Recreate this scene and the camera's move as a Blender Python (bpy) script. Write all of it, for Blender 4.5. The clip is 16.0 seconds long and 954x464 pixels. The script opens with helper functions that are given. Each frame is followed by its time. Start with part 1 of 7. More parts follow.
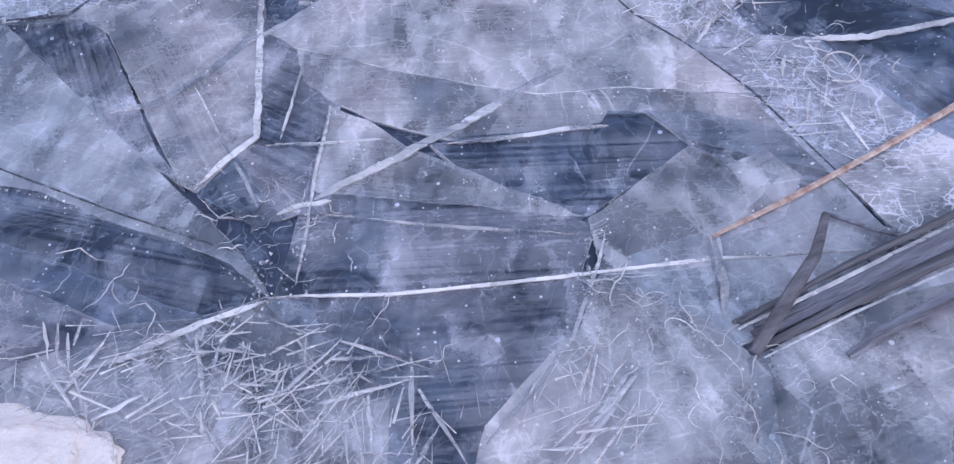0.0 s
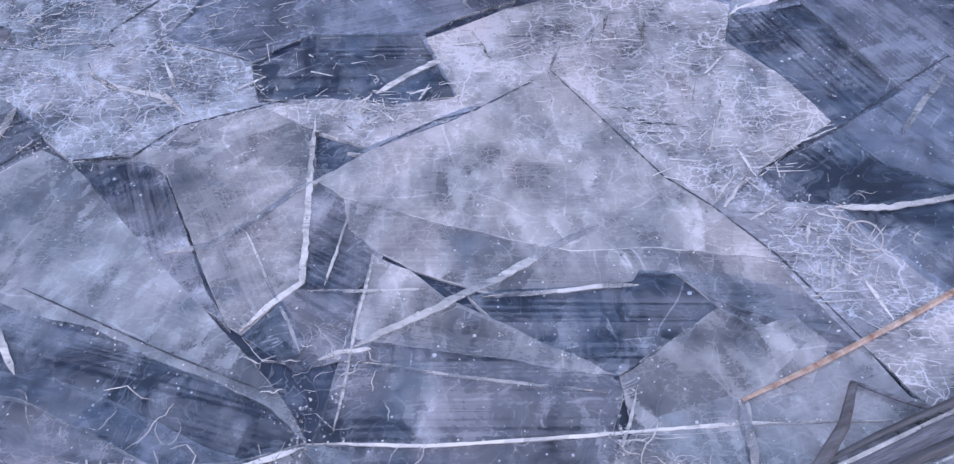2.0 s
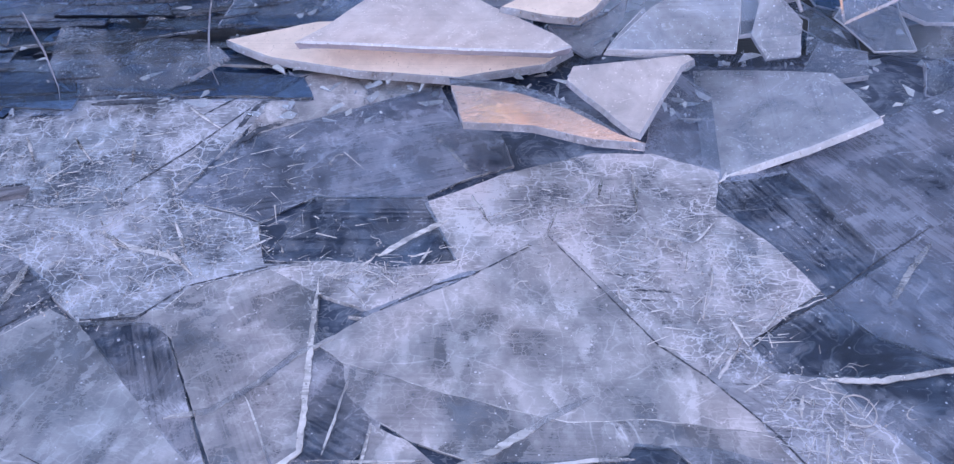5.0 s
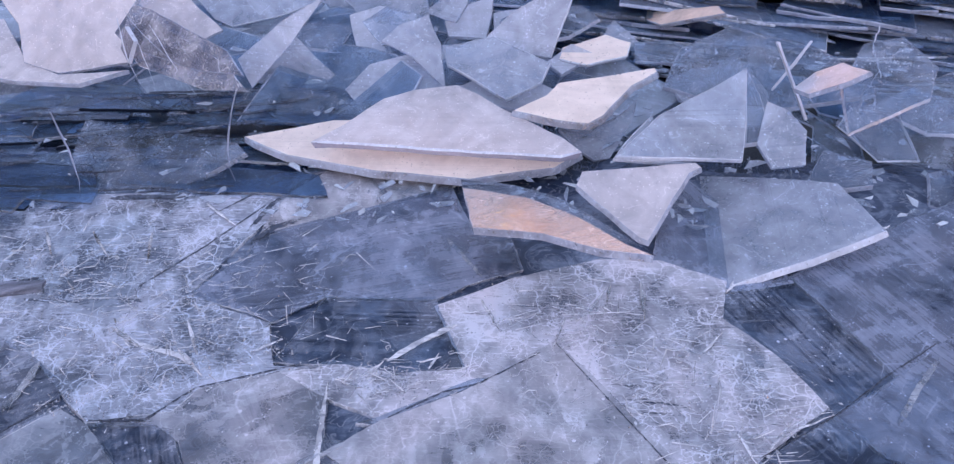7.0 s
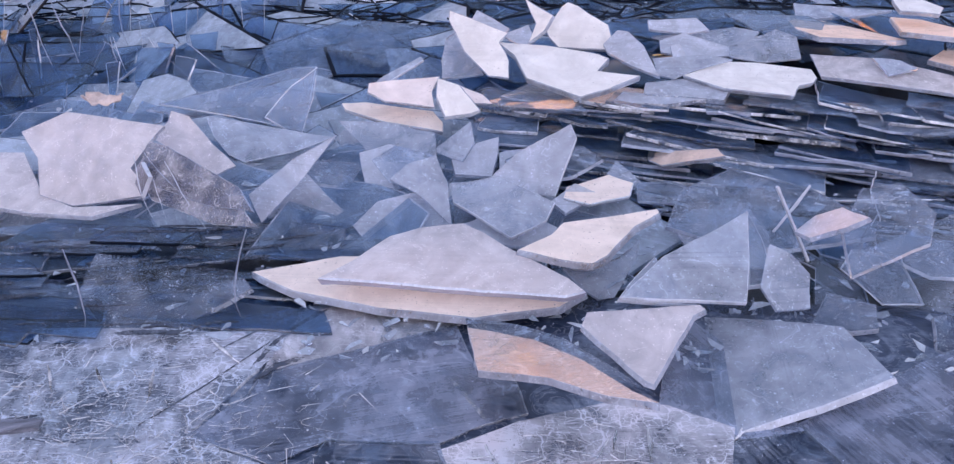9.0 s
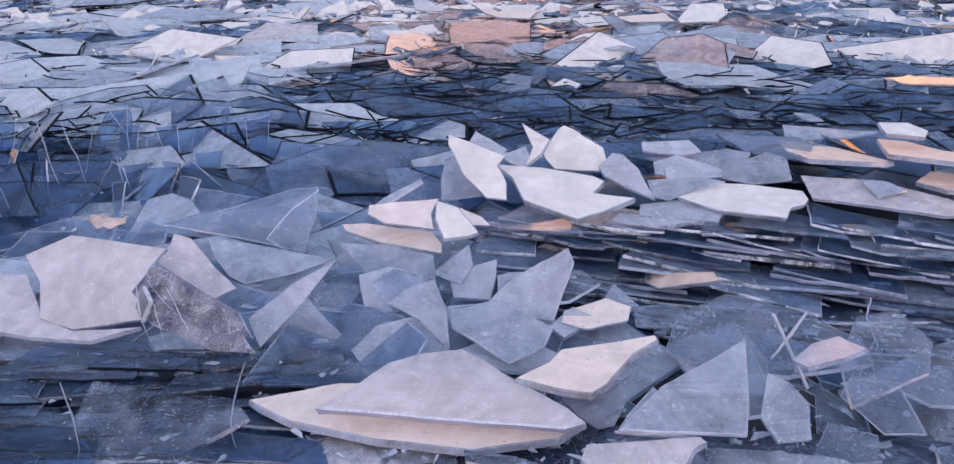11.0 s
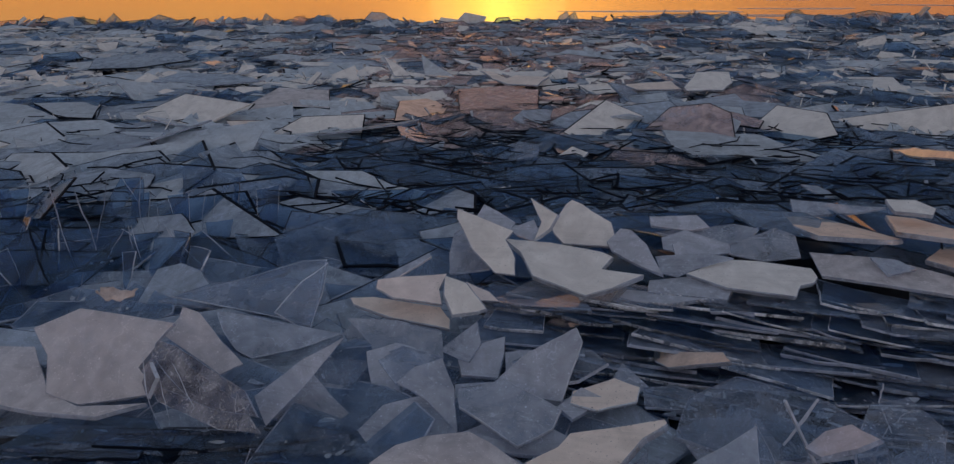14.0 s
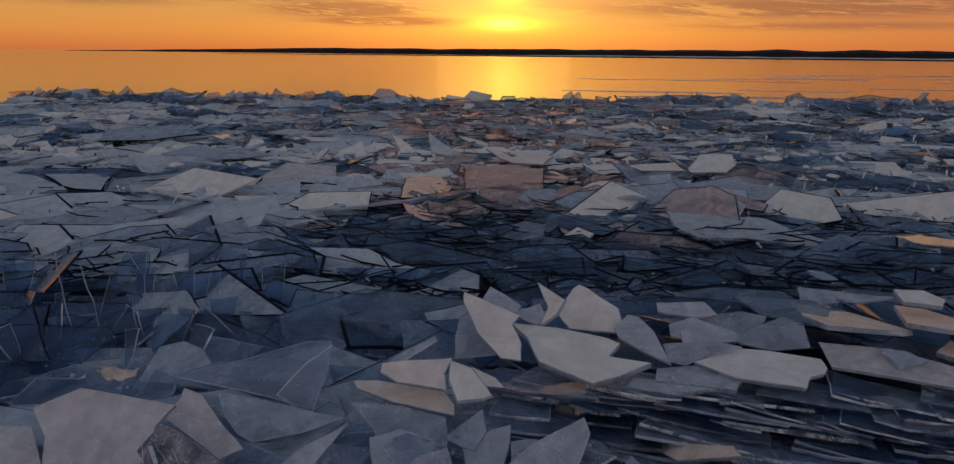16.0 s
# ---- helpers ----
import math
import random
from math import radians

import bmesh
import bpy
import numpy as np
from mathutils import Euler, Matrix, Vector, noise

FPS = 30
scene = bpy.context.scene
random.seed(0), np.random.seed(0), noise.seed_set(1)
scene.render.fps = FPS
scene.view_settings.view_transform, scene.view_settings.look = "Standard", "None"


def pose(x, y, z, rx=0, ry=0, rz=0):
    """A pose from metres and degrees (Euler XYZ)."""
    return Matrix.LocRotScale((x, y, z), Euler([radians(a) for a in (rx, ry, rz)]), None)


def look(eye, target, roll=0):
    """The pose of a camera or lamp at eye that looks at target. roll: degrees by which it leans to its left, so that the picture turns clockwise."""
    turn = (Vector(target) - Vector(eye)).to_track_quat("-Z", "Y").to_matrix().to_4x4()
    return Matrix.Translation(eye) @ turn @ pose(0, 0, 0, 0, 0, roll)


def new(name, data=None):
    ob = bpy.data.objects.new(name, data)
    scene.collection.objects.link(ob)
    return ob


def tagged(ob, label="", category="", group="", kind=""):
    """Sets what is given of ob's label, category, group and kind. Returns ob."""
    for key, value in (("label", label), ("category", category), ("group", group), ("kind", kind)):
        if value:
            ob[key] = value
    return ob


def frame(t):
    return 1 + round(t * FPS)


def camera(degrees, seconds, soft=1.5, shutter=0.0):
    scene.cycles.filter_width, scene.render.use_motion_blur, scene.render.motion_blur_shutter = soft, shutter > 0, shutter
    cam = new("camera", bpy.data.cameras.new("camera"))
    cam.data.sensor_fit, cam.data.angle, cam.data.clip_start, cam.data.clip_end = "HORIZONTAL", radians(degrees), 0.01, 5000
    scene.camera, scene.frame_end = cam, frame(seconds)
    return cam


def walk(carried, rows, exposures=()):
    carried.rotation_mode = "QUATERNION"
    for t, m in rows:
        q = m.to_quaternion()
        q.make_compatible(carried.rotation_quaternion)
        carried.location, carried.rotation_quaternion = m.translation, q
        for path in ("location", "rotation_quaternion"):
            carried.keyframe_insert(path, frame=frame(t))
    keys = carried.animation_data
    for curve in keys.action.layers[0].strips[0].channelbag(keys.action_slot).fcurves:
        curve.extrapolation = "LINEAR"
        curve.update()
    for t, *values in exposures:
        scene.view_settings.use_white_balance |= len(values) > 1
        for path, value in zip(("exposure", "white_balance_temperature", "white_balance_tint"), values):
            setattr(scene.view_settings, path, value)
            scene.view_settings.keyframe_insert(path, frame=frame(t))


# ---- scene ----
cam = camera(59.2, 16.0, 1.3)
METRES, EYE, TILT, LEAN, TURN = 0.6, 1.15, -57.4, 2.65, 0.0
ROWS = [
    (0.0, 0.0, 0.0, 0.0, -0.0, 0.0, 0.0),
    (0.5, -0.0354, -0.0324, 0.0208, 0.53, 1.47, -0.86),
    (1.0, -0.0592, -0.0536, 0.0507, 0.63, 3.8, -1.53),
    (1.5, -0.0547, -0.0799, 0.0691, 0.89, 6.1, -1.98),
    (2.0, -0.0631, -0.1018, 0.0998, 0.88, 7.9, -2.26),
    (2.5, -0.0772, -0.1167, 0.1145, 1.14, 9.48, -2.53),
    (3.0, -0.0751, -0.1365, 0.1312, 1.38, 10.86, -2.81),
    (3.5, -0.0796, -0.1572, 0.1604, 1.45, 12.57, -2.88),
    (4.0, -0.0634, -0.1747, 0.189, 0.72, 14.02, -2.65),
    (6.5, -0.0638, -0.2513, 0.3174, 0.85, 19.56, -3.87),
    (7.0, -0.0821, -0.2815, 0.346, 0.77, 21.22, -4.18),
    (7.5, -0.0762, -0.3074, 0.3638, 0.86, 23.43, -4.42),
    (8.0, -0.0817, -0.3231, 0.3774, 0.82, 25.53, -4.64),
    (8.5, -0.0805, -0.3243, 0.3898, 0.83, 27.89, -4.75),
    (9.0, -0.0968, -0.3329, 0.4142, 0.68, 29.54, -4.85),
    (9.5, -0.0911, -0.3569, 0.45, 0.31, 31.26, -4.63),
    (10.0, -0.0876, -0.4029, 0.4697, 0.42, 33.36, -4.64),
    (12.5, -0.1202, -0.4924, 0.5809, 0.71, 38.5, -5.06),
    (13.0, -0.1182, -0.5137, 0.5952, 0.68, 39.06, -5.2),
    (13.5, -0.1132, -0.5219, 0.5994, 0.71, 39.47, -5.35),
    (14.0, -0.1196, -0.5388, 0.6152, 0.72, 40.24, -5.44),
    (14.5, -0.1239, -0.5594, 0.6449, 0.67, 41.3, -5.61),
    (15.0, -0.1485, -0.59, 0.6823, 0.52, 42.31, -5.78),
    (15.5, -0.1569, -0.587, 0.6818, 0.32, 43.87, -5.99),
    (16.0, -0.1619, -0.5828, 0.678, 0.17, 45.3, -6.26),
]
EXPOSURES = [(0.0, 2.31, 6600, 10), (2.0, 2.30, 6700, 10), (2.5, 2.20, 6600, 10), (3.0, 2.12, 6450, 11), (4.0, 2.18, 6350, 12), (6.5, 2.21, 6350, 12), (7.5, 2.12, 6350, 12), (9.0, 2.17, 6600, 12), (10.0, 2.23, 6750, 10), (12.5, 1.26, 6500, 12), (13.0, 0.86, 6300, 8),
             (13.5, 0.28, 6600, 5), (14.0, 0.27, 7050, 2), (14.6, 0.10, 7150, 3), (15.0, 0.06, 7350, 4), (15.5, 0.14, 7250, 3), (16.0, -0.05, 7250, 3)]
walk(cam, [(t, pose(0, 0, EYE, TILT, LEAN, TURN) @ pose(METRES * x, METRES * y, METRES * z, 90 + pitch, roll, yaw))
           for t, x, y, z, yaw, pitch, roll in ROWS], EXPOSURES)

# ---- world: clear dusk sky with a low hazy sun over the water ----
SUN_AZ, SUN_EL = -3.6, 1.8
SUN_DIR = Vector((math.sin(radians(SUN_AZ)) * math.cos(radians(SUN_EL)), math.cos(radians(SUN_AZ)) * math.cos(radians(SUN_EL)), math.sin(radians(SUN_EL))))


class Nodes:
    """Short ways to lay nodes into a tree."""

    def __init__(self, tree):
        self.tree = tree
        tree.nodes.clear()

    def add(self, kind, **values):
        n = self.tree.nodes.new(kind)
        for key, value in values.items():
            setattr(n, key, value)
        return n

    def put(self, socket, value):
        if isinstance(value, bpy.types.NodeSocket):
            self.tree.links.new(value, socket)
        else:
            socket.default_value = value

    def math(self, op, a, b=0.0, clamp=False):
        n = self.add("ShaderNodeMath", operation=op, use_clamp=clamp)
        self.put(n.inputs[0], a)
        self.put(n.inputs[1], b)
        return n.outputs[0]

    def mix(self, fac, a, b, blend="MIX"):
        n = self.add("ShaderNodeMix", data_type="RGBA", blend_type=blend)
        self.put(n.inputs["Factor"], fac)
        self.put(n.inputs[6], a)
        self.put(n.inputs[7], b)
        return n.outputs[2]

    def shade(self, fac, a, b):
        n = self.add("ShaderNodeMixShader")
        self.put(n.inputs[0], fac)
        self.put(n.inputs[1], a)
        self.put(n.inputs[2], b)
        return n.outputs[0]

    def ramp(self, value, stops, smooth=False):
        n = self.add("ShaderNodeValToRGB")
        if smooth:
            n.color_ramp.interpolation = "EASE"
        while len(n.color_ramp.elements) < len(stops):
            n.color_ramp.elements.new(0.5)
        for e, (at, c) in zip(n.color_ramp.elements, stops):
            e.position = at
            e.color = (c, c, c, 1) if isinstance(c, (int, float)) else (*c, 1)
        self.put(n.inputs[0], value)
        return n.outputs[0]

    def noise(self, vector, scale, detail=4.0, rough=0.55, distort=0.0):
        n = self.add("ShaderNodeTexNoise")
        self.put(n.inputs["Vector"], vector)
        for key, value in (("Scale", scale), ("Detail", detail), ("Roughness", rough), ("Distortion", distort)):
            n.inputs[key].default_value = value
        return n.outputs["Fac"], n.outputs["Color"]

    def cells(self, vector, scale, feature="F1"):
        n = self.add("ShaderNodeTexVoronoi", feature=feature)
        self.put(n.inputs["Vector"], vector)
        n.inputs["Scale"].default_value = scale
        return n

    def mapped(self, vector, scale=(1, 1, 1), turn=(0, 0, 0)):
        n = self.add("ShaderNodeMapping")
        self.put(n.inputs["Vector"], vector)
        n.inputs["Scale"].default_value = scale
        n.inputs["Rotation"].default_value = turn
        return n.outputs[0]


world = bpy.data.worlds.new("dusk")
scene.world = world
world.use_nodes = True
w = Nodes(world.node_tree)
way = w.add("ShaderNodeTexCoord").outputs["Generated"]
split = w.add("ShaderNodeSeparateXYZ")
w.put(split.inputs[0], way)
up = w.math("MAXIMUM", split.outputs[2], 0.0)
dot = w.add("ShaderNodeVectorMath", operation="DOT_PRODUCT")
w.put(dot.inputs[0], way)
dot.inputs[1].default_value = SUN_DIR
toward = dot.outputs["Value"]
sunward = w.math("ADD", w.math("MULTIPLY", toward, 0.5), 0.5)
sun_side = w.ramp(up, [(0.0, (0.57, 0.155, 0.062)), (0.022, (0.68, 0.258, 0.074)), (0.050, (0.64, 0.30, 0.100)), (0.085, (0.34, 0.175, 0.095)),
                       (0.125, (0.155, 0.120, 0.125)), (0.22, (0.085, 0.092, 0.135)), (0.45, (0.070, 0.090, 0.148)), (1.0, (0.140, 0.170, 0.248))])
far_side = w.ramp(up, [(0.0, (0.24, 0.21, 0.24)), (0.10, (0.40, 0.325, 0.34)), (0.25, (0.37, 0.325, 0.37)), (0.55, (0.22, 0.235, 0.33)), (1.0, (0.135, 0.163, 0.238))])
sky = w.mix(w.ramp(sunward, [(0.25, 0.0), (0.93, 1.0)], True), far_side, sun_side)
bearing = w.math("ARCTAN2", split.outputs[0], split.outputs[1])
height = w.math("ARCSINE", split.outputs[2])


def spread_round(az, el, wide, tall):
    """A soft patch of sky round a bearing and height, in degrees."""
    a = w.math("DIVIDE", w.math("SUBTRACT", bearing, radians(az)), radians(wide))
    b = w.math("DIVIDE", w.math("SUBTRACT", height, radians(el)), radians(tall))
    both_ways = w.math("ADD", w.math("MULTIPLY", a, a), w.math("MULTIPLY", b, b))
    return w.math("EXPONENT", w.math("MULTIPLY", both_ways, -1.0))


# the yellow glow round the hazy sun, its bright core and the pillar over it
for az, el, wide, tall, glow in ((SUN_AZ, 7.0, 10.0, 5.0, (0.42, 0.16, 0.10)), (SUN_AZ, 3.0, 10.0, 2.4, (0.12, 0.08, 0.0)), (SUN_AZ, 2.4, 4.5, 1.5, (0.20, 0.24, 0.0)), (SUN_AZ, 1.95, 2.6, 0.45, (0.55, 0.60, 0.03)),
                                 (SUN_AZ, 1.95, 1.1, 0.28, (0.8, 0.8, 0.25)), (SUN_AZ + 0.3, 3.9, 1.5, 1.0, (0.45, 0.50, 0.02))):
    sky = w.mix(spread_round(az, el, wide, tall), sky, (*glow, 1), "ADD")
# thin cloud streaks low over the water
flat = w.add("ShaderNodeCombineXYZ")
w.put(flat.inputs[0], w.math("MULTIPLY", bearing, 9.0))
w.put(flat.inputs[1], w.math("MULTIPLY_ADD", height, 120.0))
w.put(flat.inputs[1].links[0].from_node.inputs[2], w.math("MULTIPLY", bearing, 9.0))
streak, _ = w.noise(flat.outputs[0], 1.0, 7.0, 0.62, 0.5)
wool, _ = w.noise(flat.outputs[0], 5.0, 6.0, 0.65, 0.6)
banks = 0.0
for az, el, wide, tall, dense in ((-14.0, 2.75, 4.5, 0.50, 1.8), (-11.5, 2.05, 4.2, 0.28, 1.8), (-18.0, 3.6, 6.0, 0.5, 1.3), (15.0, 2.95, 12.0, 0.55, 1.5), (17.0, 1.9, 9.0, 0.25, 0.9), (20.0, 3.7, 14.0, 0.6, 1.3), (24.0, 4.7, 12.0, 0.5, 1.2),
                                  (-29.0, 3.0, 5.0, 0.35, 0.7), (4.0, 3.6, 6.0, 0.3, 0.4)):
    banks = w.math("MAXIMUM", banks, w.math("MULTIPLY", spread_round(az, el, wide, tall), dense))
cloud = w.math("MULTIPLY", w.math("MINIMUM", banks, 1.0), w.ramp(w.math("ADD", w.math("MULTIPLY", streak, 0.6), w.math("MULTIPLY", wool, 0.4)), [(0.40, 0.0), (0.50, 1.0)], True))
# the sky dulls to rose away from the sun
sky = w.mix(spread_round(24.0, 3.2, 13.0, 3.2), sky, (0.88, 0.70, 0.95, 1), "MULTIPLY")
sky = w.mix(w.math("MULTIPLY", cloud, 0.85), sky, (0.27, 0.095, 0.070, 1))
nishita = w.add("ShaderNodeTexSky", sky_type="NISHITA", sun_disc=False)
nishita.sun_elevation, nishita.sun_rotation = radians(SUN_EL), radians(SUN_AZ)
day, dusk = w.add("ShaderNodeBackground"), w.add("ShaderNodeBackground")
w.put(day.inputs[0], nishita.outputs[0])
day.inputs[1].default_value = 0.012
w.put(dusk.inputs[0], sky)
dusk.inputs[1].default_value = 1.0
both = w.add("ShaderNodeAddShader")
w.put(both.inputs[0], day.outputs[0])
w.put(both.inputs[1], dusk.outputs[0])
w.put(w.add("ShaderNodeOutputWorld").inputs[0], both.outputs[0])

sun = new("sun", bpy.data.lights.new("sun", "SUN"))
sun.data.energy, sun.data.angle, sun.data.color = 0.003, radians(9.0), (1.0, 0.55, 0.22)
sun.matrix_world = look(SUN_DIR * 50, (0, 0, 0))


# ---- materials ----
def material(name):
    m = bpy.data.materials.new(name)
    m.use_nodes = True
    return m, Nodes(m.node_tree)


def finish(g, shader):
    g.put(g.add("ShaderNodeOutputMaterial").inputs["Surface"], shader)


def principled(g, color, rough, normal=None, spec=0.5, metal=0.0):
    p = g.add("ShaderNodeBsdfPrincipled")
    g.put(p.inputs["Base Color"], color)
    g.put(p.inputs["Roughness"], rough)
    g.put(p.inputs["Metallic"], metal)
    g.put(p.inputs["Specular IOR Level"], spec)
    if normal is not None:
        g.put(p.inputs["Normal"], normal)
    return p.outputs[0]


def bump(g, height, strength, distance):
    b = g.add("ShaderNodeBump")
    g.put(b.inputs["Height"], height)
    b.inputs["Strength"].default_value, b.inputs["Distance"].default_value = strength, distance
    return b.outputs[0]


def ice(name, frost, spread, color, tint, rough=0.3, gloss=0.1, streaks=0.25, dots=0.5, hair=0.25, flakes=0.2, grit=0.25, threads=0.0, relief_strength=0.4, plates=0.0, glass=False, vary=0.0, bend=1.31, through_glow=0.0):
    """Ice: a clear body that lets the layers below show, clouded by frost, bubbles, combed streaks and hairline cracks."""
    m, g = material(name)
    at = g.add("ShaderNodeTexCoord").outputs["Object"]
    chance = g.add("ShaderNodeObjectInfo").outputs["Random"]
    island = g.add("ShaderNodeNewGeometry").outputs["Random Per Island"]
    shift = g.add("ShaderNodeCombineXYZ")
    g.put(shift.inputs[0], g.math("MULTIPLY", chance, 37.0))
    g.put(shift.inputs[1], g.math("MULTIPLY", island, 23.0))
    moved = g.add("ShaderNodeVectorMath", operation="ADD")
    g.put(moved.inputs[0], at)
    g.put(moved.inputs[1], shift.outputs[0])
    at = moved.outputs[0]
    cloud, _ = g.noise(at, 4.5, 5.0, 0.55, 1.6)
    blot, _ = g.noise(at, 13.0, 5.0, 0.6, 1.2)
    grain, warp = g.noise(at, 90.0, 4.0, 0.6)
    bubble = g.cells(at, 55.0)
    speck = g.add("ShaderNodeSeparateColor")
    g.put(speck.inputs[0], bubble.outputs["Color"])
    some = g.math("GREATER_THAN", g.math("ADD", speck.outputs[0], g.math("MULTIPLY", cloud, 0.5)), 1.05)
    radius = g.math("MULTIPLY", speck.outputs[1], 0.22)
    dot_mask = g.math("MULTIPLY", g.math("LESS_THAN", bubble.outputs["Distance"], radius), some)
    pin = g.cells(at, 130.0)
    prick = g.add("ShaderNodeSeparateColor")
    g.put(prick.inputs[0], pin.outputs["Color"])
    sown = g.math("GREATER_THAN", g.math("ADD", prick.outputs[0], g.math("MULTIPLY", blot, 0.5)), 1.12)
    dot_mask = g.math("MAXIMUM", dot_mask, g.math("MULTIPLY", g.math("LESS_THAN", pin.outputs["Distance"], 0.28), sown))
    wavy = g.mix(0.35, at, g.noise(at, 4.0, 4.0)[1], "ADD")
    crack = g.ramp(g.cells(wavy, 4.0, "DISTANCE_TO_EDGE").outputs["Distance"], [(0.0, 1.0), (0.010, 0.0)])
    crack = g.math("MULTIPLY", crack, g.ramp(blot, [(0.45, 0.0), (0.60, 1.0)]))
    f = g.math("MULTIPLY_ADD", g.math("SUBTRACT", g.ramp(cloud, [(0.34, 0.0), (0.64, 1.0)]), 0.5), spread)
    f.node.inputs[2].default_value = frost
    f = g.math("ADD", f, g.math("MULTIPLY", g.math("SUBTRACT", g.math("FRACT", g.math("MULTIPLY", g.math("ADD", chance, island), 7.31)), 0.5), vary))
    if streaks:
        comb, _ = g.noise(g.mapped(at, (1.0, 95.0, 1.0)), 1.0, 4.0, 0.6, 0.05)
        band, _ = g.noise(g.mapped(at, (0.7, 10.0, 0.7)), 1.0, 3.0, 0.6, 0.1)
        lines = g.math("MULTIPLY", g.ramp(comb, [(0.44, 1.0), (0.52, 0.0)]), g.ramp(band, [(0.52, 0.0), (0.58, 1.0)]))
        f = g.math("SUBTRACT", f, g.math("MULTIPLY", lines, streaks))
        f = g.math("ADD", f, g.math("MULTIPLY", g.math("SUBTRACT", g.ramp(band, [(0.35, 0.0), (0.65, 1.0)]), 0.5), streaks * 0.6))
    f = g.math("ADD", f, g.math("MULTIPLY", g.math("SUBTRACT", g.ramp(blot, [(0.35, 0.0), (0.65, 1.0)]), 0.5), spread * 0.28))
    if flakes:
        flake = g.cells(g.mix(0.03, g.mapped(at, (1.0, 0.45, 1.0), (0, 0, 0.7)), warp, "ADD"), 13.0)
        tone = g.add("ShaderNodeSeparateColor")
        g.put(tone.inputs[0], flake.outputs["Color"])
        f = g.math("ADD", f, g.math("MULTIPLY", g.ramp(tone.outputs[0], [(0.70, 0.0), (0.76, 1.0)]), flakes))
    f = g.math("ADD", f, g.math("MULTIPLY", dot_mask, dots))
    f = g.math("ADD", f, g.math("MULTIPLY", crack, hair))
    f = g.math("ADD", f, g.math("MULTIPLY", g.math("SUBTRACT", grain, 0.5), grit))
    flecks = g.math("SUBTRACT", g.ramp(grain, [(0.64, 0.0), (0.69, 1.0)]), g.ramp(grain, [(0.31, 1.0), (0.36, 0.0)]))
    f = g.math("ADD", f, g.math("MULTIPLY", flecks, grit * 1.8))
    if plates:
        for size, weight, turn, squeeze in ((3.2, 0.5, 0.4, 0.45), (8.0, 0.34, 1.3, 0.5)):
            facet = g.add("ShaderNodeSeparateColor")
            g.put(facet.inputs[0], g.cells(g.mapped(at, (1.0, squeeze, 1.0), (0, 0, turn)), size).outputs["Color"])
            f = g.math("ADD", f, g.math("MULTIPLY", g.math("SUBTRACT", facet.outputs[0], 0.5), weight * plates))
    if threads:
        curl, _ = g.noise(at, 7.0, 6.0, 0.55, 1.4)
        vein = g.ramp(g.math("ABSOLUTE", g.math("SUBTRACT", curl, 0.5)), [(0.0, 1.0), (0.011, 0.0)])
        f = g.math("ADD", f, g.math("MULTIPLY", g.math("MULTIPLY", vein, g.ramp(blot, [(0.42, 0.0), (0.60, 1.0)])), threads))
    f = g.math("MINIMUM", g.math("MAXIMUM", f, 0.02), 0.97)
    relief = g.math("ADD", g.math("MULTIPLY", blot, 0.6), g.math("ADD", g.math("MULTIPLY", grain, 0.15), g.math("MULTIPLY", dot_mask, 0.15)))
    normal = bump(g, relief, relief_strength, 0.008)
    hue = g.mix(blot, (*[c * 0.93 for c in color], 1), (*[min(1, c * 1.05) for c in color], 1))
    if dots < 0:
        hue = g.mix(g.math("MULTIPLY", dot_mask, 0.6), hue, (0.30, 0.28, 0.33, 1))
    body = principled(g, hue, rough, normal, 0.3)
    if through_glow:
        lit = g.add("ShaderNodeBsdfTranslucent")
        g.put(lit.inputs["Color"], hue)
        body = g.shade(through_glow, body, lit.outputs[0])
    if glass:
        clear = g.add("ShaderNodeBsdfGlass")
        clear.inputs["IOR"].default_value, clear.inputs["Roughness"].default_value = bend, gloss
        clear.inputs["Color"].default_value = (*tint, 1)
        g.put(clear.inputs["Normal"], normal)
        finish(g, g.shade(f, clear.outputs[0], body))
        return m
    clear = g.add("ShaderNodeBsdfTransparent")
    clear.inputs[0].default_value = (*tint, 1)
    mixed = g.shade(f, clear.outputs[0], body)
    shine = g.add("ShaderNodeBsdfGlossy")
    shine.inputs["Roughness"].default_value = gloss
    g.put(shine.inputs["Normal"], normal)
    edge = g.add("ShaderNodeFresnel")
    edge.inputs[0].default_value = 1.31
    g.put(edge.inputs["Normal"], normal)
    finish(g, g.shade(edge.outputs[0], mixed, shine.outputs[0]))
    return m


def plain_frost(name, color):
    """Dense white frost with specks where it has flaked away."""
    return ice(name, 0.95, 0.08, color, (0.9, 0.92, 0.95), 0.5, 0.1, 0.03, -0.5, 0.0, 0.0, 0.12, 0.0, 0.3, 0.0)


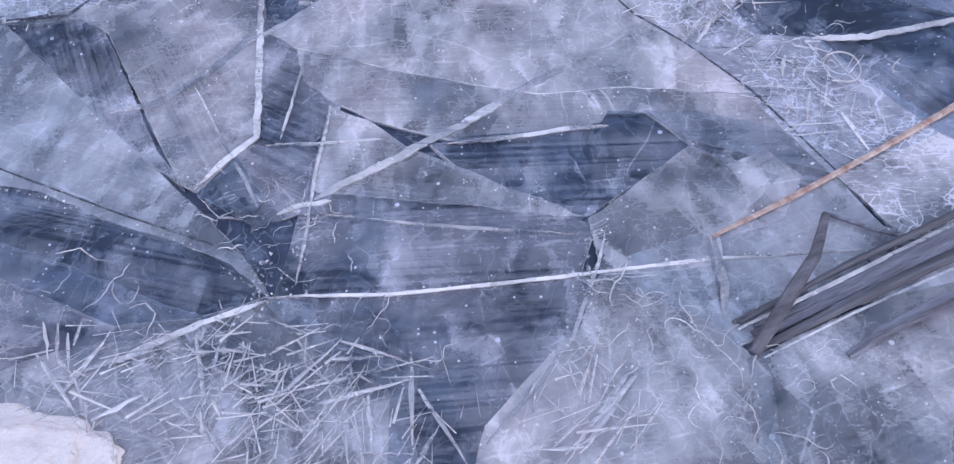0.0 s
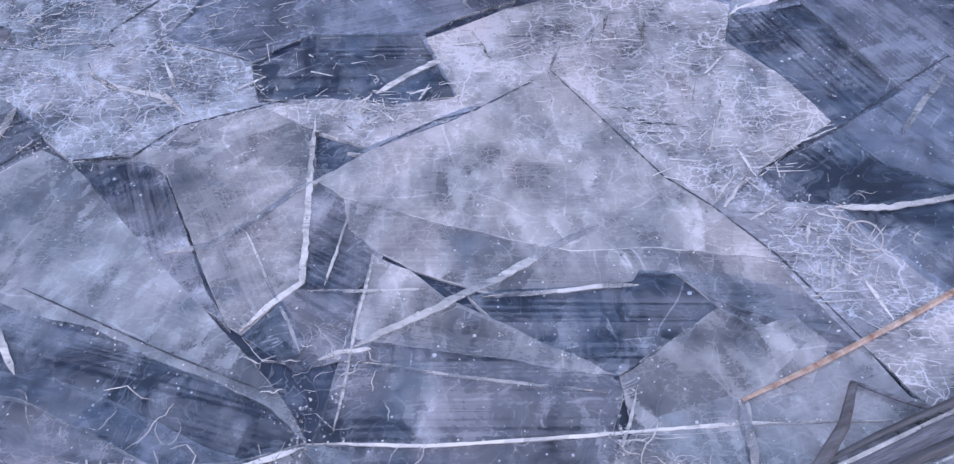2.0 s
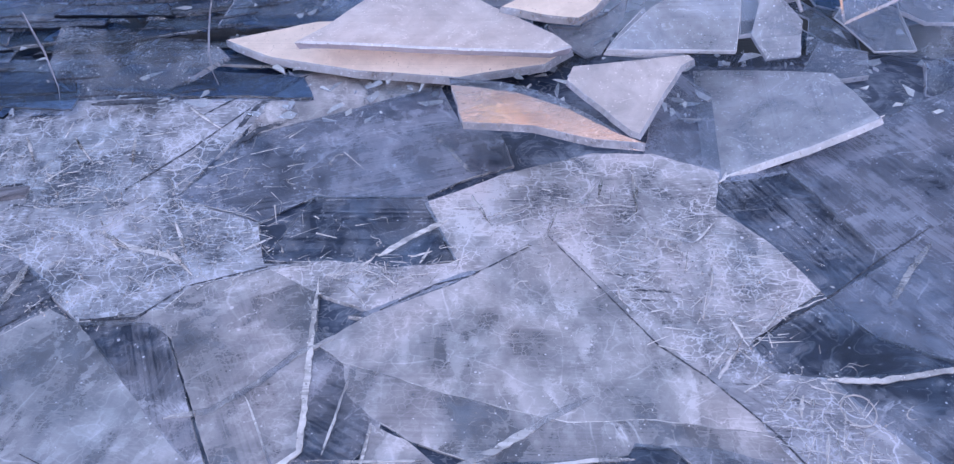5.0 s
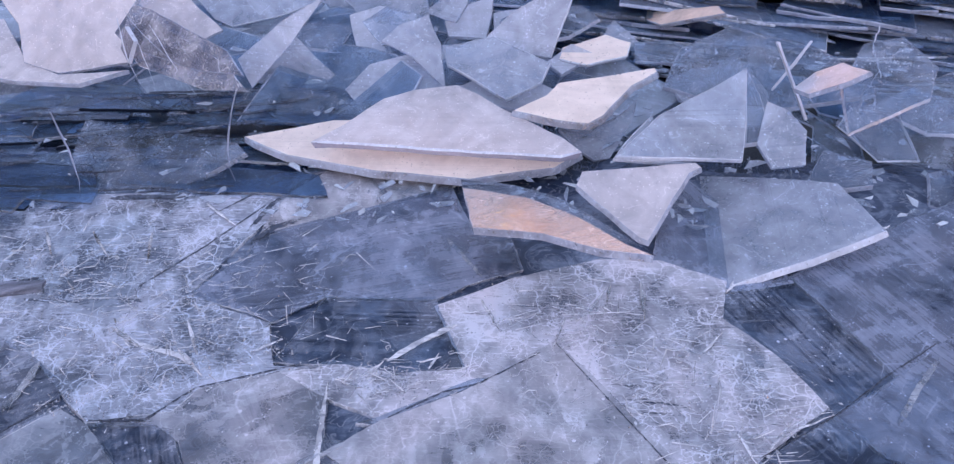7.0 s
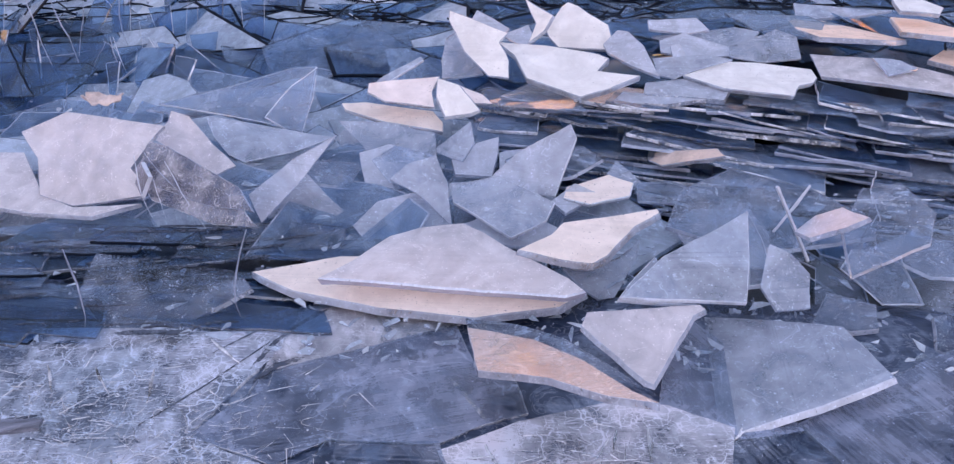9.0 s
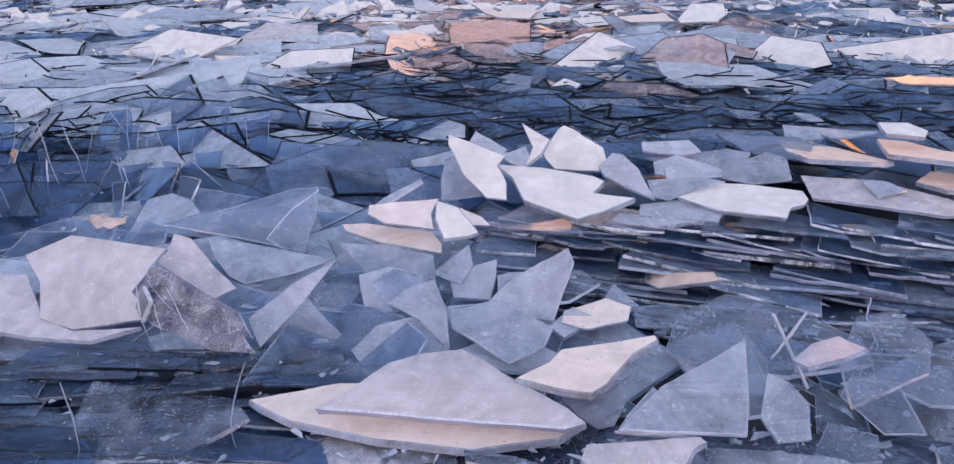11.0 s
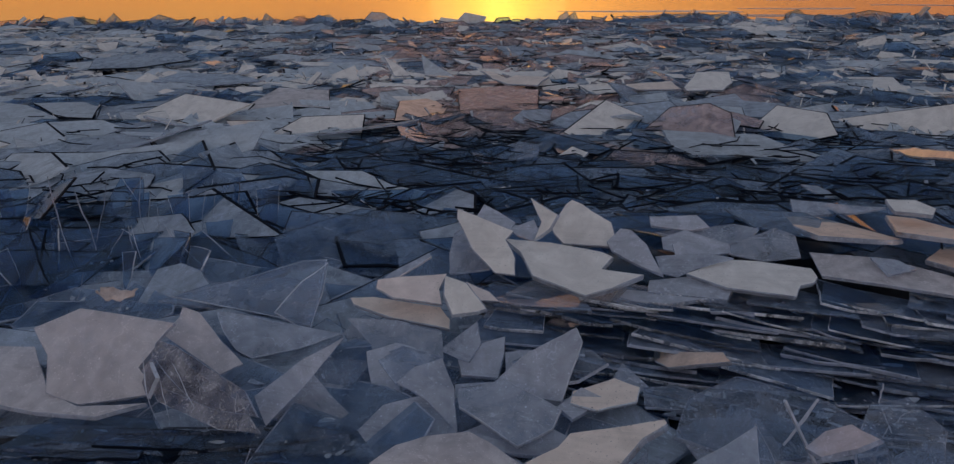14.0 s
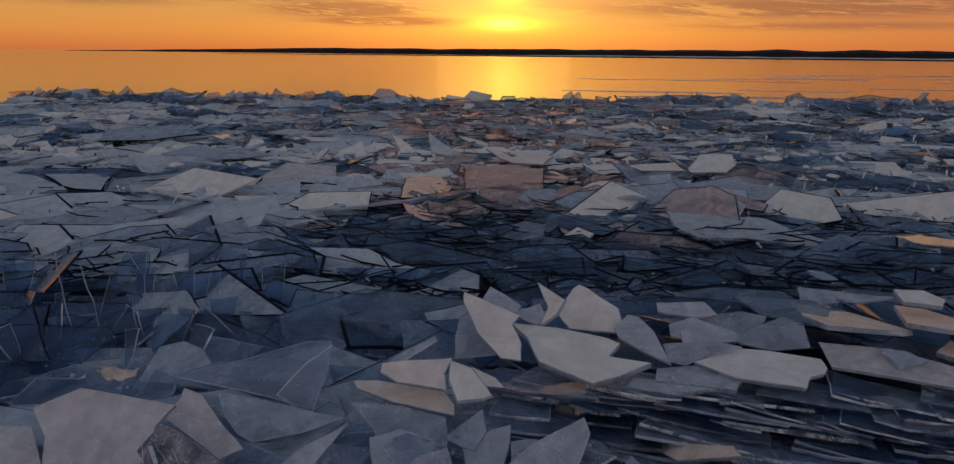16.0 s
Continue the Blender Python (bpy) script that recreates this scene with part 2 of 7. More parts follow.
# clouds of trapped air in the shore ice: centre, half widths and density
CLOUDS = [(0.18, 0.45, 0.16, 0.11, 0.22), (-0.08, 0.42, 0.09, 0.09, -0.10), (0.34, 0.45, 0.05, 0.05, -0.20), (-0.63, 0.47, 0.14, 0.06, 0.14), (-0.38, 0.47, 0.14, 0.07, 0.14),
          (-0.60, 0.66, 0.16, 0.07, 0.07), (0.45, 0.64, 0.14, 0.04, 0.18), (-0.08, 0.59, 0.21, 0.03, -0.14), (0.08, 1.08, 0.27, 0.09, 0.10), (-0.11, 1.60, 0.18, 0.14, 0.14), (0.13, 1.39, 0.19, 0.18, 0.08), (-0.80, 0.98, 0.20, 0.16, 0.12),
          (-0.71, 1.42, 0.18, 0.08, 0.20), (-0.35, 1.36, 0.12, 0.05, 0.16), (-1.28, 1.69, 0.26, 0.31, 0.08), (-0.89, 1.22, 0.08, 0.07, -0.14), (-0.81, 1.94, 0.10, 0.12, -0.20), (-0.07, 1.29, 0.08, 0.06, -0.12)]


def trapped_air():
    """How dense the trapped air is at a place in the shore ice."""
    tree = bpy.data.node_groups.new("trapped_air", "ShaderNodeTree")
    tree.interface.new_socket("Density", in_out="OUTPUT", socket_type="NodeSocketFloat")
    g = Nodes(tree)
    at = g.add("ShaderNodeNewGeometry").outputs["Position"]
    warp = g.add("ShaderNodeVectorMath", operation="MULTIPLY_ADD")
    g.put(warp.inputs[0], g.noise(at, 5.0, 4.0, 0.6)[1])
    warp.inputs[1].default_value = (0.22, 0.22, 0.0)
    g.put(warp.inputs[2], at)
    total = 0.0
    for x, y, wide, deep, density in CLOUDS:
        m = g.add("ShaderNodeMapping", vector_type="TEXTURE")
        g.put(m.inputs["Vector"], warp.outputs[0])
        m.inputs["Location"].default_value = (x + 0.11, y + 0.11, 0)
        m.inputs["Scale"].default_value = (wide * 1.35, deep * 1.35, 1)
        far = g.add("ShaderNodeVectorMath", operation="LENGTH")
        g.put(far.inputs[0], m.outputs[0])
        part_of = g.ramp(far.outputs["Value"], [(0.0, 1.0), (1.0, 0.0)], True)
        total = g.math("ADD", total, g.math("MULTIPLY", part_of, density))
    g.put(g.add("NodeGroupOutput").inputs[0], total)
    return tree


AIR = trapped_air()


def flat_ice(name, frost, color, tint, veil=0.3, comb=0.2, flakes=0.1, dots=0.4, strokes=0.2, rough=0.35):
    """Smooth shore ice: clear, combed with fine lines, hazed by trapped air, flakes and bubbles."""
    m, g = material(name)
    at = g.add("ShaderNodeTexCoord").outputs["Object"]
    place = g.add("ShaderNodeNewGeometry").outputs["Position"]
    chance = g.add("ShaderNodeObjectInfo").outputs["Random"]
    shift = g.add("ShaderNodeCombineXYZ")
    g.put(shift.inputs[0], g.math("MULTIPLY", chance, 37.0))
    moved = g.add("ShaderNodeVectorMath", operation="ADD")
    g.put(moved.inputs[0], at)
    g.put(moved.inputs[1], shift.outputs[0])
    at = moved.outputs[0]
    air = g.add("ShaderNodeGroup", node_tree=AIR).outputs[0]
    cloud, _ = g.noise(place, 3.0, 5.0, 0.55, 0.8)
    wisp, _ = g.noise(g.mapped(place, (1.5, 1.0, 1.0), (0, 0, 0.35)), 8.0, 6.0, 0.52, 0.6)
    patch, _ = g.noise(at, 6.0, 2.0, 0.5)
    grain, warp = g.noise(at, 110.0, 4.0, 0.65)
    f = g.math("ADD", frost, air)
    f = g.math("ADD", f, g.math("MULTIPLY", g.math("SUBTRACT", g.ramp(cloud, [(0.36, 0.0), (0.64, 1.0)], True), 0.5), veil))
    f = g.math("ADD", f, g.math("MULTIPLY", g.math("SUBTRACT", g.ramp(wisp, [(0.38, 0.0), (0.62, 1.0)]), 0.5), veil * 0.9))
    # combed lines
    lines, _ = g.noise(g.mapped(at, (1.1, 115.0, 1.0)), 1.0, 3.0, 0.55, 0.08)
    broad, _ = g.noise(g.mapped(at, (0.9, 26.0, 1.0)), 1.0, 3.0, 0.55, 0.15)
    band, _ = g.noise(g.mapped(at, (0.8, 7.0, 0.8)), 1.0, 3.0, 0.6, 0.3)
    where = g.ramp(band, [(0.40, 0.15), (0.60, 1.0)])
    f = g.math("ADD", f, g.math("MULTIPLY", g.math("MULTIPLY", g.math("SUBTRACT", g.ramp(lines, [(0.43, 0.0), (0.53, 1.0)]), 0.6), where), comb))
    f = g.math("ADD", f, g.math("MULTIPLY", g.math("SUBTRACT", g.ramp(broad, [(0.36, 0.0), (0.64, 1.0)]), 0.5), comb * 0.55))
    # angular flakes of old frost inside the ice
    for size, turn, squeeze, share, sharp in ((11.0, 0.7, 0.45, 0.8, 0.04), (24.0, 2.0, 0.40, 1.0, 0.05), (52.0, 1.2, 0.5, 0.7, 0.08)):
        flake = g.cells(g.mix(0.02, g.mapped(at, (1.0, squeeze, 1.0), (0, 0, turn)), warp, "ADD"), size)
        tone = g.add("ShaderNodeSeparateColor")
        g.put(tone.inputs[0], flake.outputs["Color"])
        shape = g.math("MULTIPLY", g.ramp(tone.outputs[0], [(0.70, 0.0), (0.70 + sharp, 0.7), (1.0, 1.0)]), g.ramp(flake.outputs["Distance"], [(0.30, 1.0), (0.62, 0.55)]))
        f = g.math("ADD", f, g.math("MULTIPLY", g.math("MULTIPLY", shape, g.ramp(patch, [(0.40, 0.0), (0.58, 1.0)])), flakes * share))
    mottle, _ = g.noise(at, 34.0, 6.0, 0.65, 0.6)
    f = g.math("ADD", f, g.math("MULTIPLY", g.ramp(mottle, [(0.60, 0.0), (0.68, 1.0)]), 0.10))
    # bright filigree where crushed frost froze together
    for k, (size, thin) in enumerate(((9.0, 0.020), (21.0, 0.035), (46.0, 0.06))):
        bent = g.mix(0.10 / (k + 1), g.mapped(place, (1.0, 0.7 + 0.3 * k, 1.0), (0, 0, 0.6 * k)), g.noise(place, 7.0 * (k + 1), 3.0)[1], "ADD")
        web = g.ramp(g.cells(bent, size, "DISTANCE_TO_EDGE").outputs["Distance"], [(0.0, 1.0), (thin, 0.0)])
        sown = g.ramp(g.noise(place, 4.5 + 3 * k, 4.0, 0.6)[0], [(0.47, 0.0), (0.60, 1.0)])
        f = g.math("ADD", f, g.math("MULTIPLY", g.math("MULTIPLY", web, sown), strokes * 1.6))
    # bubbles, large and small
    dot_mask = 0.0
    for size, radius, limit in ((42.0, 0.20, 1.12), (120.0, 0.30, 1.13)):
        bubble = g.cells(at, size)
        speck = g.add("ShaderNodeSeparateColor")
        g.put(speck.inputs[0], bubble.outputs["Color"])
        some = g.math("GREATER_THAN", g.math("ADD", speck.outputs[0], g.math("MULTIPLY", patch, 0.45)), limit)
        dot_mask = g.math("MAXIMUM", dot_mask, g.math("MULTIPLY", g.math("LESS_THAN", bubble.outputs["Distance"], g.math("MULTIPLY", speck.outputs[1], radius)), some))
    f = g.math("ADD", f, g.math("MULTIPLY", dot_mask, dots))
    # short strokes of needle frost, light and dark, lying every way
    for k, turn in enumerate((0.5, 1.2, 2.0, 2.75)):
        run, _ = g.noise(g.mapped(place, (26.0, 130.0, 1.0) if k % 2 else (11.0, 75.0, 1.0), (0, 0, turn)), 1.0, 2.0, 0.6, 0.35)
        stroke = g.ramp(run, [(0.60, 0.0), (0.68, 1.0)]) if k else g.math("MULTIPLY", g.ramp(run, [(0.32, 1.0), (0.38, 0.0)]), -0.8)
        sown = g.ramp(g.noise(place, 4.0 + k, 3.0)[0], [(0.44, 0.0), (0.60, 1.0)])
        f = g.math("ADD", f, g.math("MULTIPLY", g.math("MULTIPLY", stroke, sown), strokes))
    # a few hairline cracks and curled threads
    wavy = g.mix(0.12, at, g.noise(at, 3.0, 3.0)[1], "ADD")
    crack = g.ramp(g.cells(wavy, 2.6, "DISTANCE_TO_EDGE").outputs["Distance"], [(0.0, 1.0), (0.006, 0.0)])
    f = g.math("ADD", f, g.math("MULTIPLY", g.math("MULTIPLY", crack, g.ramp(wisp, [(0.45, 0.0), (0.60, 1.0)])), 0.28))
    curl, _ = g.noise(place, 5.0, 5.0, 0.5, 1.2)
    vein = g.ramp(g.math("ABSOLUTE", g.math("SUBTRACT", curl, 0.5)), [(0.0, 1.0), (0.006, 0.0)])
    f = g.math("ADD", f, g.math("MULTIPLY", g.math("MULTIPLY", vein, g.ramp(patch, [(0.50, 0.0), (0.62, 1.0)])), 0.35))
    f = g.math("ADD", f, g.math("MULTIPLY", g.math("SUBTRACT", grain, 0.5), 0.12))
    f = g.math("MINIMUM", g.math("MAXIMUM", f, 0.015), 0.95)
    normal = bump(g, g.math("ADD", g.math("MULTIPLY", grain, 0.4), g.math("MULTIPLY", dot_mask, 0.3)), 0.12, 0.004)
    hue = g.mix(g.ramp(cloud, [(0.35, 0.0), (0.65, 1.0)]), (color[0] * 0.90, color[1] * 0.95, color[2], 1), (min(1, color[0] * 1.05), color[1] * 0.99, color[2], 1))
    body = principled(g, hue, rough, normal, 0.3)
    clear = g.add("ShaderNodeBsdfTransparent")
    clear.inputs[0].default_value = (*tint, 1)
    shine = g.add("ShaderNodeBsdfGlossy")
    shine.inputs["Roughness"].default_value = 0.08
    g.put(shine.inputs["Normal"], normal)
    edge = g.add("ShaderNodeFresnel")
    edge.inputs[0].default_value = 1.31
    g.put(edge.inputs["Normal"], normal)
    finish(g, g.shade(edge.outputs[0], g.shade(f, clear.outputs[0], body), shine.outputs[0]))
    return m


FLAT = {
    "dark": flat_ice("flat_dark_ice", 0.06, (0.57, 0.64, 0.77), (0.80, 0.87, 0.94), 0.16, 0.17, 0.22, 0.7, 0.06),
    "clear": flat_ice("flat_clear_ice", 0.16, (0.63, 0.665, 0.77), (0.84, 0.89, 0.94), 0.20, 0.12, 0.28, 0.7, 0.09),
    "dusk": flat_ice("flat_dusky_ice", 0.25, (0.52, 0.59, 0.75), (0.82, 0.88, 0.94), 0.18, 0.12, 0.20, 0.6, 0.05),
    "thin": flat_ice("flat_thin_ice", 0.28, (0.70, 0.715, 0.77), (0.86, 0.90, 0.94), 0.22, 0.07, 0.34, 0.7, 0.10),
    "veil": flat_ice("flat_veiled_ice", 0.35, (0.66, 0.71, 0.79), (0.86, 0.90, 0.94), 0.24, 0.04, 0.40, 0.6, 0.08),
    "haze": flat_ice("flat_hazy_ice", 0.40, (0.73, 0.735, 0.78), (0.88, 0.91, 0.95), 0.24, 0.03, 0.30, 0.6, 0.12),
    "snowy": flat_ice("flat_snowy_ice", 0.32, (0.68, 0.735, 0.84), (0.88, 0.91, 0.95), 0.30, 0.08, 0.30, 0.6, 0.42),
    "milky": flat_ice("flat_milky_ice", 0.43, (0.785, 0.78, 0.835), (0.90, 0.92, 0.95), 0.30, 0.06, 0.30, 0.6, 0.42),
}
FACE = {
    "clear": ice("clear_ice", 0.04, 0.08, (0.50, 0.62, 0.78), (0.63, 0.755, 0.88), 0.25, 0.0, 0.0, 0.35, 0.1, 0.0, 0.04, 0.0, 0.03, 0.0, True, 0.08, through_glow=0.3),
    "thin": ice("thin_ice", 0.22, 0.26, (0.48, 0.60, 0.78), (0.74, 0.83, 0.92), 0.25, 0.0, 0.06, 0.40, 0.3, 0.03, 0.06, 0.1, 0.03, 0.08, True, 0.20, through_glow=0.26),
    "haze": ice("hazy_ice", 0.46, 0.30, (0.66, 0.75, 0.87), (0.88, 0.92, 0.96), 0.3, 0.012, 0.08, 0.40, 0.35, 0.04, 0.08, 0.2, 0.04, 0.08, True, 0.25, through_glow=0.26),
    "milky": ice("milky_ice", 0.72, 0.26, (0.80, 0.87, 0.94), (0.94, 0.95, 0.97), 0.35, 0.03, 0.08, 0.25, 0.3, 0.04, 0.08, 0.2, 0.05, 0.06, True, 0.2, through_glow=0.3),
    "white": ice("frosted_white_ice", 0.80, 0.20, (1.0, 0.93, 0.89), (0.98, 0.98, 0.98), 0.4, 0.02, 0.05, -0.7, 0.10, 0.0, 0.05, 0.0, 0.03, 0.05, True),
    # rose, warm and cream carry warm sunset light in their base colour
    "rose": ice("sunset_rose_frost", 0.82, 0.24, (1.0, 0.86, 0.82), (0.98, 0.97, 0.97), 0.35, 0.02, 0.06, -0.7, 0.15, 0.0, 0.05, 0.0, 0.03, 0.06, True),
    "warm": ice("sunset_peach_ice", 0.78, 0.26, (1.0, 0.74, 0.61), (0.97, 0.95, 0.94), 0.25, 0.02, 0.06, -0.5, 0.2, 0.0, 0.15, 0.0, 0.10, 0.05, True, 0.3),
    # pink base colour and an IOR of 3.2 exaggerate the reflected sunset
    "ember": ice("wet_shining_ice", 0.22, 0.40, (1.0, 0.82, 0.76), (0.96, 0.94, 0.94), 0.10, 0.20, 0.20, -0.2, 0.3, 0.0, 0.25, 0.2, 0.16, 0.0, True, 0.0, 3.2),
    "cream": ice("sunset_cream_frost", 0.88, 0.20, (1.0, 0.83, 0.73), (0.98, 0.97, 0.97), 0.35, 0.02, 0.06, -0.7, 0.15, 0.0, 0.08, 0.0, 0.04, 0.06, True),
    "blush": ice("rosy_clear_ice", 0.58, 0.26, (0.99, 0.915, 0.92), (0.97, 0.96, 0.98), 0.3, 0.01, 0.04, 0.35, 0.3, 0.05, 0.06, 0.15, 0.04, 0.08, True, through_glow=0.25),
    # the pink glow of the sunset is baked into this colour
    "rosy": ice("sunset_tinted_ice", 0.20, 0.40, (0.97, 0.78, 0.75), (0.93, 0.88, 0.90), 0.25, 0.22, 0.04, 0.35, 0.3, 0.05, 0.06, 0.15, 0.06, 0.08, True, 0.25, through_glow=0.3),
    "veil": ice("veiled_ice", 0.15, 0.26, (0.60, 0.66, 0.79), (0.83, 0.89, 0.95), 0.25, 0.0, 0.06, 0.50, 0.3, 0.04, 0.06, 0.1, 0.03, 0.08, True, 0.18, through_glow=0.15),
    "mist": ice("misty_ice", 0.40, 0.30, (0.66, 0.71, 0.82), (0.88, 0.92, 0.96), 0.3, 0.012, 0.08, 0.45, 0.35, 0.05, 0.08, 0.2, 0.04, 0.08, True, 0.22, through_glow=0.12),
    "pearl": ice("pearly_ice", 0.56, 0.22, (0.72, 0.76, 0.86), (0.94, 0.95, 0.97), 0.35, 0.03, 0.08, 0.35, 0.3, 0.05, 0.08, 0.2, 0.05, 0.08, True, 0.2, through_glow=0.12),
    "smoky": ice("smoky_brown_ice", 0.12, 0.34, (0.78, 0.76, 0.80), (0.74, 0.74, 0.79), 0.15, 0.0, 0.0, 0.5, 0.6, 0.10, 0.06, 0.5, 0.12, 0.45, True, bend=1.31),
}
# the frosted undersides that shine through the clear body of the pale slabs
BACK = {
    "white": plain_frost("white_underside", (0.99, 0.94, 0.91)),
    # pink of these undersides is sunset glow put into the frost colour
    "rose": plain_frost("sunset_rose_underside", (1.0, 0.86, 0.81)),
    "cream": plain_frost("sunset_cream_underside", (1.0, 0.83, 0.73)),
    "warm": plain_frost("sunset_pink_underside", (0.98, 0.80, 0.72)),
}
EDGE = {
    "pale": ice("hazy_ice_edge", 0.46, 0.30, (0.62, 0.68, 0.82), (0.88, 0.92, 0.96), 0.25, 0.03, 0.10, 0.3, 0.2, 0.05, 0.2, 0.0, 0.2, 0.05, True),
    "glass": ice("glassy_ice_edge", 0.14, 0.24, (0.62, 0.66, 0.74), (0.66, 0.74, 0.84), 0.2, 0.02, 0.2, 0.3, 0.2, 0.1, 0.15, 0.0, 0.4, 0.3, True),
    "flat": ice("sunken_ice_edge", 0.34, 0.60, (0.76, 0.79, 0.86), (0.88, 0.92, 0.96), 0.25, 0.05, 0.3, 0.3, 0.3, 0.2, 0.4, 0.0, 0.5, 0.3, True),
    "rime": ice("rimed_layer_edge", 0.40, 0.8, (0.84, 0.87, 0.93), (0.80, 0.86, 0.92), 0.3, 0.05, 0.0, 0.6, 0.4, 0.3, 0.8, 0.0, 0.8, 0.4, True),
    # violet-grey colour stands in for shade on the boat-shaped slab's edge
    "dusk": ice("shaded_ice_edge", 0.60, 0.2, (0.50, 0.48, 0.58), (0.90, 0.90, 0.94), 0.25, 0.03, 0.05, 0.2, 0.1, 0.0, 0.15, 0.0, 0.3, 0.0, True),
    "white": ice("frosted_ice_edge", 0.66, 0.20, (0.80, 0.85, 0.96), (0.94, 0.95, 0.97), 0.3, 0.05, 0.05, 0.2, 0.2, 0.05, 0.2, 0.0, 0.2, 0.05, True),
}
CRACK = ice("fracture_frost", 0.62, 0.6, (0.86, 0.86, 0.90), (0.85, 0.88, 0.92), 0.4, 0.2, 0.3, 0.0, 0.0, 0.3)
FAINT = ice("faint_fracture_frost", 0.20, 0.6, (0.80, 0.82, 0.88), (0.9, 0.92, 0.95), 0.4, 0.2, 0.2, 0.0, 0.0, 0.3)


def plain(name, dark, light, scale, rough=0.6, relief=0.4, depth=0.004, stretch=(1, 1, 1), turn=0.0, spec=0.5):
    m, g = material(name)
    spun = g.add("ShaderNodeVectorRotate", rotation_type="Z_AXIS")
    g.put(spun.inputs["Vector"], g.add("ShaderNodeTexCoord").outputs["Object"])
    spun.inputs["Angle"].default_value = -turn
    at = g.mapped(spun.outputs[0], stretch)
    big, _ = g.noise(at, scale, 6.0, 0.6)
    fine, _ = g.noise(at, scale * 9, 4.0, 0.6)
    tone = g.math("ADD", g.math("MULTIPLY", big, 0.7), g.math("MULTIPLY", fine, 0.3))
    color = g.mix(g.ramp(tone, [(0.32, 0.0), (0.68, 1.0)]), (*dark, 1), (*light, 1))
    finish(g, principled(g, color, rough, bump(g, tone, relief, depth), spec))
    return m


SPLINT = ice("frost_splinter", 0.34, 0.7, (0.84, 0.85, 0.91), (0.92, 0.94, 0.96), 0.3, 0.12, 0.35, 0.0, 0.0, 0.3)
FROST = ice("white_frost", 0.40, 0.6, (0.82, 0.83, 0.88), (0.9, 0.92, 0.95), 0.4, 0.15, 0.2, 0.0, 0.0, 0.2)
# opaque near-black colour imitates the dark refraction in clear ice edges
EDGE["dark"] = plain("opaque_dark_edge", (0.003, 0.005, 0.011), (0.010, 0.016, 0.030), 40, 0.8, 0.2, 0.002, (1, 1, 1), 0.0, 0.08)


def open_crack():
    """A dark hairline opening, broken where it has frozen shut."""
    m, g = material("dark_open_crack")
    at = g.add("ShaderNodeTexCoord").outputs["Object"]
    shut, _ = g.noise(at, 38.0, 5.0, 0.65)
    tone, _ = g.noise(at, 90.0, 3.0)
    dark = principled(g, g.mix(tone, (0.010, 0.014, 0.026, 1), (0.09, 0.11, 0.16, 1)), 0.35)
    finish(g, g.shade(g.ramp(shut, [(0.44, 1.0), (0.58, 0.12)]), g.add("ShaderNodeBsdfTransparent").outputs[0], dark))
    return m


DARK_CRACK = open_crack()
SNOW = plain("old_snow", (0.78, 0.74, 0.74), (0.95, 0.90, 0.88), 14, 0.7, 0.9, 0.02)
BARK = plain("dry_brown_leaf", (0.42, 0.30, 0.26), (0.90, 0.76, 0.70), 25, 0.7, 0.8)
WOOD = plain("weathered_wood", (0.006, 0.009, 0.018), (0.34, 0.36, 0.45), 8, 0.6, 1.0, 0.008, (0.6, 9, 5), 0.428)
DARK_WOOD = plain("wet_dark_bark", (0.020, 0.023, 0.032), (0.20, 0.21, 0.25), 7, 0.5, 1.0, 0.006, (0.6, 9, 5), 0.428)
# orange imitates sunset light reflected by an ice edge
GLEAM = plain("orange_gleam", (0.28, 0.12, 0.07), (0.88, 0.74, 0.67), 34, 0.6, 1.0, 0.006, (1.6, 0.9, 1), 0.47)
LAND = plain("dark_woodland", (0.012, 0.010, 0.012), (0.035, 0.028, 0.03), 0.02, 0.9)
# pale colour imitates mist over the far water
MIST_BAND = plain("far_mist_band", (0.45, 0.42, 0.42), (0.85, 0.80, 0.78), 0.01, 0.8)


def water_material():
    m, g = material("still_dark_water")
    at = g.add("ShaderNodeTexCoord").outputs["Object"]
    swell, _ = g.noise(g.mapped(at, (0.10, 0.9, 1)), 1.0, 3.0)
    fine, _ = g.noise(g.mapped(at, (0.25, 2.2, 1)), 1.0, 4.0)
    h = g.math("ADD", g.math("MULTIPLY", swell, 0.7), g.math("MULTIPLY", fine, 0.3))
    finish(g, principled(g, (0.008, 0.013, 0.020, 1), 0.09, bump(g, h, 0.35, 0.06), 0.9))
    return m


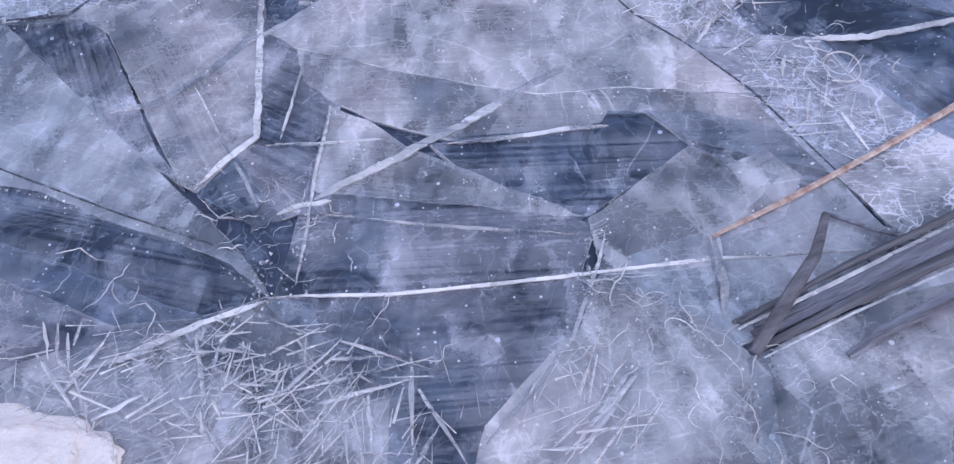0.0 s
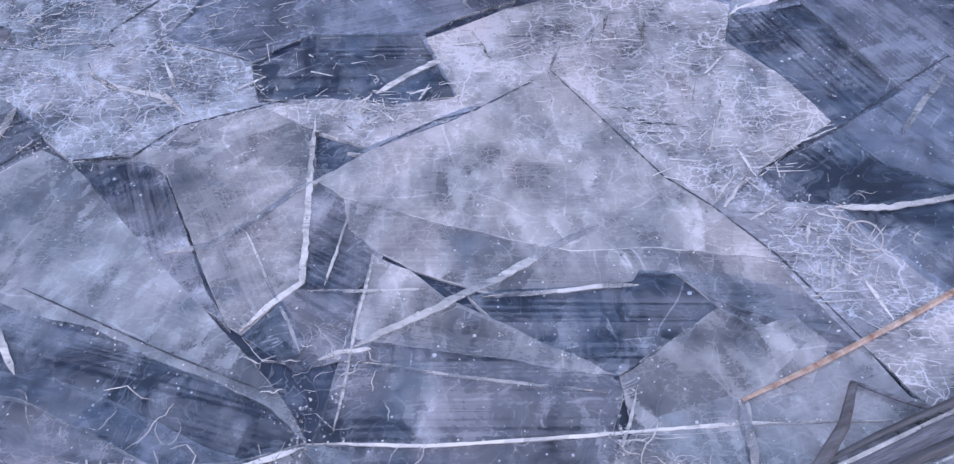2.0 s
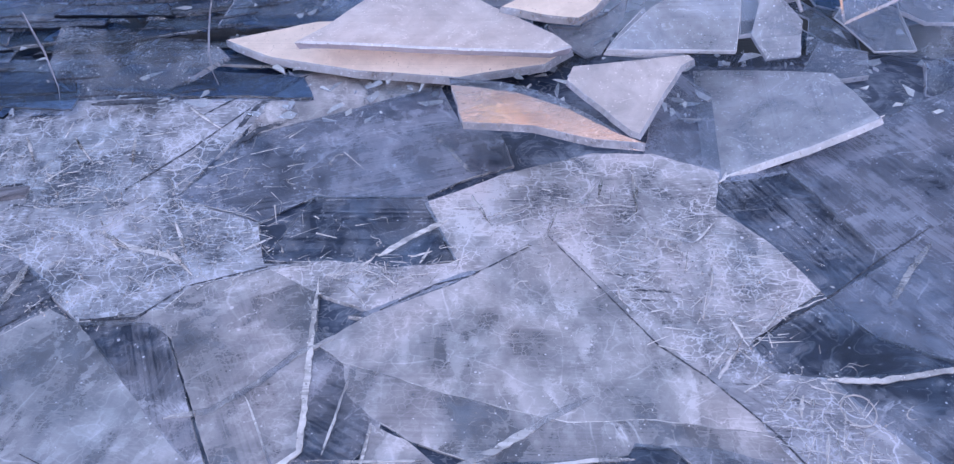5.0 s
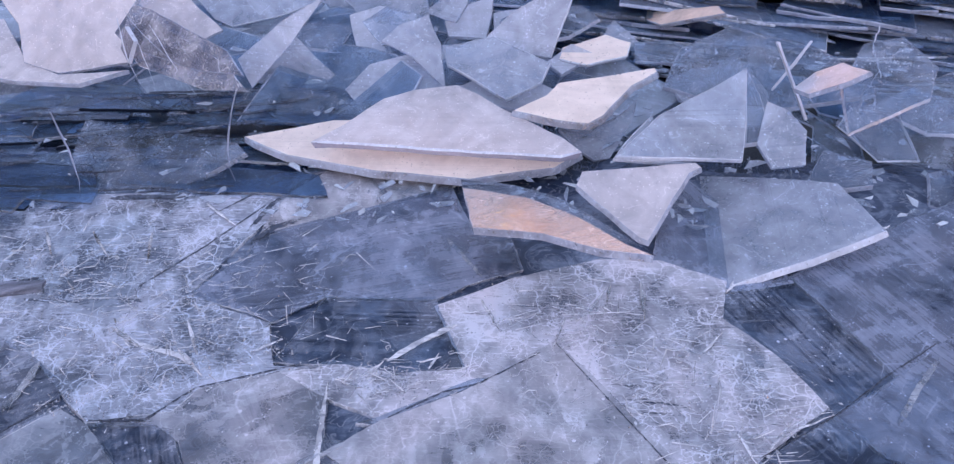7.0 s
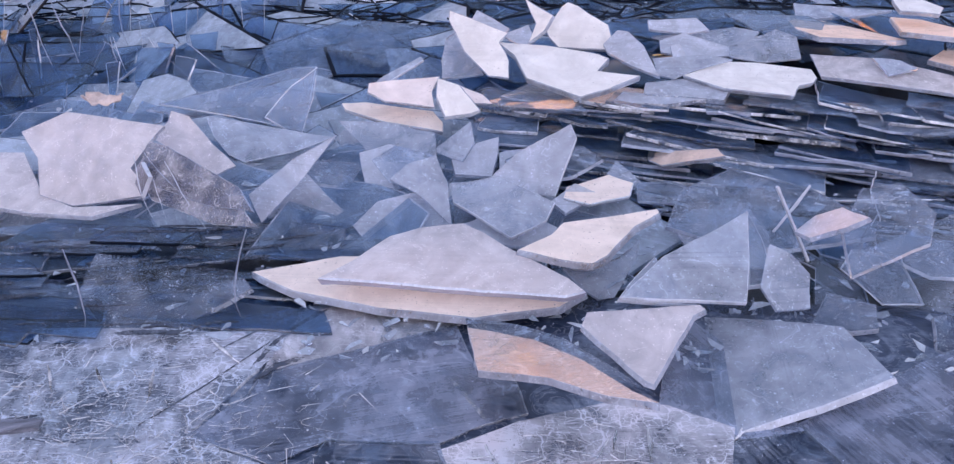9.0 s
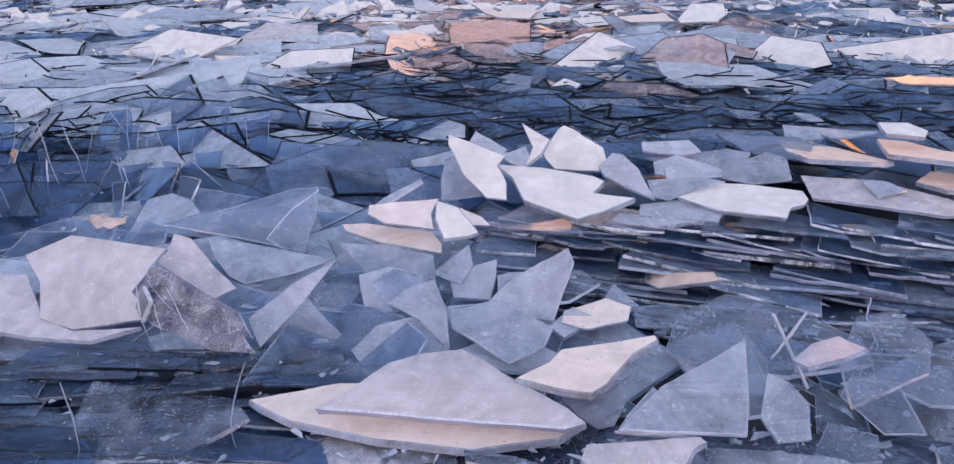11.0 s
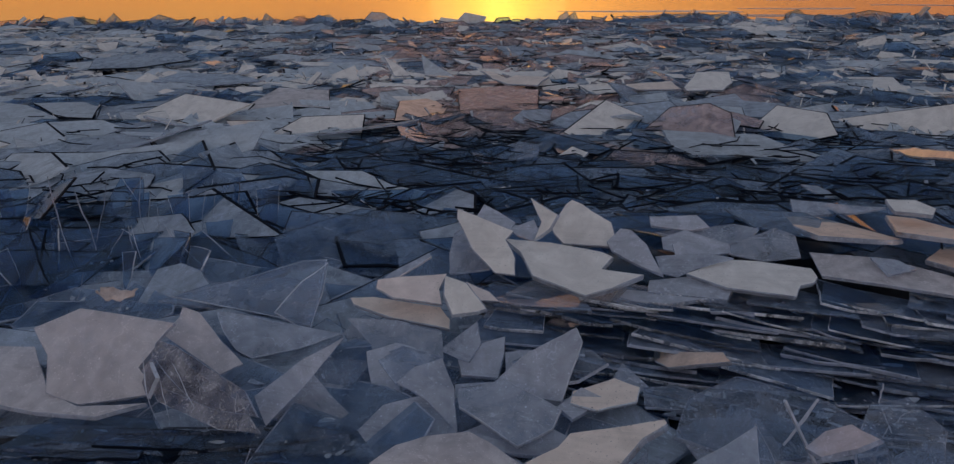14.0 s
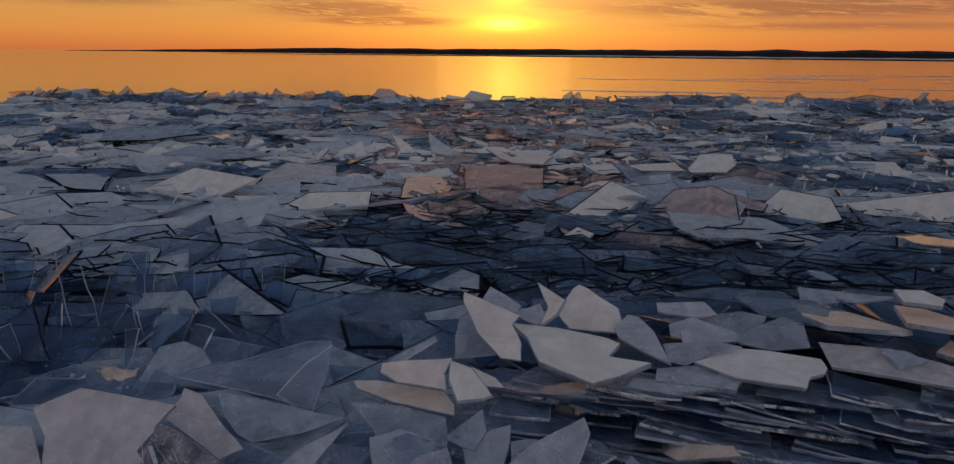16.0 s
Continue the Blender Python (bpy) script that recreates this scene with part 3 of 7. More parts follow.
def deep_ice_material(name, gain, blue=0.01):
    m, g = material(name)
    at = g.add("ShaderNodeTexCoord").outputs["Object"]
    cloud, _ = g.noise(at, 2.2, 6.0, 0.58, 1.5)
    veil, _ = g.noise(at, 9.0, 6.0, 0.6, 1.8)
    comb, _ = g.noise(g.mapped(at, (2.0, 60.0, 1), (0, 0, 0.1)), 1.0, 6.0, 0.6, 0.2)
    curl, _ = g.noise(at, 9.0, 3.0, 0.5, 2.0)
    vein = g.ramp(g.math("ABSOLUTE", g.math("SUBTRACT", curl, 0.5)), [(0.0, 1.0), (0.016, 0.0)])
    tone = g.math("ADD", g.math("MULTIPLY", cloud, 0.5), g.math("ADD", g.math("MULTIPLY", comb, 0.12), g.math("MULTIPLY", veil, 0.38)))
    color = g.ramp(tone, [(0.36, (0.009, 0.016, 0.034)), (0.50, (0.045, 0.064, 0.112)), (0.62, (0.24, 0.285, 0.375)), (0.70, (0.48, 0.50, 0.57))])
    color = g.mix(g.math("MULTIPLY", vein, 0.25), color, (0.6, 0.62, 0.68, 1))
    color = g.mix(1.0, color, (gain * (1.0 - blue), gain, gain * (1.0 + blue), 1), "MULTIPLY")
    finish(g, principled(g, color, 0.25, bump(g, veil, 0.3, 0.006), 0.4))
    return m


# the rubble is a 0.08 copy of the deep ice, darkening the gaps
WATER, DEEP, RUBBLE = water_material(), deep_ice_material("deep_dark_ice", 1.0), deep_ice_material("dark_gap_rubble", 0.08, 0.20)


# ---- building helpers ----
def mesh_object(name, bm, mats, parent=None, label="", smooth=False):
    data = bpy.data.meshes.new(name)
    bm.normal_update()
    bm.to_mesh(data)
    bm.free()
    for m in mats if isinstance(mats, (list, tuple)) else [mats]:
        data.materials.append(m)
    if smooth:
        data.polygons.foreach_set("use_smooth", [True] * len(data.polygons))
    ob = new(name, data)
    if parent is not None:
        ob.parent = parent
    return tagged(ob, label)


def part(name, bm, mat, parent, label=""):
    return mesh_object(name, bm, mat, parent, label)


def lie(x, y, z, tilt, az):
    """A plate's pose: its upper face leans by tilt degrees towards the compass bearing az (0 is +y, 90 is +x)."""
    return Matrix.Translation((x, y, z)) @ Matrix.Rotation(-radians(az), 4, "Z") @ Matrix.Rotation(-radians(tilt), 4, "X")


def ragged(outline, step, jitter, rng):
    """The outline with its sides broken into short, slightly uneven runs."""
    points = []
    for k, (x, y) in enumerate(outline):
        u, v = outline[(k + 1) % len(outline)]
        far = math.hypot(u - x, v - y)
        n = max(1, min(30, round(far / step)))
        bow, wave = rng.gauss(0, jitter * 1.3), rng.uniform(0, 6.3)
        for i in range(n):
            f = i / n + (rng.uniform(-0.25, 0.25) / n if i else 0)
            off = rng.gauss(0, jitter * 0.8) + bow * math.sin(3.1416 * f) + jitter * 0.7 * math.sin(wave + 9 * f) if i else rng.gauss(0, jitter * 0.3)
            points.append((x + (u - x) * f - (v - y) / far * off, y + (v - y) * f + (u - x) / far * off))
    return points


def inset(points, by):
    out = []
    n = len(points)
    for k in range(n):
        (a, b), (c, d), (e, f) = points[k - 1], points[k], points[(k + 1) % n]
        tx, ty = e - a, f - b
        size = math.hypot(tx, ty) or 1.0
        out.append((c - ty / size * by, d + tx / size * by))
    return out


def slab_meshes(outline, thick, rng, step=0.05, jitter=0.002, bevel=0.0032, rear=None):
    """The upper face, the broken rim and the underside of a plate, as three bmeshes."""
    rim = ragged(outline, step, jitter, rng)
    c = bevel
    inner = inset(rim, c)
    under = inset(rim, rng.uniform(-0.3, 0.5) * thick)
    faces, edge = bmesh.new(), bmesh.new()
    top = [faces.verts.new((x, y, 0)) for x, y in inner]
    faces.faces.new(top)
    below = bmesh.new()
    below.faces.new([below.verts.new((x, y, -thick)) for x, y in reversed(under)])
    rings = [[edge.verts.new((x, y, z)) for x, y in ring] for ring, z in ((inner, 0), (rim, -min(c, thick * 0.2)), (under, -thick))]
    for lap, (a, b) in enumerate(zip(rings, rings[1:])):
        for k in range(len(a)):
            j = (k + 1) % len(a)
            side = Vector((rim[j][1] - rim[k][1], rim[k][0] - rim[j][0], 0))
            # with rear set, only sides facing +y take the painted dark edge
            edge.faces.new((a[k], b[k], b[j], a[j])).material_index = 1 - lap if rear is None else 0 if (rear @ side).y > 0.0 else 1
    return faces, edge, below


RNG = random.Random(11)
COUNT = [0]


def slab(name, label, group, place, tilt, az, thick, face, edge, outline, step=0.05, jitter=0.002, looks=FACE, bevel=0.0032, rear=False):
    faces, rim, below = slab_meshes(outline, thick, RNG, step, jitter, bevel, lie(0, 0, 0, tilt, az) if rear else None)
    ob = mesh_object(name, faces, looks[face])
    ob.matrix_world = lie(*place, tilt, az)
    # the dusk edge gets a white bevel as a painted bright line
    part("broken_edge", rim, [EDGE[edge], EDGE["white" if edge == "dusk" else edge] if not rear else looks[face]], ob, {"dark": "broken edge coloured near-black for refraction", "dusk": "broken edge coloured violet for its shaded face", "rime": "speckled frosty broken edge", "flat": "hazy broken edge", "pale": "hazy broken edge", "glass": "clear glassy broken edge", "white": "frosted white broken edge"}[edge])
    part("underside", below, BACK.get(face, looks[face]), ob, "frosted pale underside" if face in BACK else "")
    return tagged(ob, label, "ice plate", group, "thing")


def plate(label, face, place, turn, outline):
    """A plate frozen flat into the shore ice; its streaks run along turn degrees."""
    COUNT[0] += 1
    rim, edge, below = slab_meshes(inset(outline, -0.003), 0.014, RNG, 0.025, 0.0011, 0.0012)
    ob = mesh_object("ice_plate", rim, FLAT[face])
    ob.matrix_world = lie(*place, 0.00006 * COUNT[0] - 0.0022, 0, -turn)
    part("broken_edge", edge, [EDGE["flat"], EDGE["flat"]], ob, "hazy broken edge")
    part("underside", below, FLAT["dark"], ob)
    return tagged(ob, label, "ice plate", "plates frozen into the shore ice", "thing")


def shard(label, place, tilt, az, thick, face, edge, outline):
    face = {"thin": "veil", "haze": "mist", "milky": "pearl"}.get(face, face)
    return slab("ice_shard", label, "shards of the front pile", place, tilt, az, thick, face, edge, outline, 0.06, 0.0011, FACE, 0.006 if edge == "dusk" else 0.004 if face in ("rose", "cream", "white", "warm") else 0.0028 if edge == "white" else 0.0016)


BROAD = []


def far_slab(label, place, tilt, az, thick, face, edge, outline):
    BROAD.append((place[0], place[1], max(abs(u) for u, v in outline), max(abs(v) for u, v in outline)))
    return slab("ice_slab", label, "larger slabs of the ice field", place, tilt, az, thick, face, edge, outline, 0.15, 0.004, FACE, 0.010)


# ---- ground, water and distance ----
def sheet(name, x0, x1, y0, y1, z, mat, label, category):
    bm = bmesh.new()
    bm.faces.new([bm.verts.new(p) for p in ((x0, y0, z), (x1, y0, z), (x1, y1, z), (x0, y1, z))])
    return tagged(mesh_object(name, bm, mat), label, category, kind="structure")


sheet("water", -4000, 4000, -60, 4500, -0.16, WATER, "calm lake water mirroring the orange sunset", "water")


def shore_ice():
    """The dark frozen shelf on which the plates lie."""
    bm = bmesh.new()
    bmesh.ops.create_grid(bm, x_segments=90, y_segments=90, size=0.5)
    for v in bm.verts:
        x, y = v.co.x * 16.0, v.co.y * 8.5 - 1.80
        v.co = (x, y, -0.010 + 0.002 * noise.noise((x * 2, y * 2, 0)))
    low = bmesh.ops.extrude_face_region(bm, geom=bm.faces[:])["geom"]
    for v in low:
        if isinstance(v, bmesh.types.BMVert):
            v.co.z -= 0.12
    return tagged(mesh_object("shore_ice", bm, DEEP, smooth=True), "dark clouded shore ice with combed streaks", "ice", kind="structure")


shore_ice()


def ridge(name, distance, az0, az1, height, mat, label, rough, seed):
    """A low strip of land along the far water."""
    bm = bmesh.new()
    rng, n, rows = random.Random(seed), 160, []
    for k in range(n + 1):
        f = k / n
        a = radians(az0 + (az1 - az0) * f)
        rise = height * min(1.0, f * 5) * (0.45 + 0.55 * f) * (1 + rough * noise.noise((f * 30, seed, 0))) + rough * rng.uniform(0, 0.25) * height * 0.3
        x, y = math.sin(a), math.cos(a)
        rows.append([bm.verts.new((x * (distance + d), y * (distance + d), z)) for d, z in ((0, -0.3), (0.5, rise * 0.7), (14, rise), (60, -0.3))])
    for a, b in zip(rows, rows[1:]):
        for i in range(3):
            bm.faces.new((a[i], b[i], b[i + 1], a[i + 1]))
    return tagged(mesh_object(name, bm, mat), label, "far shore", kind="structure")


ridge("backdrop_shore", 1500, -31, 42, 15.0, LAND, "low dark wooded far shore under the sunset", 0.25, 1)
# this strip is no land: a solid band in place of mist
ridge("backdrop_mist", 900, -9, 42, 1.9, MIST_BAND, "pale solid band standing in for mist along the far shore", 0.5, 2)
ridge("backdrop_spit", 620, -22, 42, 0.9, LAND, "thin dark line of land before the far shore", 0.3, 3)


# ---- plates of the shore ice and the front pile ----
plate("dim clear plate with frost threads in the shore ice", "clear", (-0.695, 0.593), -14,
      [(-0.235, -0.231), (-0.021, -0.163), (0.02, -0.075), (0.093, -0.037), (0.214, 0.032), (0.297, 0.104), (0.206, 0.052), (0.106, 0.062), (-0.038, 0.087), (-0.183, 0.103), (-0.458, 0.068)])
plate("hazy plate strewn with frost needles in the shore ice", "thin", (-0.489, 0.489), 20,
      [(-0.517, -0.019), (0.275, -0.318), (0.293, -0.18), (0.335, -0.106), (0.209, -0.014), (0.207, 0.054), (0.146, 0.088), (0.0, 0.08), (-0.154, 0.114), (-0.264, 0.115), (-0.53, 0.187)])
plate("dim clouded plate with fine bubbles in the shore ice", "clear", (-0.096, 0.494), 4,
      [(-0.196, 0.057), (-0.086, -0.021), (-0.089, -0.203), (0.033, -0.214), (0.059, -0.089), (0.138, -0.003), (0.213, 0.049), (0.245, 0.139), (-0.027, 0.137), (-0.29, 0.148)])
plate("smoky white plate under curled frost in the shore ice", "haze", (0.171, 0.502), 30,
      [(0.026, 0.134), (-0.03, 0.083), (-0.112, 0.064), (-0.229, 0.025), (-0.321, -0.067), (0.059, -0.291), (0.164, -0.114), (0.15, -0.05), (0.228, 0.068), (0.065, 0.149)])
plate("cloudy blue plate beside the driftwood in the shore ice", "thin", (0.629, 0.457), 25,
      [(-0.333, -0.041), (0.098, -0.249), (0.345, -0.026), (0.129, 0.152), (-0.239, 0.164)])
plate("pale plate under the driftwood in the shore ice", "veil", (0.423, 0.670), 25,
      [(-0.265, 0.118), (-0.267, 0.094), (-0.154, -0.041), (-0.144, -0.09), (0.023, -0.101), (0.213, -0.146), (0.259, -0.096), (0.18, -0.02), (0.175, 0.096), (0.048, 0.089), (-0.067, 0.098)])
plate("dark streaked plate of clear ice in the shore ice", "dark", (-0.735, 0.734), -14,
      [(-0.365, -0.089), (-0.136, -0.072), (0.016, -0.095), (0.151, -0.119), (0.27, -0.079), (0.364, -0.018), (0.288, 0.022), (0.179, 0.045), (0.083, 0.053), (0.005, 0.068), (-0.103, 0.089), (-0.237, 0.086), (-0.516, 0.109)])
plate("broad frosted plate with a straight edge in the shore ice", "veil", (-0.807, 0.920), -24,
      [(-0.386, -0.124), (-0.108, -0.098), (0.024, -0.071), (0.134, -0.072), (0.213, -0.073), (0.309, -0.064), (0.421, -0.067), (0.508, -0.094), (0.436, -0.054), (0.332, -0.008), (0.155, 0.058), (0.001, 0.11), (-0.199, 0.189), (-0.322, 0.231), (-0.417, 0.238), (-0.463, 0.101), (-0.638, -0.202)])
plate("dark combed sliver of clear ice in the shore ice", "clear", (-0.773, 1.089), -64,
      [(-0.137, -0.087), (0.067, -0.019), (0.218, 0.039), (0.318, 0.084), (0.215, 0.061), (0.01, 0.053), (-0.183, 0.04), (-0.23, -0.033), (-0.278, -0.137)])
plate("thin clear plate sown with bubbles in the shore ice", "thin", (-0.663, 1.202), -60,
      [(-0.151, -0.126), (-0.078, -0.09), (0.245, -0.092), (0.354, -0.089), (0.383, -0.074), (0.322, 0.067), (0.102, 0.164), (-0.014, 0.216), (-0.16, 0.288), (-0.182, 0.176), (-0.211, -0.003), (-0.212, -0.059), (-0.183, -0.119), (-0.215, -0.259)])
plate("dim violet plate with swirling streaks in the shore ice", "clear", (-0.386, 0.977), -30,
      [(-0.04, -0.048), (-0.049, -0.202), (0.078, -0.208), (0.155, -0.119), (0.151, -0.078), (0.058, -0.013), (0.054, 0.068), (-0.052, 0.186), (-0.144, 0.221), (-0.211, 0.192)])
plate("dark triangle of clear ice beside a white fracture", "dark", (-0.471, 0.821), -60,
      [(0.025, -0.033), (0.053, 0.001), (0.033, 0.043), (-0.077, 0.039), (-0.034, -0.05)])
plate("clear plate with long level streaks in the shore ice", "clear", (-0.104, 0.731), 2,
      [(-0.257, -0.03), (-0.275, -0.097), (-0.018, -0.097), (0.209, -0.085), (0.23, -0.029), (0.236, 0.005), (0.196, 0.032), (0.024, 0.077), (-0.112, 0.103), (-0.234, 0.122)])
plate("pale combed plate in the shore ice", "thin", (0.050, 1.006), 0,
      [(-0.426, 0.077), (-0.357, 0.018), (-0.294, -0.024), (-0.143, -0.075), (-0.009, -0.069), (0.114, -0.044), (0.127, -0.024), (0.205, -0.025), (0.262, -0.084), (0.389, -0.137), (0.498, -0.172), (0.379, 0.017), (0.279, 0.022), (0.144, 0.037), (0.005, 0.027), (-0.111, 0.054), (-0.232, 0.089), (-0.385, 0.142), (-0.452, 0.166)])
plate("dark window of clear ice with combed streaks", "dark", (0.078, 0.885), 1,
      [(-0.161, -0.015), (-0.099, -0.059), (-0.018, -0.104), (0.035, -0.128), (0.051, -0.118), (0.237, 0.015), (0.167, 0.09), (0.103, 0.099), (0.092, 0.071), (-0.042, 0.058), (-0.156, 0.052), (-0.21, 0.04)])
plate("clear triangular sliver sown with bubbles", "thin", (-0.153, 0.868), -10,
      [(-0.183, 0.005), (-0.174, -0.071), (-0.012, -0.063), (0.196, -0.058), (0.288, -0.059), (0.16, -0.02), (0.069, 0.012), (-0.036, 0.045), (-0.116, 0.094), (-0.192, 0.116)])
plate("clear plate full of white flecks in the shore ice", "clear", (0.387, 0.894), -5,
      [(-0.074, 0.004), (-0.005, -0.041), (0.053, -0.114), (0.153, -0.049), (0.079, 0.046), (-0.055, 0.077), (-0.151, 0.078)])
plate("hazy fill of refrozen ice under the straw", "thin", (0.390, 0.800), 30,
      [(-0.09, -0.05), (0.02, -0.07), (0.10, -0.02), (0.09, 0.05), (-0.03, 0.06)])
plate("smooth grey plate with a sharp corner in the shore ice", "thin", (0.279, 0.769), 35,
      [(-0.145, 0.044), (-0.178, -0.015), (-0.016, -0.111), (0.016, -0.071), (0.048, -0.065), (0.177, -0.046), (0.143, 0.018), (0.105, 0.089), (-0.02, 0.081), (-0.129, 0.076)])
plate("pale cloudy plate beyond the straw in the shore ice", "milky", (0.724, 0.838), 30,
      [(-0.154, 0.009), (-0.147, -0.062), (0.073, -0.2), (0.334, 0.013), (0.113, 0.081), (-0.062, 0.077), (-0.158, 0.082)])
plate("frosted plate under needle clusters in the shore ice", "snowy", (0.545, 1.051), -40,
      [(-0.069, -0.099), (0.14, -0.171), (0.23, 0.015), (0.22, 0.041), (0.08, 0.062), (-0.034, 0.098), (-0.129, 0.035), (-0.204, 0.084), (-0.235, -0.063)])
plate("dark streaked plate below a white fracture", "dark", (0.782, 1.065), -55,
      [(-0.059, -0.128), (0.09, -0.123), (0.276, -0.068), (0.065, 0.285), (-0.058, 0.16), (-0.125, -0.008), (-0.188, -0.118)])
plate("dark wedge of clear ice with a ragged rim", "dark", (0.615, 1.229), -57,
      [(-0.027, -0.157), (0.048, -0.07), (0.104, 0.037), (0.176, 0.193), (0.025, 0.095), (-0.114, 0.088), (-0.105, -0.045), (-0.106, -0.142)])
plate("dusky blue plate beside a dark wedge in the shore ice", "dusk", (0.944, 1.438), -57,
      [(0.02, -0.297), (0.169, -0.196), (0.277, -0.053), (0.096, 0.455), (-0.166, 0.397), (-0.148, 0.08), (-0.127, -0.085), (-0.121, -0.301)])
plate("dark blue strip of clear ice in the shore ice", "dark", (0.608, 1.605), -64,
      [(-0.146, -0.121), (0.024, -0.08), (0.183, -0.082), (0.216, -0.072), (0.201, 0.026), (0.183, 0.127), (-0.022, 0.133), (-0.203, 0.135), (-0.225, 0.002), (-0.211, -0.067)])
plate("dusky blue plate beyond a dark strip in the shore ice", "dusk", (1.069, 1.921), -64,
      [(0.057, -0.419), (0.268, -0.429), (0.222, -0.265), (0.164, 0.048), (0.084, 0.57), (-0.273, 0.775), (-0.21, 0.163), (-0.189, -0.025), (-0.124, -0.418)])
plate("dim violet plate with fallen frost at the pile's foot", "dusk", (0.435, 1.991), -64,
      [(0.12, -0.194), (0.205, -0.057), (0.243, 0.113), (-0.087, 0.169), (-0.294, 0.141), (-0.221, 0.015), (0.036, -0.187)])
plate("bright frosty plate scattered with needles in the shore ice", "milky", (0.180, 1.551), 8,
      [(-0.377, -0.012), (-0.358, -0.081), (-0.268, -0.026), (-0.151, 0.048), (-0.07, -0.097), (0.022, -0.282), (0.091, -0.422), (0.215, -0.344), (0.413, -0.216), (0.361, -0.059), (0.271, 0.088), (0.325, 0.227), (0.175, 0.33), (0.018, 0.353), (-0.231, 0.292), (-0.437, 0.2)])
plate("snow-dusted plate with crumbled frost in the shore ice", "snowy", (-1.098, 1.708), 20,
      [(-0.85, -0.014), (-0.293, -0.094), (-0.202, -0.196), (-0.141, -0.307), (-0.063, -0.447), (0.115, -0.468), (0.175, -0.416), (0.405, -0.414), (0.345, -0.393), (0.349, -0.236), (0.231, -0.135), (0.16, -0.055), (0.319, 0.151), (0.475, 0.3), (0.574, 0.47), (0.22, 0.432), (-0.254, 0.557), (-0.532, 0.607), (-1.033, 0.656)])
plate("dark blue plate with long streaks in the shore ice", "dusk", (-0.477, 1.866), 18,
      [(-0.303, -0.15), (-0.276, -0.182), (-0.131, -0.118), (0.142, -0.202), (0.273, -0.159), (0.389, -0.147), (0.398, 0.007), (0.302, 0.07), (0.293, 0.315), (0.008, 0.257), (-0.283, 0.203), (-0.33, 0.121), (-0.481, -0.015)])
plate("dark trapezoid of clear ice in the shore ice", "dark", (-0.390, 1.560), 0,
      [(-0.257, -0.092), (-0.102, -0.091), (0.032, -0.137), (0.084, -0.099), (0.203, -0.083), (0.151, 0.038), (0.106, 0.163), (-0.035, 0.15), (-0.178, 0.152)])
plate("crumbled pale ice wedge in the shore ice", "milky", (-0.361, 1.409), 10,
      [(-0.118, -0.032), (-0.006, -0.103), (0.07, -0.068), (0.212, -0.017), (0.183, 0.03), (0.021, 0.036), (-0.118, 0.082), (-0.244, 0.071)])
plate("dark gap between frosted plates", "dark", (-0.255, 1.360), 30,
      [(-0.121, -0.01), (0.013, -0.035), (0.11, -0.023), (0.149, 0.009), (0.11, 0.023), (-0.096, 0.015), (-0.165, 0.021)])
plate("dim plate with an angled fracture in the shore ice", "clear", (-1.344, 1.314), 30,
      [(-0.375, -0.223), (0.077, -0.18), (0.219, -0.137), (0.225, -0.05), (0.177, 0.061), (0.105, 0.178), (-0.429, 0.352)])
plate("hazy slab frozen in below the boat-shaped one", "haze", (-0.574, 2.219), 20,
      [(-0.26, -0.045), (-0.314, -0.149), (-0.175, -0.127), (-0.014, -0.109), (0.308, -0.061), (0.425, 0.071), (0.148, 0.221), (-0.117, 0.199)])
plate("large pale plate with a pointed corner in the shore ice", "haze", (-0.004, 1.199), 2,
      [(-0.398, -0.018), (-0.333, -0.04), (-0.182, -0.098), (-0.062, -0.137), (0.053, -0.168), (0.192, -0.163), (0.327, -0.183), (0.427, -0.195), (0.402, -0.15), (0.337, -0.068), (0.247, 0.062), (0.136, 0.235), (0.041, 0.374), (-0.138, 0.231), (-0.245, 0.169), (-0.348, 0.119), (-0.458, 0.03)])
shard("pale pink-lit lens-shaped slab lying on the pile", (-0.399, 2.392, 0.053), 3, 180, 0.024, "cream", "pale",
      [(0.424, 0.062), (0.136, 0.138), (-0.168, 0.174), (-0.425, 0.103), (-0.51, 0.016), (-0.387, -0.117), (0.026, -0.178), (0.314, -0.155), (0.59, -0.042)])
shard("thick boat-shaped slab with a frosted rim", (-0.299, 2.424, 0.126), 4, 180, 0.028, "blush", "dusk",
      [(0.2, 0.136), (-0.028, 0.156), (-0.34, 0.177), (-0.403, 0.145), (-0.351, 0.074), (-0.186, -0.066), (-0.069, -0.181), (0.004, -0.237), (0.151, -0.201), (0.246, -0.141), (0.347, 0.019), (0.43, 0.119)])
shard("pale wing-shaped slab catching pink light", (0.142, 2.543, 0.171), 10, 185, 0.022, "cream", "pale",
      [(-0.035, -0.105), (0.113, -0.055), (0.148, 0.016), (0.246, 0.107), (0.097, 0.145), (0.002, 0.152), (-0.043, 0.105), (-0.126, -0.057), (-0.207, -0.141), (-0.196, -0.167)])
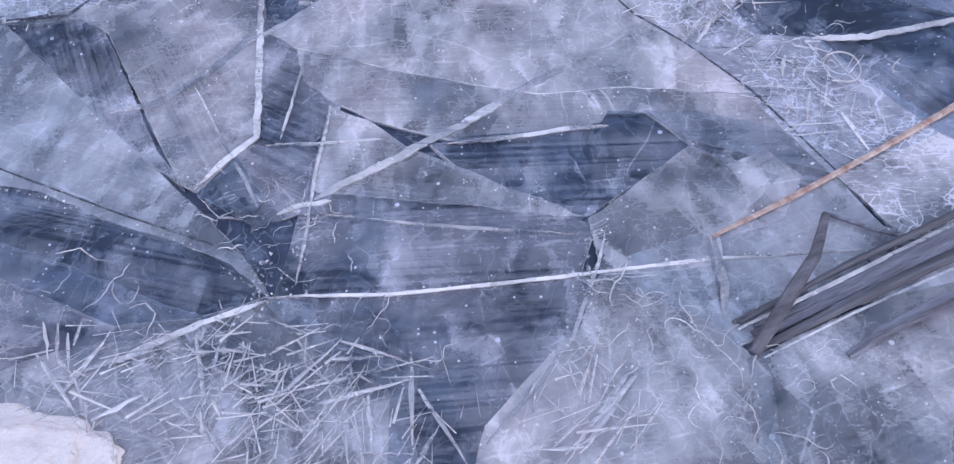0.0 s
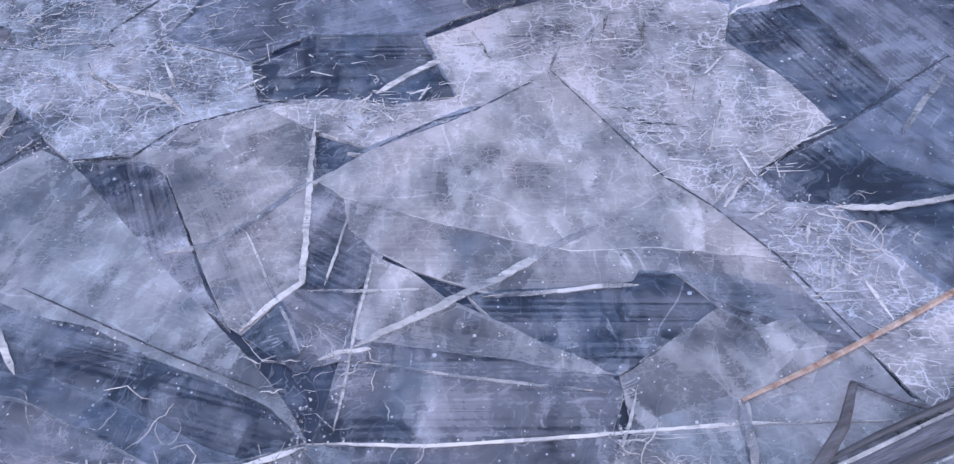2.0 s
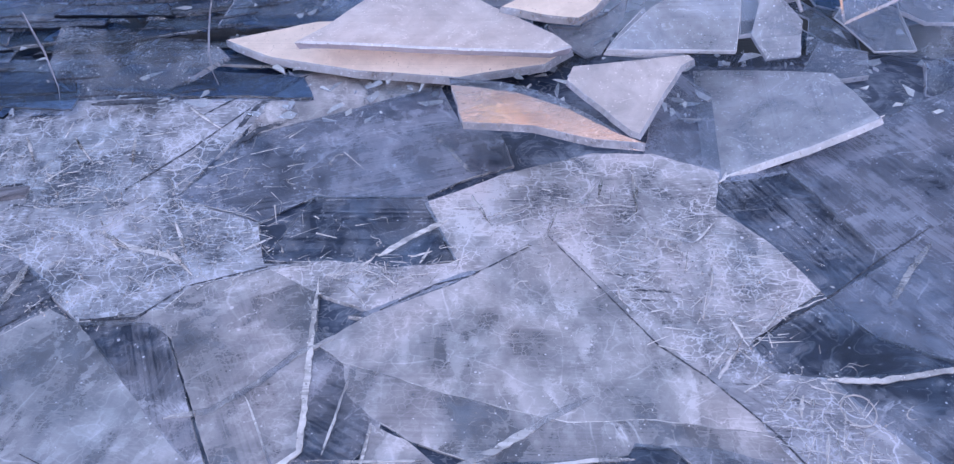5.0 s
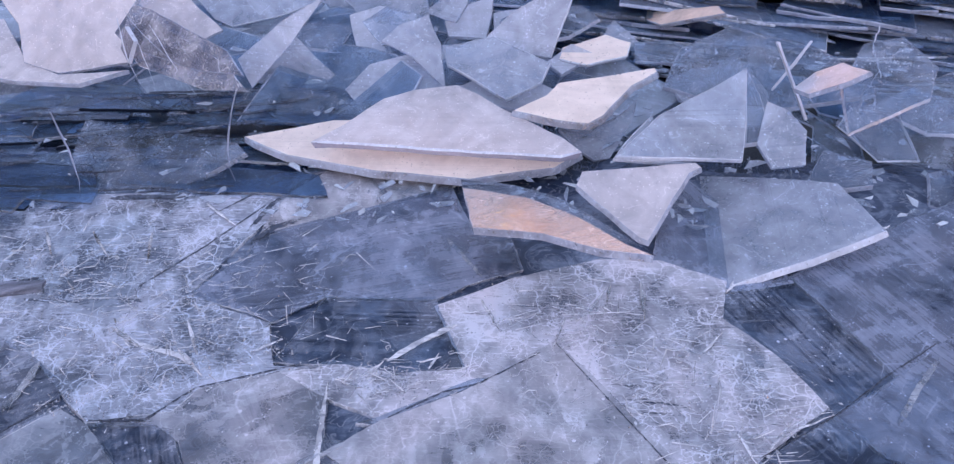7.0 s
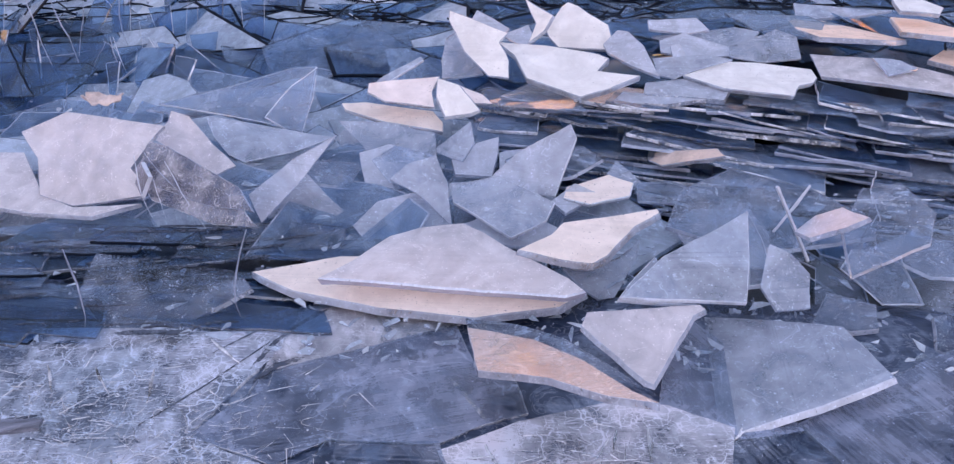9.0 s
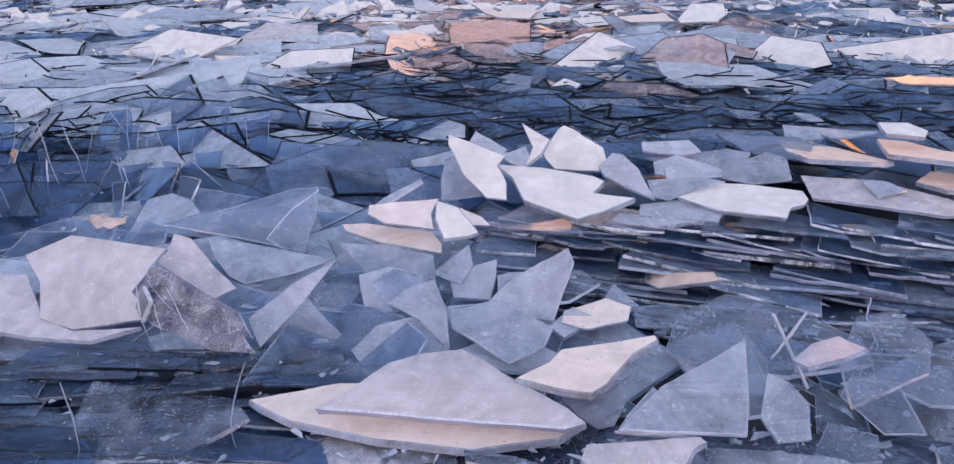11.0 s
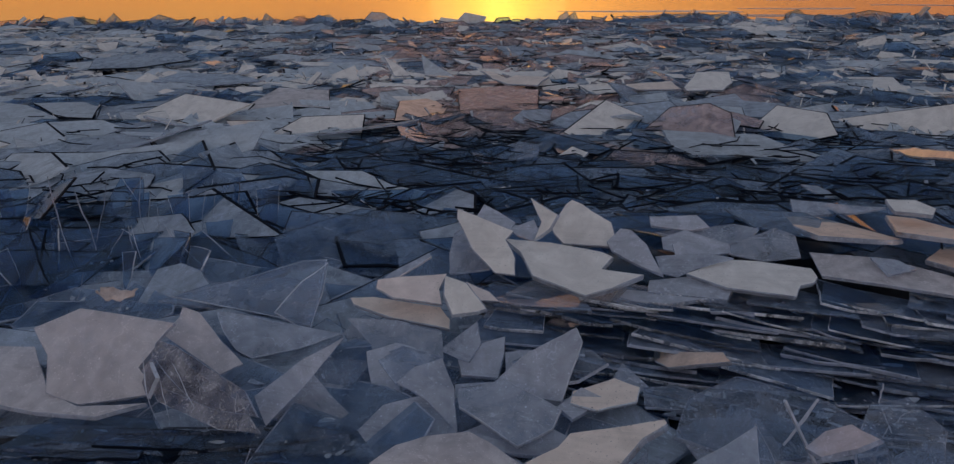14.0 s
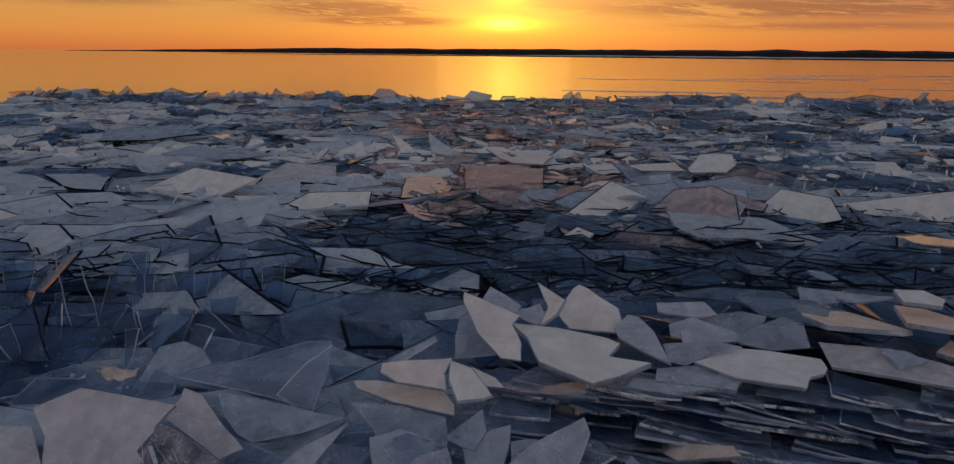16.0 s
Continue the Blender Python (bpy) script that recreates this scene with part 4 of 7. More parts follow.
shard("hazy shard leaning under a pale slab", (0.180, 2.517, 0.047), 30, 150, 0.016, "haze", "pale",
      [(-0.081, -0.043), (0.041, -0.017), (0.138, -0.053), (0.119, 0.024), (0.072, 0.088), (0.018, 0.095), (-0.122, -0.007), (-0.185, -0.087)])
shard("white triangular shard pointing down", (0.292, 2.100, 0.094), 14, 195, 0.02, "blush", "pale",
      [(-0.066, 0.013), (-0.093, -0.093), (-0.123, -0.125), (-0.103, -0.141), (0.205, -0.035), (0.209, 0.023), (-0.002, 0.176), (-0.027, 0.182)])
shard("wet shard glowing with orange sunset light", (-0.003, 1.829, 0.174), 13.5, -12, 0.02, "ember", "pale",
      [(-0.188, 0.003), (-0.027, -0.078), (0.088, -0.209), (0.191, -0.266), (0.151, -0.191), (0.085, 0.004), (-0.008, 0.171), (-0.112, 0.261), (-0.179, 0.306)])
shard("dark shard tucked under the boat-shaped slab", (-0.007, 2.091, 0.037), 10, 190, 0.014, "thin", "glass",
      [(0.241, -0.007), (0.038, 0.004), (-0.109, 0.048), (-0.315, 0.116), (-0.192, 0.041), (-0.041, -0.047), (0.11, -0.079), (0.268, -0.076)])
shard("upright fan-shaped hazy shard", (0.467, 2.354, 0.203), 22, 175, 0.016, "haze", "white",
      [(-0.125, -0.003), (-0.162, -0.187), (-0.051, -0.113), (0.135, -0.008), (0.283, 0.143), (-0.08, 0.169)])
shard("slim clear shard behind the fan-shaped one", (0.638, 2.434, 0.172), 22, 165, 0.016, "thin", "white",
      [(0.017, 0.11), (-0.021, 0.03), (-0.037, -0.067), (-0.035, -0.185), (0.077, 0.111)])
shard("hazy blade wedged upright in the pile", (0.699, 2.329, 0.151), 30, 170, 0.018, "haze", "pale",
      [(-0.044, 0.102), (-0.078, -0.011), (-0.04, -0.088), (0.017, -0.125), (0.086, 0.02), (0.059, 0.103)])
shard("arched clear slab with bubbles", (0.738, 2.769, 0.150), 28, 180, 0.02, "thin", "pale",
      [(0.176, 0.129), (-0.062, 0.145), (-0.351, 0.087), (-0.33, -0.014), (-0.163, -0.119), (0.102, -0.197), (0.282, -0.095), (0.345, 0.064)])
shard("small pale shard caught behind the arched slab", (0.827, 2.433, 0.290), 36.6, -69.5, 0.014, "milky", "pale",
      [(-0.059, 0.055), (-0.088, -0.059), (-0.082, -0.129), (0.082, -0.037), (0.104, 0.053), (0.043, 0.117)])
shard("hazy slab leaning on the pile", (1.253, 2.618, 0.068), 22, 190, 0.018, "thin", "pale",
      [(0.184, 0.165), (0.008, 0.286), (-0.214, 0.098), (-0.27, -0.278), (-0.089, -0.219), (0.091, -0.101), (0.29, 0.049)])
shard("hazy wedge at the foot of the pile", (0.898, 2.311, 0.039), 16, 180, 0.018, "thin", "pale",
      [(0.008, 0.063), (-0.075, 0.048), (-0.092, -0.049), (0.043, -0.094), (0.116, 0.033)])
shard("hazy tilted slab at the edge of the pile", (1.233, 2.241, 0.014), 20, 185, 0.016, "thin", "pale",
      [(0.108, 0.048), (0.018, 0.091), (-0.081, 0.08), (-0.137, -0.145), (0.092, -0.075)])
shard("broad hazy slab with a white front rim", (0.580, 2.065, 0.017), 12, 275, 0.018, "haze", "white",
      [(-0.188, -0.132), (-0.09, -0.332), (0.162, -0.254), (0.238, -0.035), (0.284, 0.157), (0.067, 0.264), (-0.203, 0.253), (-0.271, 0.08)])
shard("dusky blue slab leaning at the edge of the pile", (-1.265, 2.322, 0.053), 20, 180, 0.016, "thin", "glass",
      [(-0.132, 0.147), (-0.312, -0.007), (-0.273, -0.05), (-0.015, -0.094), (0.255, -0.137), (0.256, -0.044), (0.22, 0.185)])
shard("big round-cornered white slab standing on edge", (-1.832, 3.041, 0.188), 40, 175, 0.022, "blush", "pale",
      [(0.114, -0.213), (0.281, -0.123), (0.193, -0.002), (0.156, 0.157), (0.019, 0.206), (-0.245, 0.168), (-0.228, -0.05), (-0.288, -0.143)])
shard("white slab under the big standing one", (-2.005, 2.955, 0.078), 12, 180, 0.018, "blush", "pale",
      [(-0.275, 0.147), (-0.435, 0.058), (-0.178, 0.092), (-0.021, 0.02), (0.199, -0.267), (0.462, -0.257), (0.275, 0.071), (-0.029, 0.135)])
shard("pale slab leaning behind the big one", (-1.460, 3.213, 0.213), 38, 185, 0.016, "blush", "pale",
      [(0.162, 0.019), (-0.13, 0.17), (-0.214, 0.115), (-0.097, 0.027), (-0.038, -0.027), (0.05, -0.104), (0.134, -0.126), (0.133, -0.076)])
shard("brownish twisted shard with a lit edge", (-1.340, 2.822, 0.214), 45, 205, 0.026, "smoky", "pale",
      [(0.185, 0.061), (-0.026, 0.069), (-0.182, 0.077), (-0.352, 0.052), (-0.251, -0.019), (-0.046, -0.058), (0.151, -0.099), (0.241, -0.102), (0.28, 0.02)])
shard("brown layered ice sheet under the twisted shard", (-1.325, 2.800, 0.180), 47, 207, 0.012, "smoky", "rime",
      [(0.150, 0.081), (-0.040, 0.089), (-0.190, 0.097), (-0.372, 0.060), (-0.251, -0.009), (0.141, -0.089), (0.215, -0.092), (0.240, 0.030)])
shard("broken brown tip of the twisted shard", (-1.520, 2.850, 0.190), 68, 230, 0.014, "smoky", "white",
      [(-0.06, -0.03), (0.05, -0.05), (0.07, 0.04), (-0.03, 0.06)])
shard("clear shard with a bright rim", (-1.260, 3.378, 0.151), 30, 170, 0.012, "haze", "white",
      [(0.177, -0.022), (0.109, 0.081), (0.041, 0.123), (-0.154, 0.083), (-0.328, 0.014), (-0.151, -0.036), (0.085, -0.104), (0.222, -0.139)])
shard("pale blue blade leaning on the pile", (-0.973, 2.879, 0.197), 48, 195, 0.012, "milky", "pale",
      [(-0.063, -0.013), (-0.144, -0.187), (0.006, -0.071), (0.144, 0.087), (0.057, 0.184)])
shard("smooth blue shard leaning on the pile", (-0.931, 2.873, 0.077), 40, 170, 0.014, "haze", "pale",
      [(-0.084, 0.081), (-0.155, 0.021), (-0.007, -0.156), (0.162, 0.012), (0.084, 0.042)])
shard("tall hazy blue shard leaning on the pile", (-0.895, 3.475, 0.010), 42, 165, 0.014, "haze", "pale",
      [(0.192, 0.043), (0.05, 0.227), (-0.013, 0.161), (-0.094, 0.036), (-0.077, -0.004), (-0.069, -0.147), (-0.018, -0.182), (0.029, -0.134)])
shard("clear upright blade with a bright rim", (-1.113, 3.558, 0.260), 62, 150, 0.01, "thin", "white",
      [(-0.07, -0.004), (-0.118, -0.134), (0.011, -0.07), (0.155, 0.048), (0.022, 0.159)])
shard("hazy round-topped shard of ice", (-0.540, 2.778, 0.090), 28, 185, 0.014, "haze", "pale",
      [(-0.184, 0.057), (-0.181, -0.012), (-0.026, -0.124), (0.106, -0.072), (0.173, 0.043), (0.113, 0.107)])
shard("hazy blue upright shard", (-0.461, 2.862, 0.195), 45, 180, 0.014, "haze", "pale",
      [(-0.081, -0.004), (-0.032, -0.113), (0.069, -0.077), (0.132, -0.013), (0.016, 0.045), (-0.106, 0.162)])
shard("hazy shard in the cluster", (-0.298, 3.180, 0.166), 30, 180, 0.014, "milky", "pale",
      [(0.08, 0.084), (-0.064, 0.092), (-0.082, -0.023), (-0.082, -0.109), (0.047, -0.056), (0.1, 0.012)])
shard("tall pointed shard in the cluster", (-0.050, 3.008, 0.218), 42, 200, 0.018, "milky", "white",
      [(-0.111, -0.13), (-0.072, -0.184), (0.099, -0.033), (0.181, 0.101), (0, 0.129), (-0.096, 0.116)])
shard("broad hazy shard in the cluster", (-0.180, 2.816, 0.144), 26, 190, 0.016, "haze", "white",
      [(-0.172, 0.056), (-0.188, -0.028), (0.037, -0.127), (0.209, -0.065), (0.177, 0.018), (-0.063, 0.146)])
shard("pale shard lying below the cluster", (-0.117, 2.736, 0.062), 24, 175, 0.014, "milky", "pale",
      [(0.112, 0.04), (-0.058, 0.056), (-0.17, -0.01), (-0.108, -0.052), (0.026, 0.009), (0.198, -0.044)])
shard("small pale slab on the pile", (0.173, 2.956, 0.140), 10, 180, 0.016, "cream", "white",
      [(0.034, 0.093), (-0.114, 0.034), (-0.133, -0.054), (-0.041, -0.108), (0.121, -0.02), (0.133, 0.055)])
shard("small dull slab on the pile", (0.408, 2.969, 0.136), 12, 190, 0.014, "thin", "pale",
      [(-0.051, 0.067), (-0.111, -0.032), (-0.02, -0.072), (0.099, -0.037), (0.083, 0.075)])
shard("hazy slab behind the cluster", (-0.661, 3.254, 0.187), 35, 190, 0.014, "haze", "pale",
      [(0.104, 0.021), (0.056, 0.122), (-0.051, 0.093), (-0.212, 0.042), (-0.174, -0.078), (0.027, -0.107), (0.249, -0.092)])
shard("dim slab behind the cluster", (-0.572, 3.031, 0.197), 30, 190, 0.016, "thin", "pale",
      [(0.026, 0.093), (-0.084, 0.051), (-0.121, -0.051), (0.051, -0.087), (0.128, -0.006)])
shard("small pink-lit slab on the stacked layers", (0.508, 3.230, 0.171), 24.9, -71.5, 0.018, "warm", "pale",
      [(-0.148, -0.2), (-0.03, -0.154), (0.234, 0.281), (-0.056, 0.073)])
far_slab("long pale slab lying flat in the ice field", (1.597, 7.624, 0.170), 5, 180, 0.022, "milky", "glass",
      [(0.576, 0.023), (0.431, 0.293), (0.045, 0.273), (-0.487, 0.452), (-0.774, 0.47), (-0.462, -0.03), (-0.281, -0.4), (0.316, -0.477), (0.591, -0.529)])
far_slab("wide hazy slab lying flat in the ice field", (1.887, 9.371, 0.250), 6, 180, 0.022, "haze", "glass",
      [(0.393, 0.303), (-0.209, 0.397), (-0.659, 0.425), (-0.597, -0.192), (-0.199, -0.311), (-0.165, -0.647), (0.653, -0.143), (0.795, 0.247)])
far_slab("white slab propped up in the ice field", (1.907, 10.898, 0.340), 18, 180, 0.025, "white", "pale",
      [(0.306, 0.267), (-0.136, 0.241), (-0.29, 0.012), (-0.299, -0.314), (0.124, -0.289), (0.331, 0.164)])
far_slab("small white slab in the ice field", (1.207, 10.779, 0.300), 12, 180, 0.02, "cream", "pale",
      [(0.197, 0.15), (-0.337, 0.114), (-0.249, -0.203), (0.392, -0.049)])
far_slab("slab tinted sunset-rose, propped on a hazy one in the ice field", (1.704, 8.468, 0.280), 16, 180, 0.016, "rosy", "dark",
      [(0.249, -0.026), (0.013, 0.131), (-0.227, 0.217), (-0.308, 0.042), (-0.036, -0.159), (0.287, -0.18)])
far_slab("pale slab coloured sunset-pink, lying in the sun's path", (-0.602, 11.460, 0.320), 10, 180, 0.02, "cream", "pale",
      [(0.226, 0.073), (0.002, 0.312), (-0.379, 0.355), (-0.525, -0.03), (-0.075, -0.103), (0.041, 0.04), (0.249, -0.269), (0.421, -0.324)])
far_slab("broad pale slab lying in the ice field", (-5.930, 8.775, 0.150), 7, 180, 0.024, "milky", "pale",
      [(0.146, 0.885), (-0.814, 0.803), (-0.795, 0.351), (-0.484, -0.112), (0.143, -0.588), (0.607, -0.732), (1.057, -0.398)])
far_slab("wide hazy slab lying in the ice field", (-5.450, 9.197, 0.200), 6, 180, 0.022, "milky", "dark",
      [(-0.027, 0.325), (-0.435, 0.358), (-0.183, -0.384), (0.626, -0.267)])
far_slab("long hazy slab lying in the ice field", (-4.538, 9.242, 0.170), 6, 180, 0.02, "haze", "dark",
      [(0.482, 0.35), (-0.464, 0.456), (-0.58, 0.076), (-0.144, -0.631), (0.696, -0.195)])
far_slab("smooth hazy slab lying in the ice field", (-4.440, 8.116, 0.160), 6, 180, 0.02, "haze", "pale",
      [(0.457, 0.196), (0.22, 0.227), (-0.256, 0.121), (-0.64, 0.018), (-0.387, -0.352), (0.615, -0.192)])
far_slab("thin white sliver in the ice field", (-3.979, 7.803, 0.190), 8, 180, 0.018, "milky", "pale",
      [(-0.241, 0.078), (-0.239, -0.051), (0.156, -0.072), (0.324, 0.046)])
far_slab("wide smooth plate lying in the ice field", (-4.223, 6.945, 0.150), 7, 180, 0.02, "haze", "dark",
      [(1.024, -0.095), (0.561, 0.58), (0.215, 0.632), (-0.227, 0.512), (-0.486, 0.235), (-0.948, 0.182), (-0.546, -0.463), (-0.184, -0.67), (0.174, -0.504), (0.431, -0.242)])
far_slab("sloping hazy plate with a dark rear edge", (-3.522, 5.855, 0.130), 9, 180, 0.02, "haze", "dark",
      [(0.162, 0.479), (-0.157, 0.26), (-0.565, 0.079), (-0.476, -0.324), (-0.012, -0.455), (0.408, -0.162), (0.661, 0.193)])
far_slab("violet slab lying in the ice field", (-3.126, 9.771, 0.220), 6, 180, 0.02, "blush", "dark",
      [(0.246, 0.483), (-0.098, 0.227), (-0.578, 0.289), (-0.357, -0.584), (0.326, -0.722), (0.468, 0.413)])
far_slab("pale slab before the far ridge", (-4.731, 11.318, 0.300), 9, 180, 0.02, "haze", "pale",
      [(-0.373, -0.208), (0.5, -0.312), (0.744, 0.128), (-0.024, 0.341), (-0.855, 0.084)])
far_slab("grey slab before the far ridge", (-6.797, 13.593, 0.320), 8, 180, 0.02, "haze", "dark",
      [(0.559, 0.58), (-0.199, 0.482), (-0.877, -0.067), (-0.287, -0.719), (0.842, -0.157)])
far_slab("sunlit sliver in the ice field", (-5.775, 14.480, 0.177), 55.9, 77.9, 0.022, "warm", "pale",
      [(0.274, 0.05), (-1.449, 0.208), (0.046, -0.085), (1.129, -0.172)])
far_slab("bright sliver in the ice field", (-3.806, 13.397, 0.295), 10, 180, 0.022, "white", "pale",
      [(0.137, 0.104), (-0.26, 0.139), (-0.299, -0.102), (0.421, -0.141)])
far_slab("white blade leaning in the ice field", (-1.153, 13.509, 0.231), 30, 200, 0.02, "white", "pale",
      [(0.125, 0.049), (-0.401, 0.205), (-0.536, 0.104), (0.201, -0.14), (0.611, -0.218)])
far_slab("white slab lying in the ice field", (-0.404, 11.856, 0.306), 10, 180, 0.022, "white", "pale",
      [(0.118, 0.208), (-0.194, 0.208), (-0.322, -0.138), (0.067, -0.198), (0.331, -0.08)])
far_slab("small white slab standing in the ice field", (-2.177, 11.792, 0.398), 40, 170, 0.018, "white", "pale",
      [(-0.188, 0.136), (-0.044, -0.049), (0.187, -0.24), (0.045, 0.153)])
far_slab("small pale slab standing in the ice field", (-1.676, 11.909, 0.395), 40, 190, 0.018, "milky", "pale",
      [(-0.329, 0.158), (-0.041, -0.039), (0.26, -0.266), (0.11, 0.147)])
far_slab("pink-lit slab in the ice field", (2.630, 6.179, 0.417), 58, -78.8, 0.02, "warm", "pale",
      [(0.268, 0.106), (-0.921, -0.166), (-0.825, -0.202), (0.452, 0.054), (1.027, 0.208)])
far_slab("clear slab tinted sunset-rose in the sun's path", (-0.658, 10.082, 0.201), 3, -178, 0.02, "rosy", "dark",
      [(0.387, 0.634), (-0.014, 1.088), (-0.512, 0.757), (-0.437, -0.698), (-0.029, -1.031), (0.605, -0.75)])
far_slab("clear slab coloured sunset-peach in the ice field", (-1.483, 9.500, 0.187), 14.1, 90.9, 0.02, "warm", "dark",
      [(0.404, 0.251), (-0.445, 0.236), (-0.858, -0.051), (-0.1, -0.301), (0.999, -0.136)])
far_slab("small white shard among dark plates", (0.173, 7.245, 0.171), 12, 185, 0.016, "white", "pale",
      [(-0.078, 0.093), (-0.108, -0.012), (0.04, -0.136), (0.145, 0.055)])
far_slab("small pale slab in the ice field", (0.414, 9.401, 0.271), 15, 190, 0.02, "white", "pale",
      [(-0.112, 0.067), (-0.133, -0.135), (0.069, -0.053), (0.176, 0.121)])
far_slab("dull pale slab in the ice field", (1.721, 9.001, 0.233), 22, 180, 0.018, "milky", "dark",
      [(0.036, 0.176), (-0.24, 0.151), (-0.228, -0.151), (0.17, -0.211), (0.262, 0.035)])
far_slab("hazy shard in front of the heap", (1.845, 5.984, 0.172), 18, 185, 0.018, "haze", "pale",
      [(0.001, 0.079), (-0.155, 0.092), (0.016, -0.081), (0.137, -0.09)])
shard("small triangular hazy shard before the fan-shaped one", (0.310, 2.285, 0.148), 26, 170, 0.014, "haze", "white",
      [(-0.059, -0.007), (-0.016, -0.096), (0.054, -0.032), (0.128, 0.049), (-0.107, 0.086)])
shard("clear shard leaning behind other hazy slabs", (1.026, 2.497, 0.266), 30, 190, 0.014, "thin", "pale",
      [(-0.119, 0.063), (-0.143, -0.051), (-0.043, -0.156), (0.069, -0.119), (0.13, 0.051), (0.106, 0.211)])
shard("clear shard at the foot of the heap", (0.008, 3.061, 0.207), 24, 185, 0.014, "thin", "pale",
      [(-0.071, 0.072), (-0.178, -0.023), (-0.105, -0.088), (0.081, -0.081), (0.189, 0.005), (0.084, 0.115)])
shard("pale shard beside the cluster", (0.076, 2.913, 0.127), 20, 180, 0.014, "milky", "pale",
      [(-0.098, -0.023), (-0.009, -0.078), (0.081, 0.021), (0.025, 0.08)])
shard("hazy shard filling the hollow of the cluster", (-0.877, 2.964, 0.046), 24, 185, 0.012, "haze", "pale",
      [(-0.101, 0.122), (-0.22, 0.023), (-0.145, -0.095), (0.058, -0.111), (0.202, -0.004), (0.206, 0.064)])
shard("pale hazy shard behind the leaning blades", (-0.635, 3.138, 0.134), 30, 170, 0.012, "milky", "pale",
      [(0.012, 0.121), (-0.108, 0.081), (-0.141, -0.068), (0.004, -0.12), (0.127, -0.083), (0.106, 0.068)])
shard("hazy shard wedged between the cluster and the boat-shaped slab", (-0.246, 2.985, 0.067), 26, 190, 0.012, "haze", "pale",
      [(0.003, 0.091), (-0.161, 0.098), (-0.184, -0.027), (0.022, -0.105), (0.168, -0.074), (0.153, 0.016)])
shard("pale shard low beside the boat-shaped slab", (-0.138, 2.770, 0.043), 20, 180, 0.012, "milky", "pale",
      [(0.047, 0.06), (-0.126, 0.083), (-0.19, 0.014), (-0.058, -0.04), (0.1, -0.096), (0.228, -0.021)])
shard("hazy shard behind the tall pointed one", (-0.111, 3.131, 0.149), 30, 195, 0.012, "haze", "pale",
      [(-0.031, 0.123), (-0.111, 0.057), (-0.087, -0.089), (0.026, -0.091), (0.118, -0.058), (0.085, 0.059)])
shard("clear shard lying under the blue blades", (-0.913, 2.722, 0.043), 14, 180, 0.012, "thin", "glass",
      [(-0, 0.086), (-0.188, 0.04), (-0.159, -0.051), (-0.009, -0.069), (0.172, -0.061), (0.185, 0.055)])
shard("broad hazy slab under the stacked layers", (-1.465, 3.805, 0.157), 16, 180, 0.012, "thin", "pale",
      [(0.012, 0.128), (-0.283, 0.162), (-0.28, -0.106), (-0.118, -0.154), (0.227, -0.093), (0.443, 0.063)])
shard("long hazy slab behind the standing ones", (-1.346, 3.752, 0.218), 20, 175, 0.012, "thin", "white",
      [(-0.034, 0.192), (-0.233, 0.258), (-0.232, -0.217), (-0.116, -0.21), (0.151, -0.075), (0.463, 0.053)])
shard("hazy slab behind the fan-shaped one", (0.591, 2.708, 0.101), 20, 180, 0.012, "haze", "pale",
      [(0.098, 0.131), (-0.122, 0.149), (-0.15, -0.001), (-0.101, -0.115), (0.093, -0.108), (0.182, -0.055)])
shard("hazy shard between upright blades", (0.890, 2.564, 0.013), 20, 190, 0.012, "thin", "pale",
      [(0.023, 0.169), (-0.158, 0.151), (-0.131, 0.006), (0.074, -0.152), (0.174, -0.123), (0.017, -0.05)])
shard("hazy tilted shard overlapping its neighbours", (1.271, 2.597, 0.098), 24, 185, 0.012, "thin", "pale",
      [(0.053, 0.089), (-0.147, 0.083), (-0.168, -0.016), (-0.043, -0.055), (0.079, -0.096), (0.225, -0.006)])
shard("clear shard overlapping the hazy slabs", (1.052, 2.522, 0.059), 18, 200, 0.012, "thin", "white",
      [(-0.019, 0.12), (-0.137, 0.085), (-0.055, -0.108), (0.092, -0.096), (0.119, -0.002)])
shard("large white slab on top of the heap", (0.077, 3.757, 0.372), 20, 190, 0.028, "white", "pale",
      [(-0.179, 0.15), (-0.309, 0.037), (-0.123, 0.02), (-0.161, -0.074), (-0.107, -0.104), (0.14, -0.147), (0.37, -0.15), (0.267, -0.052), (0.179, 0.109), (-0.076, 0.212)])
shard("white slab standing on the heap", (-0.319, 3.830, 0.451), 40, 180, 0.02, "white", "pale",
      [(-0.126, 0.183), (-0.123, 0.093), (-0.075, -0.005), (-0.112, -0.056), (0.063, -0.139), (0.163, -0.179), (0.162, -0.12), (0.08, 0.048), (-0.032, 0.173)])
shard("hazy slab leaning behind the white ones on the heap", (-0.450, 3.943, 0.363), 40, 185, 0.016, "haze", "pale",
      [(-0.137, 0.096), (-0.059, -0.022), (0.01, -0.139), (0.064, -0.093), (0.068, 0.029), (0.053, 0.13)])
shard("dull pale shard peeping over the heap", (-0.322, 4.416, 0.398), 36, 180, 0.014, "milky", "pale",
      [(-0.071, 0.091), (-0.1, 0.034), (-0.01, -0.034), (0.074, -0.087), (0.108, -0.003)])
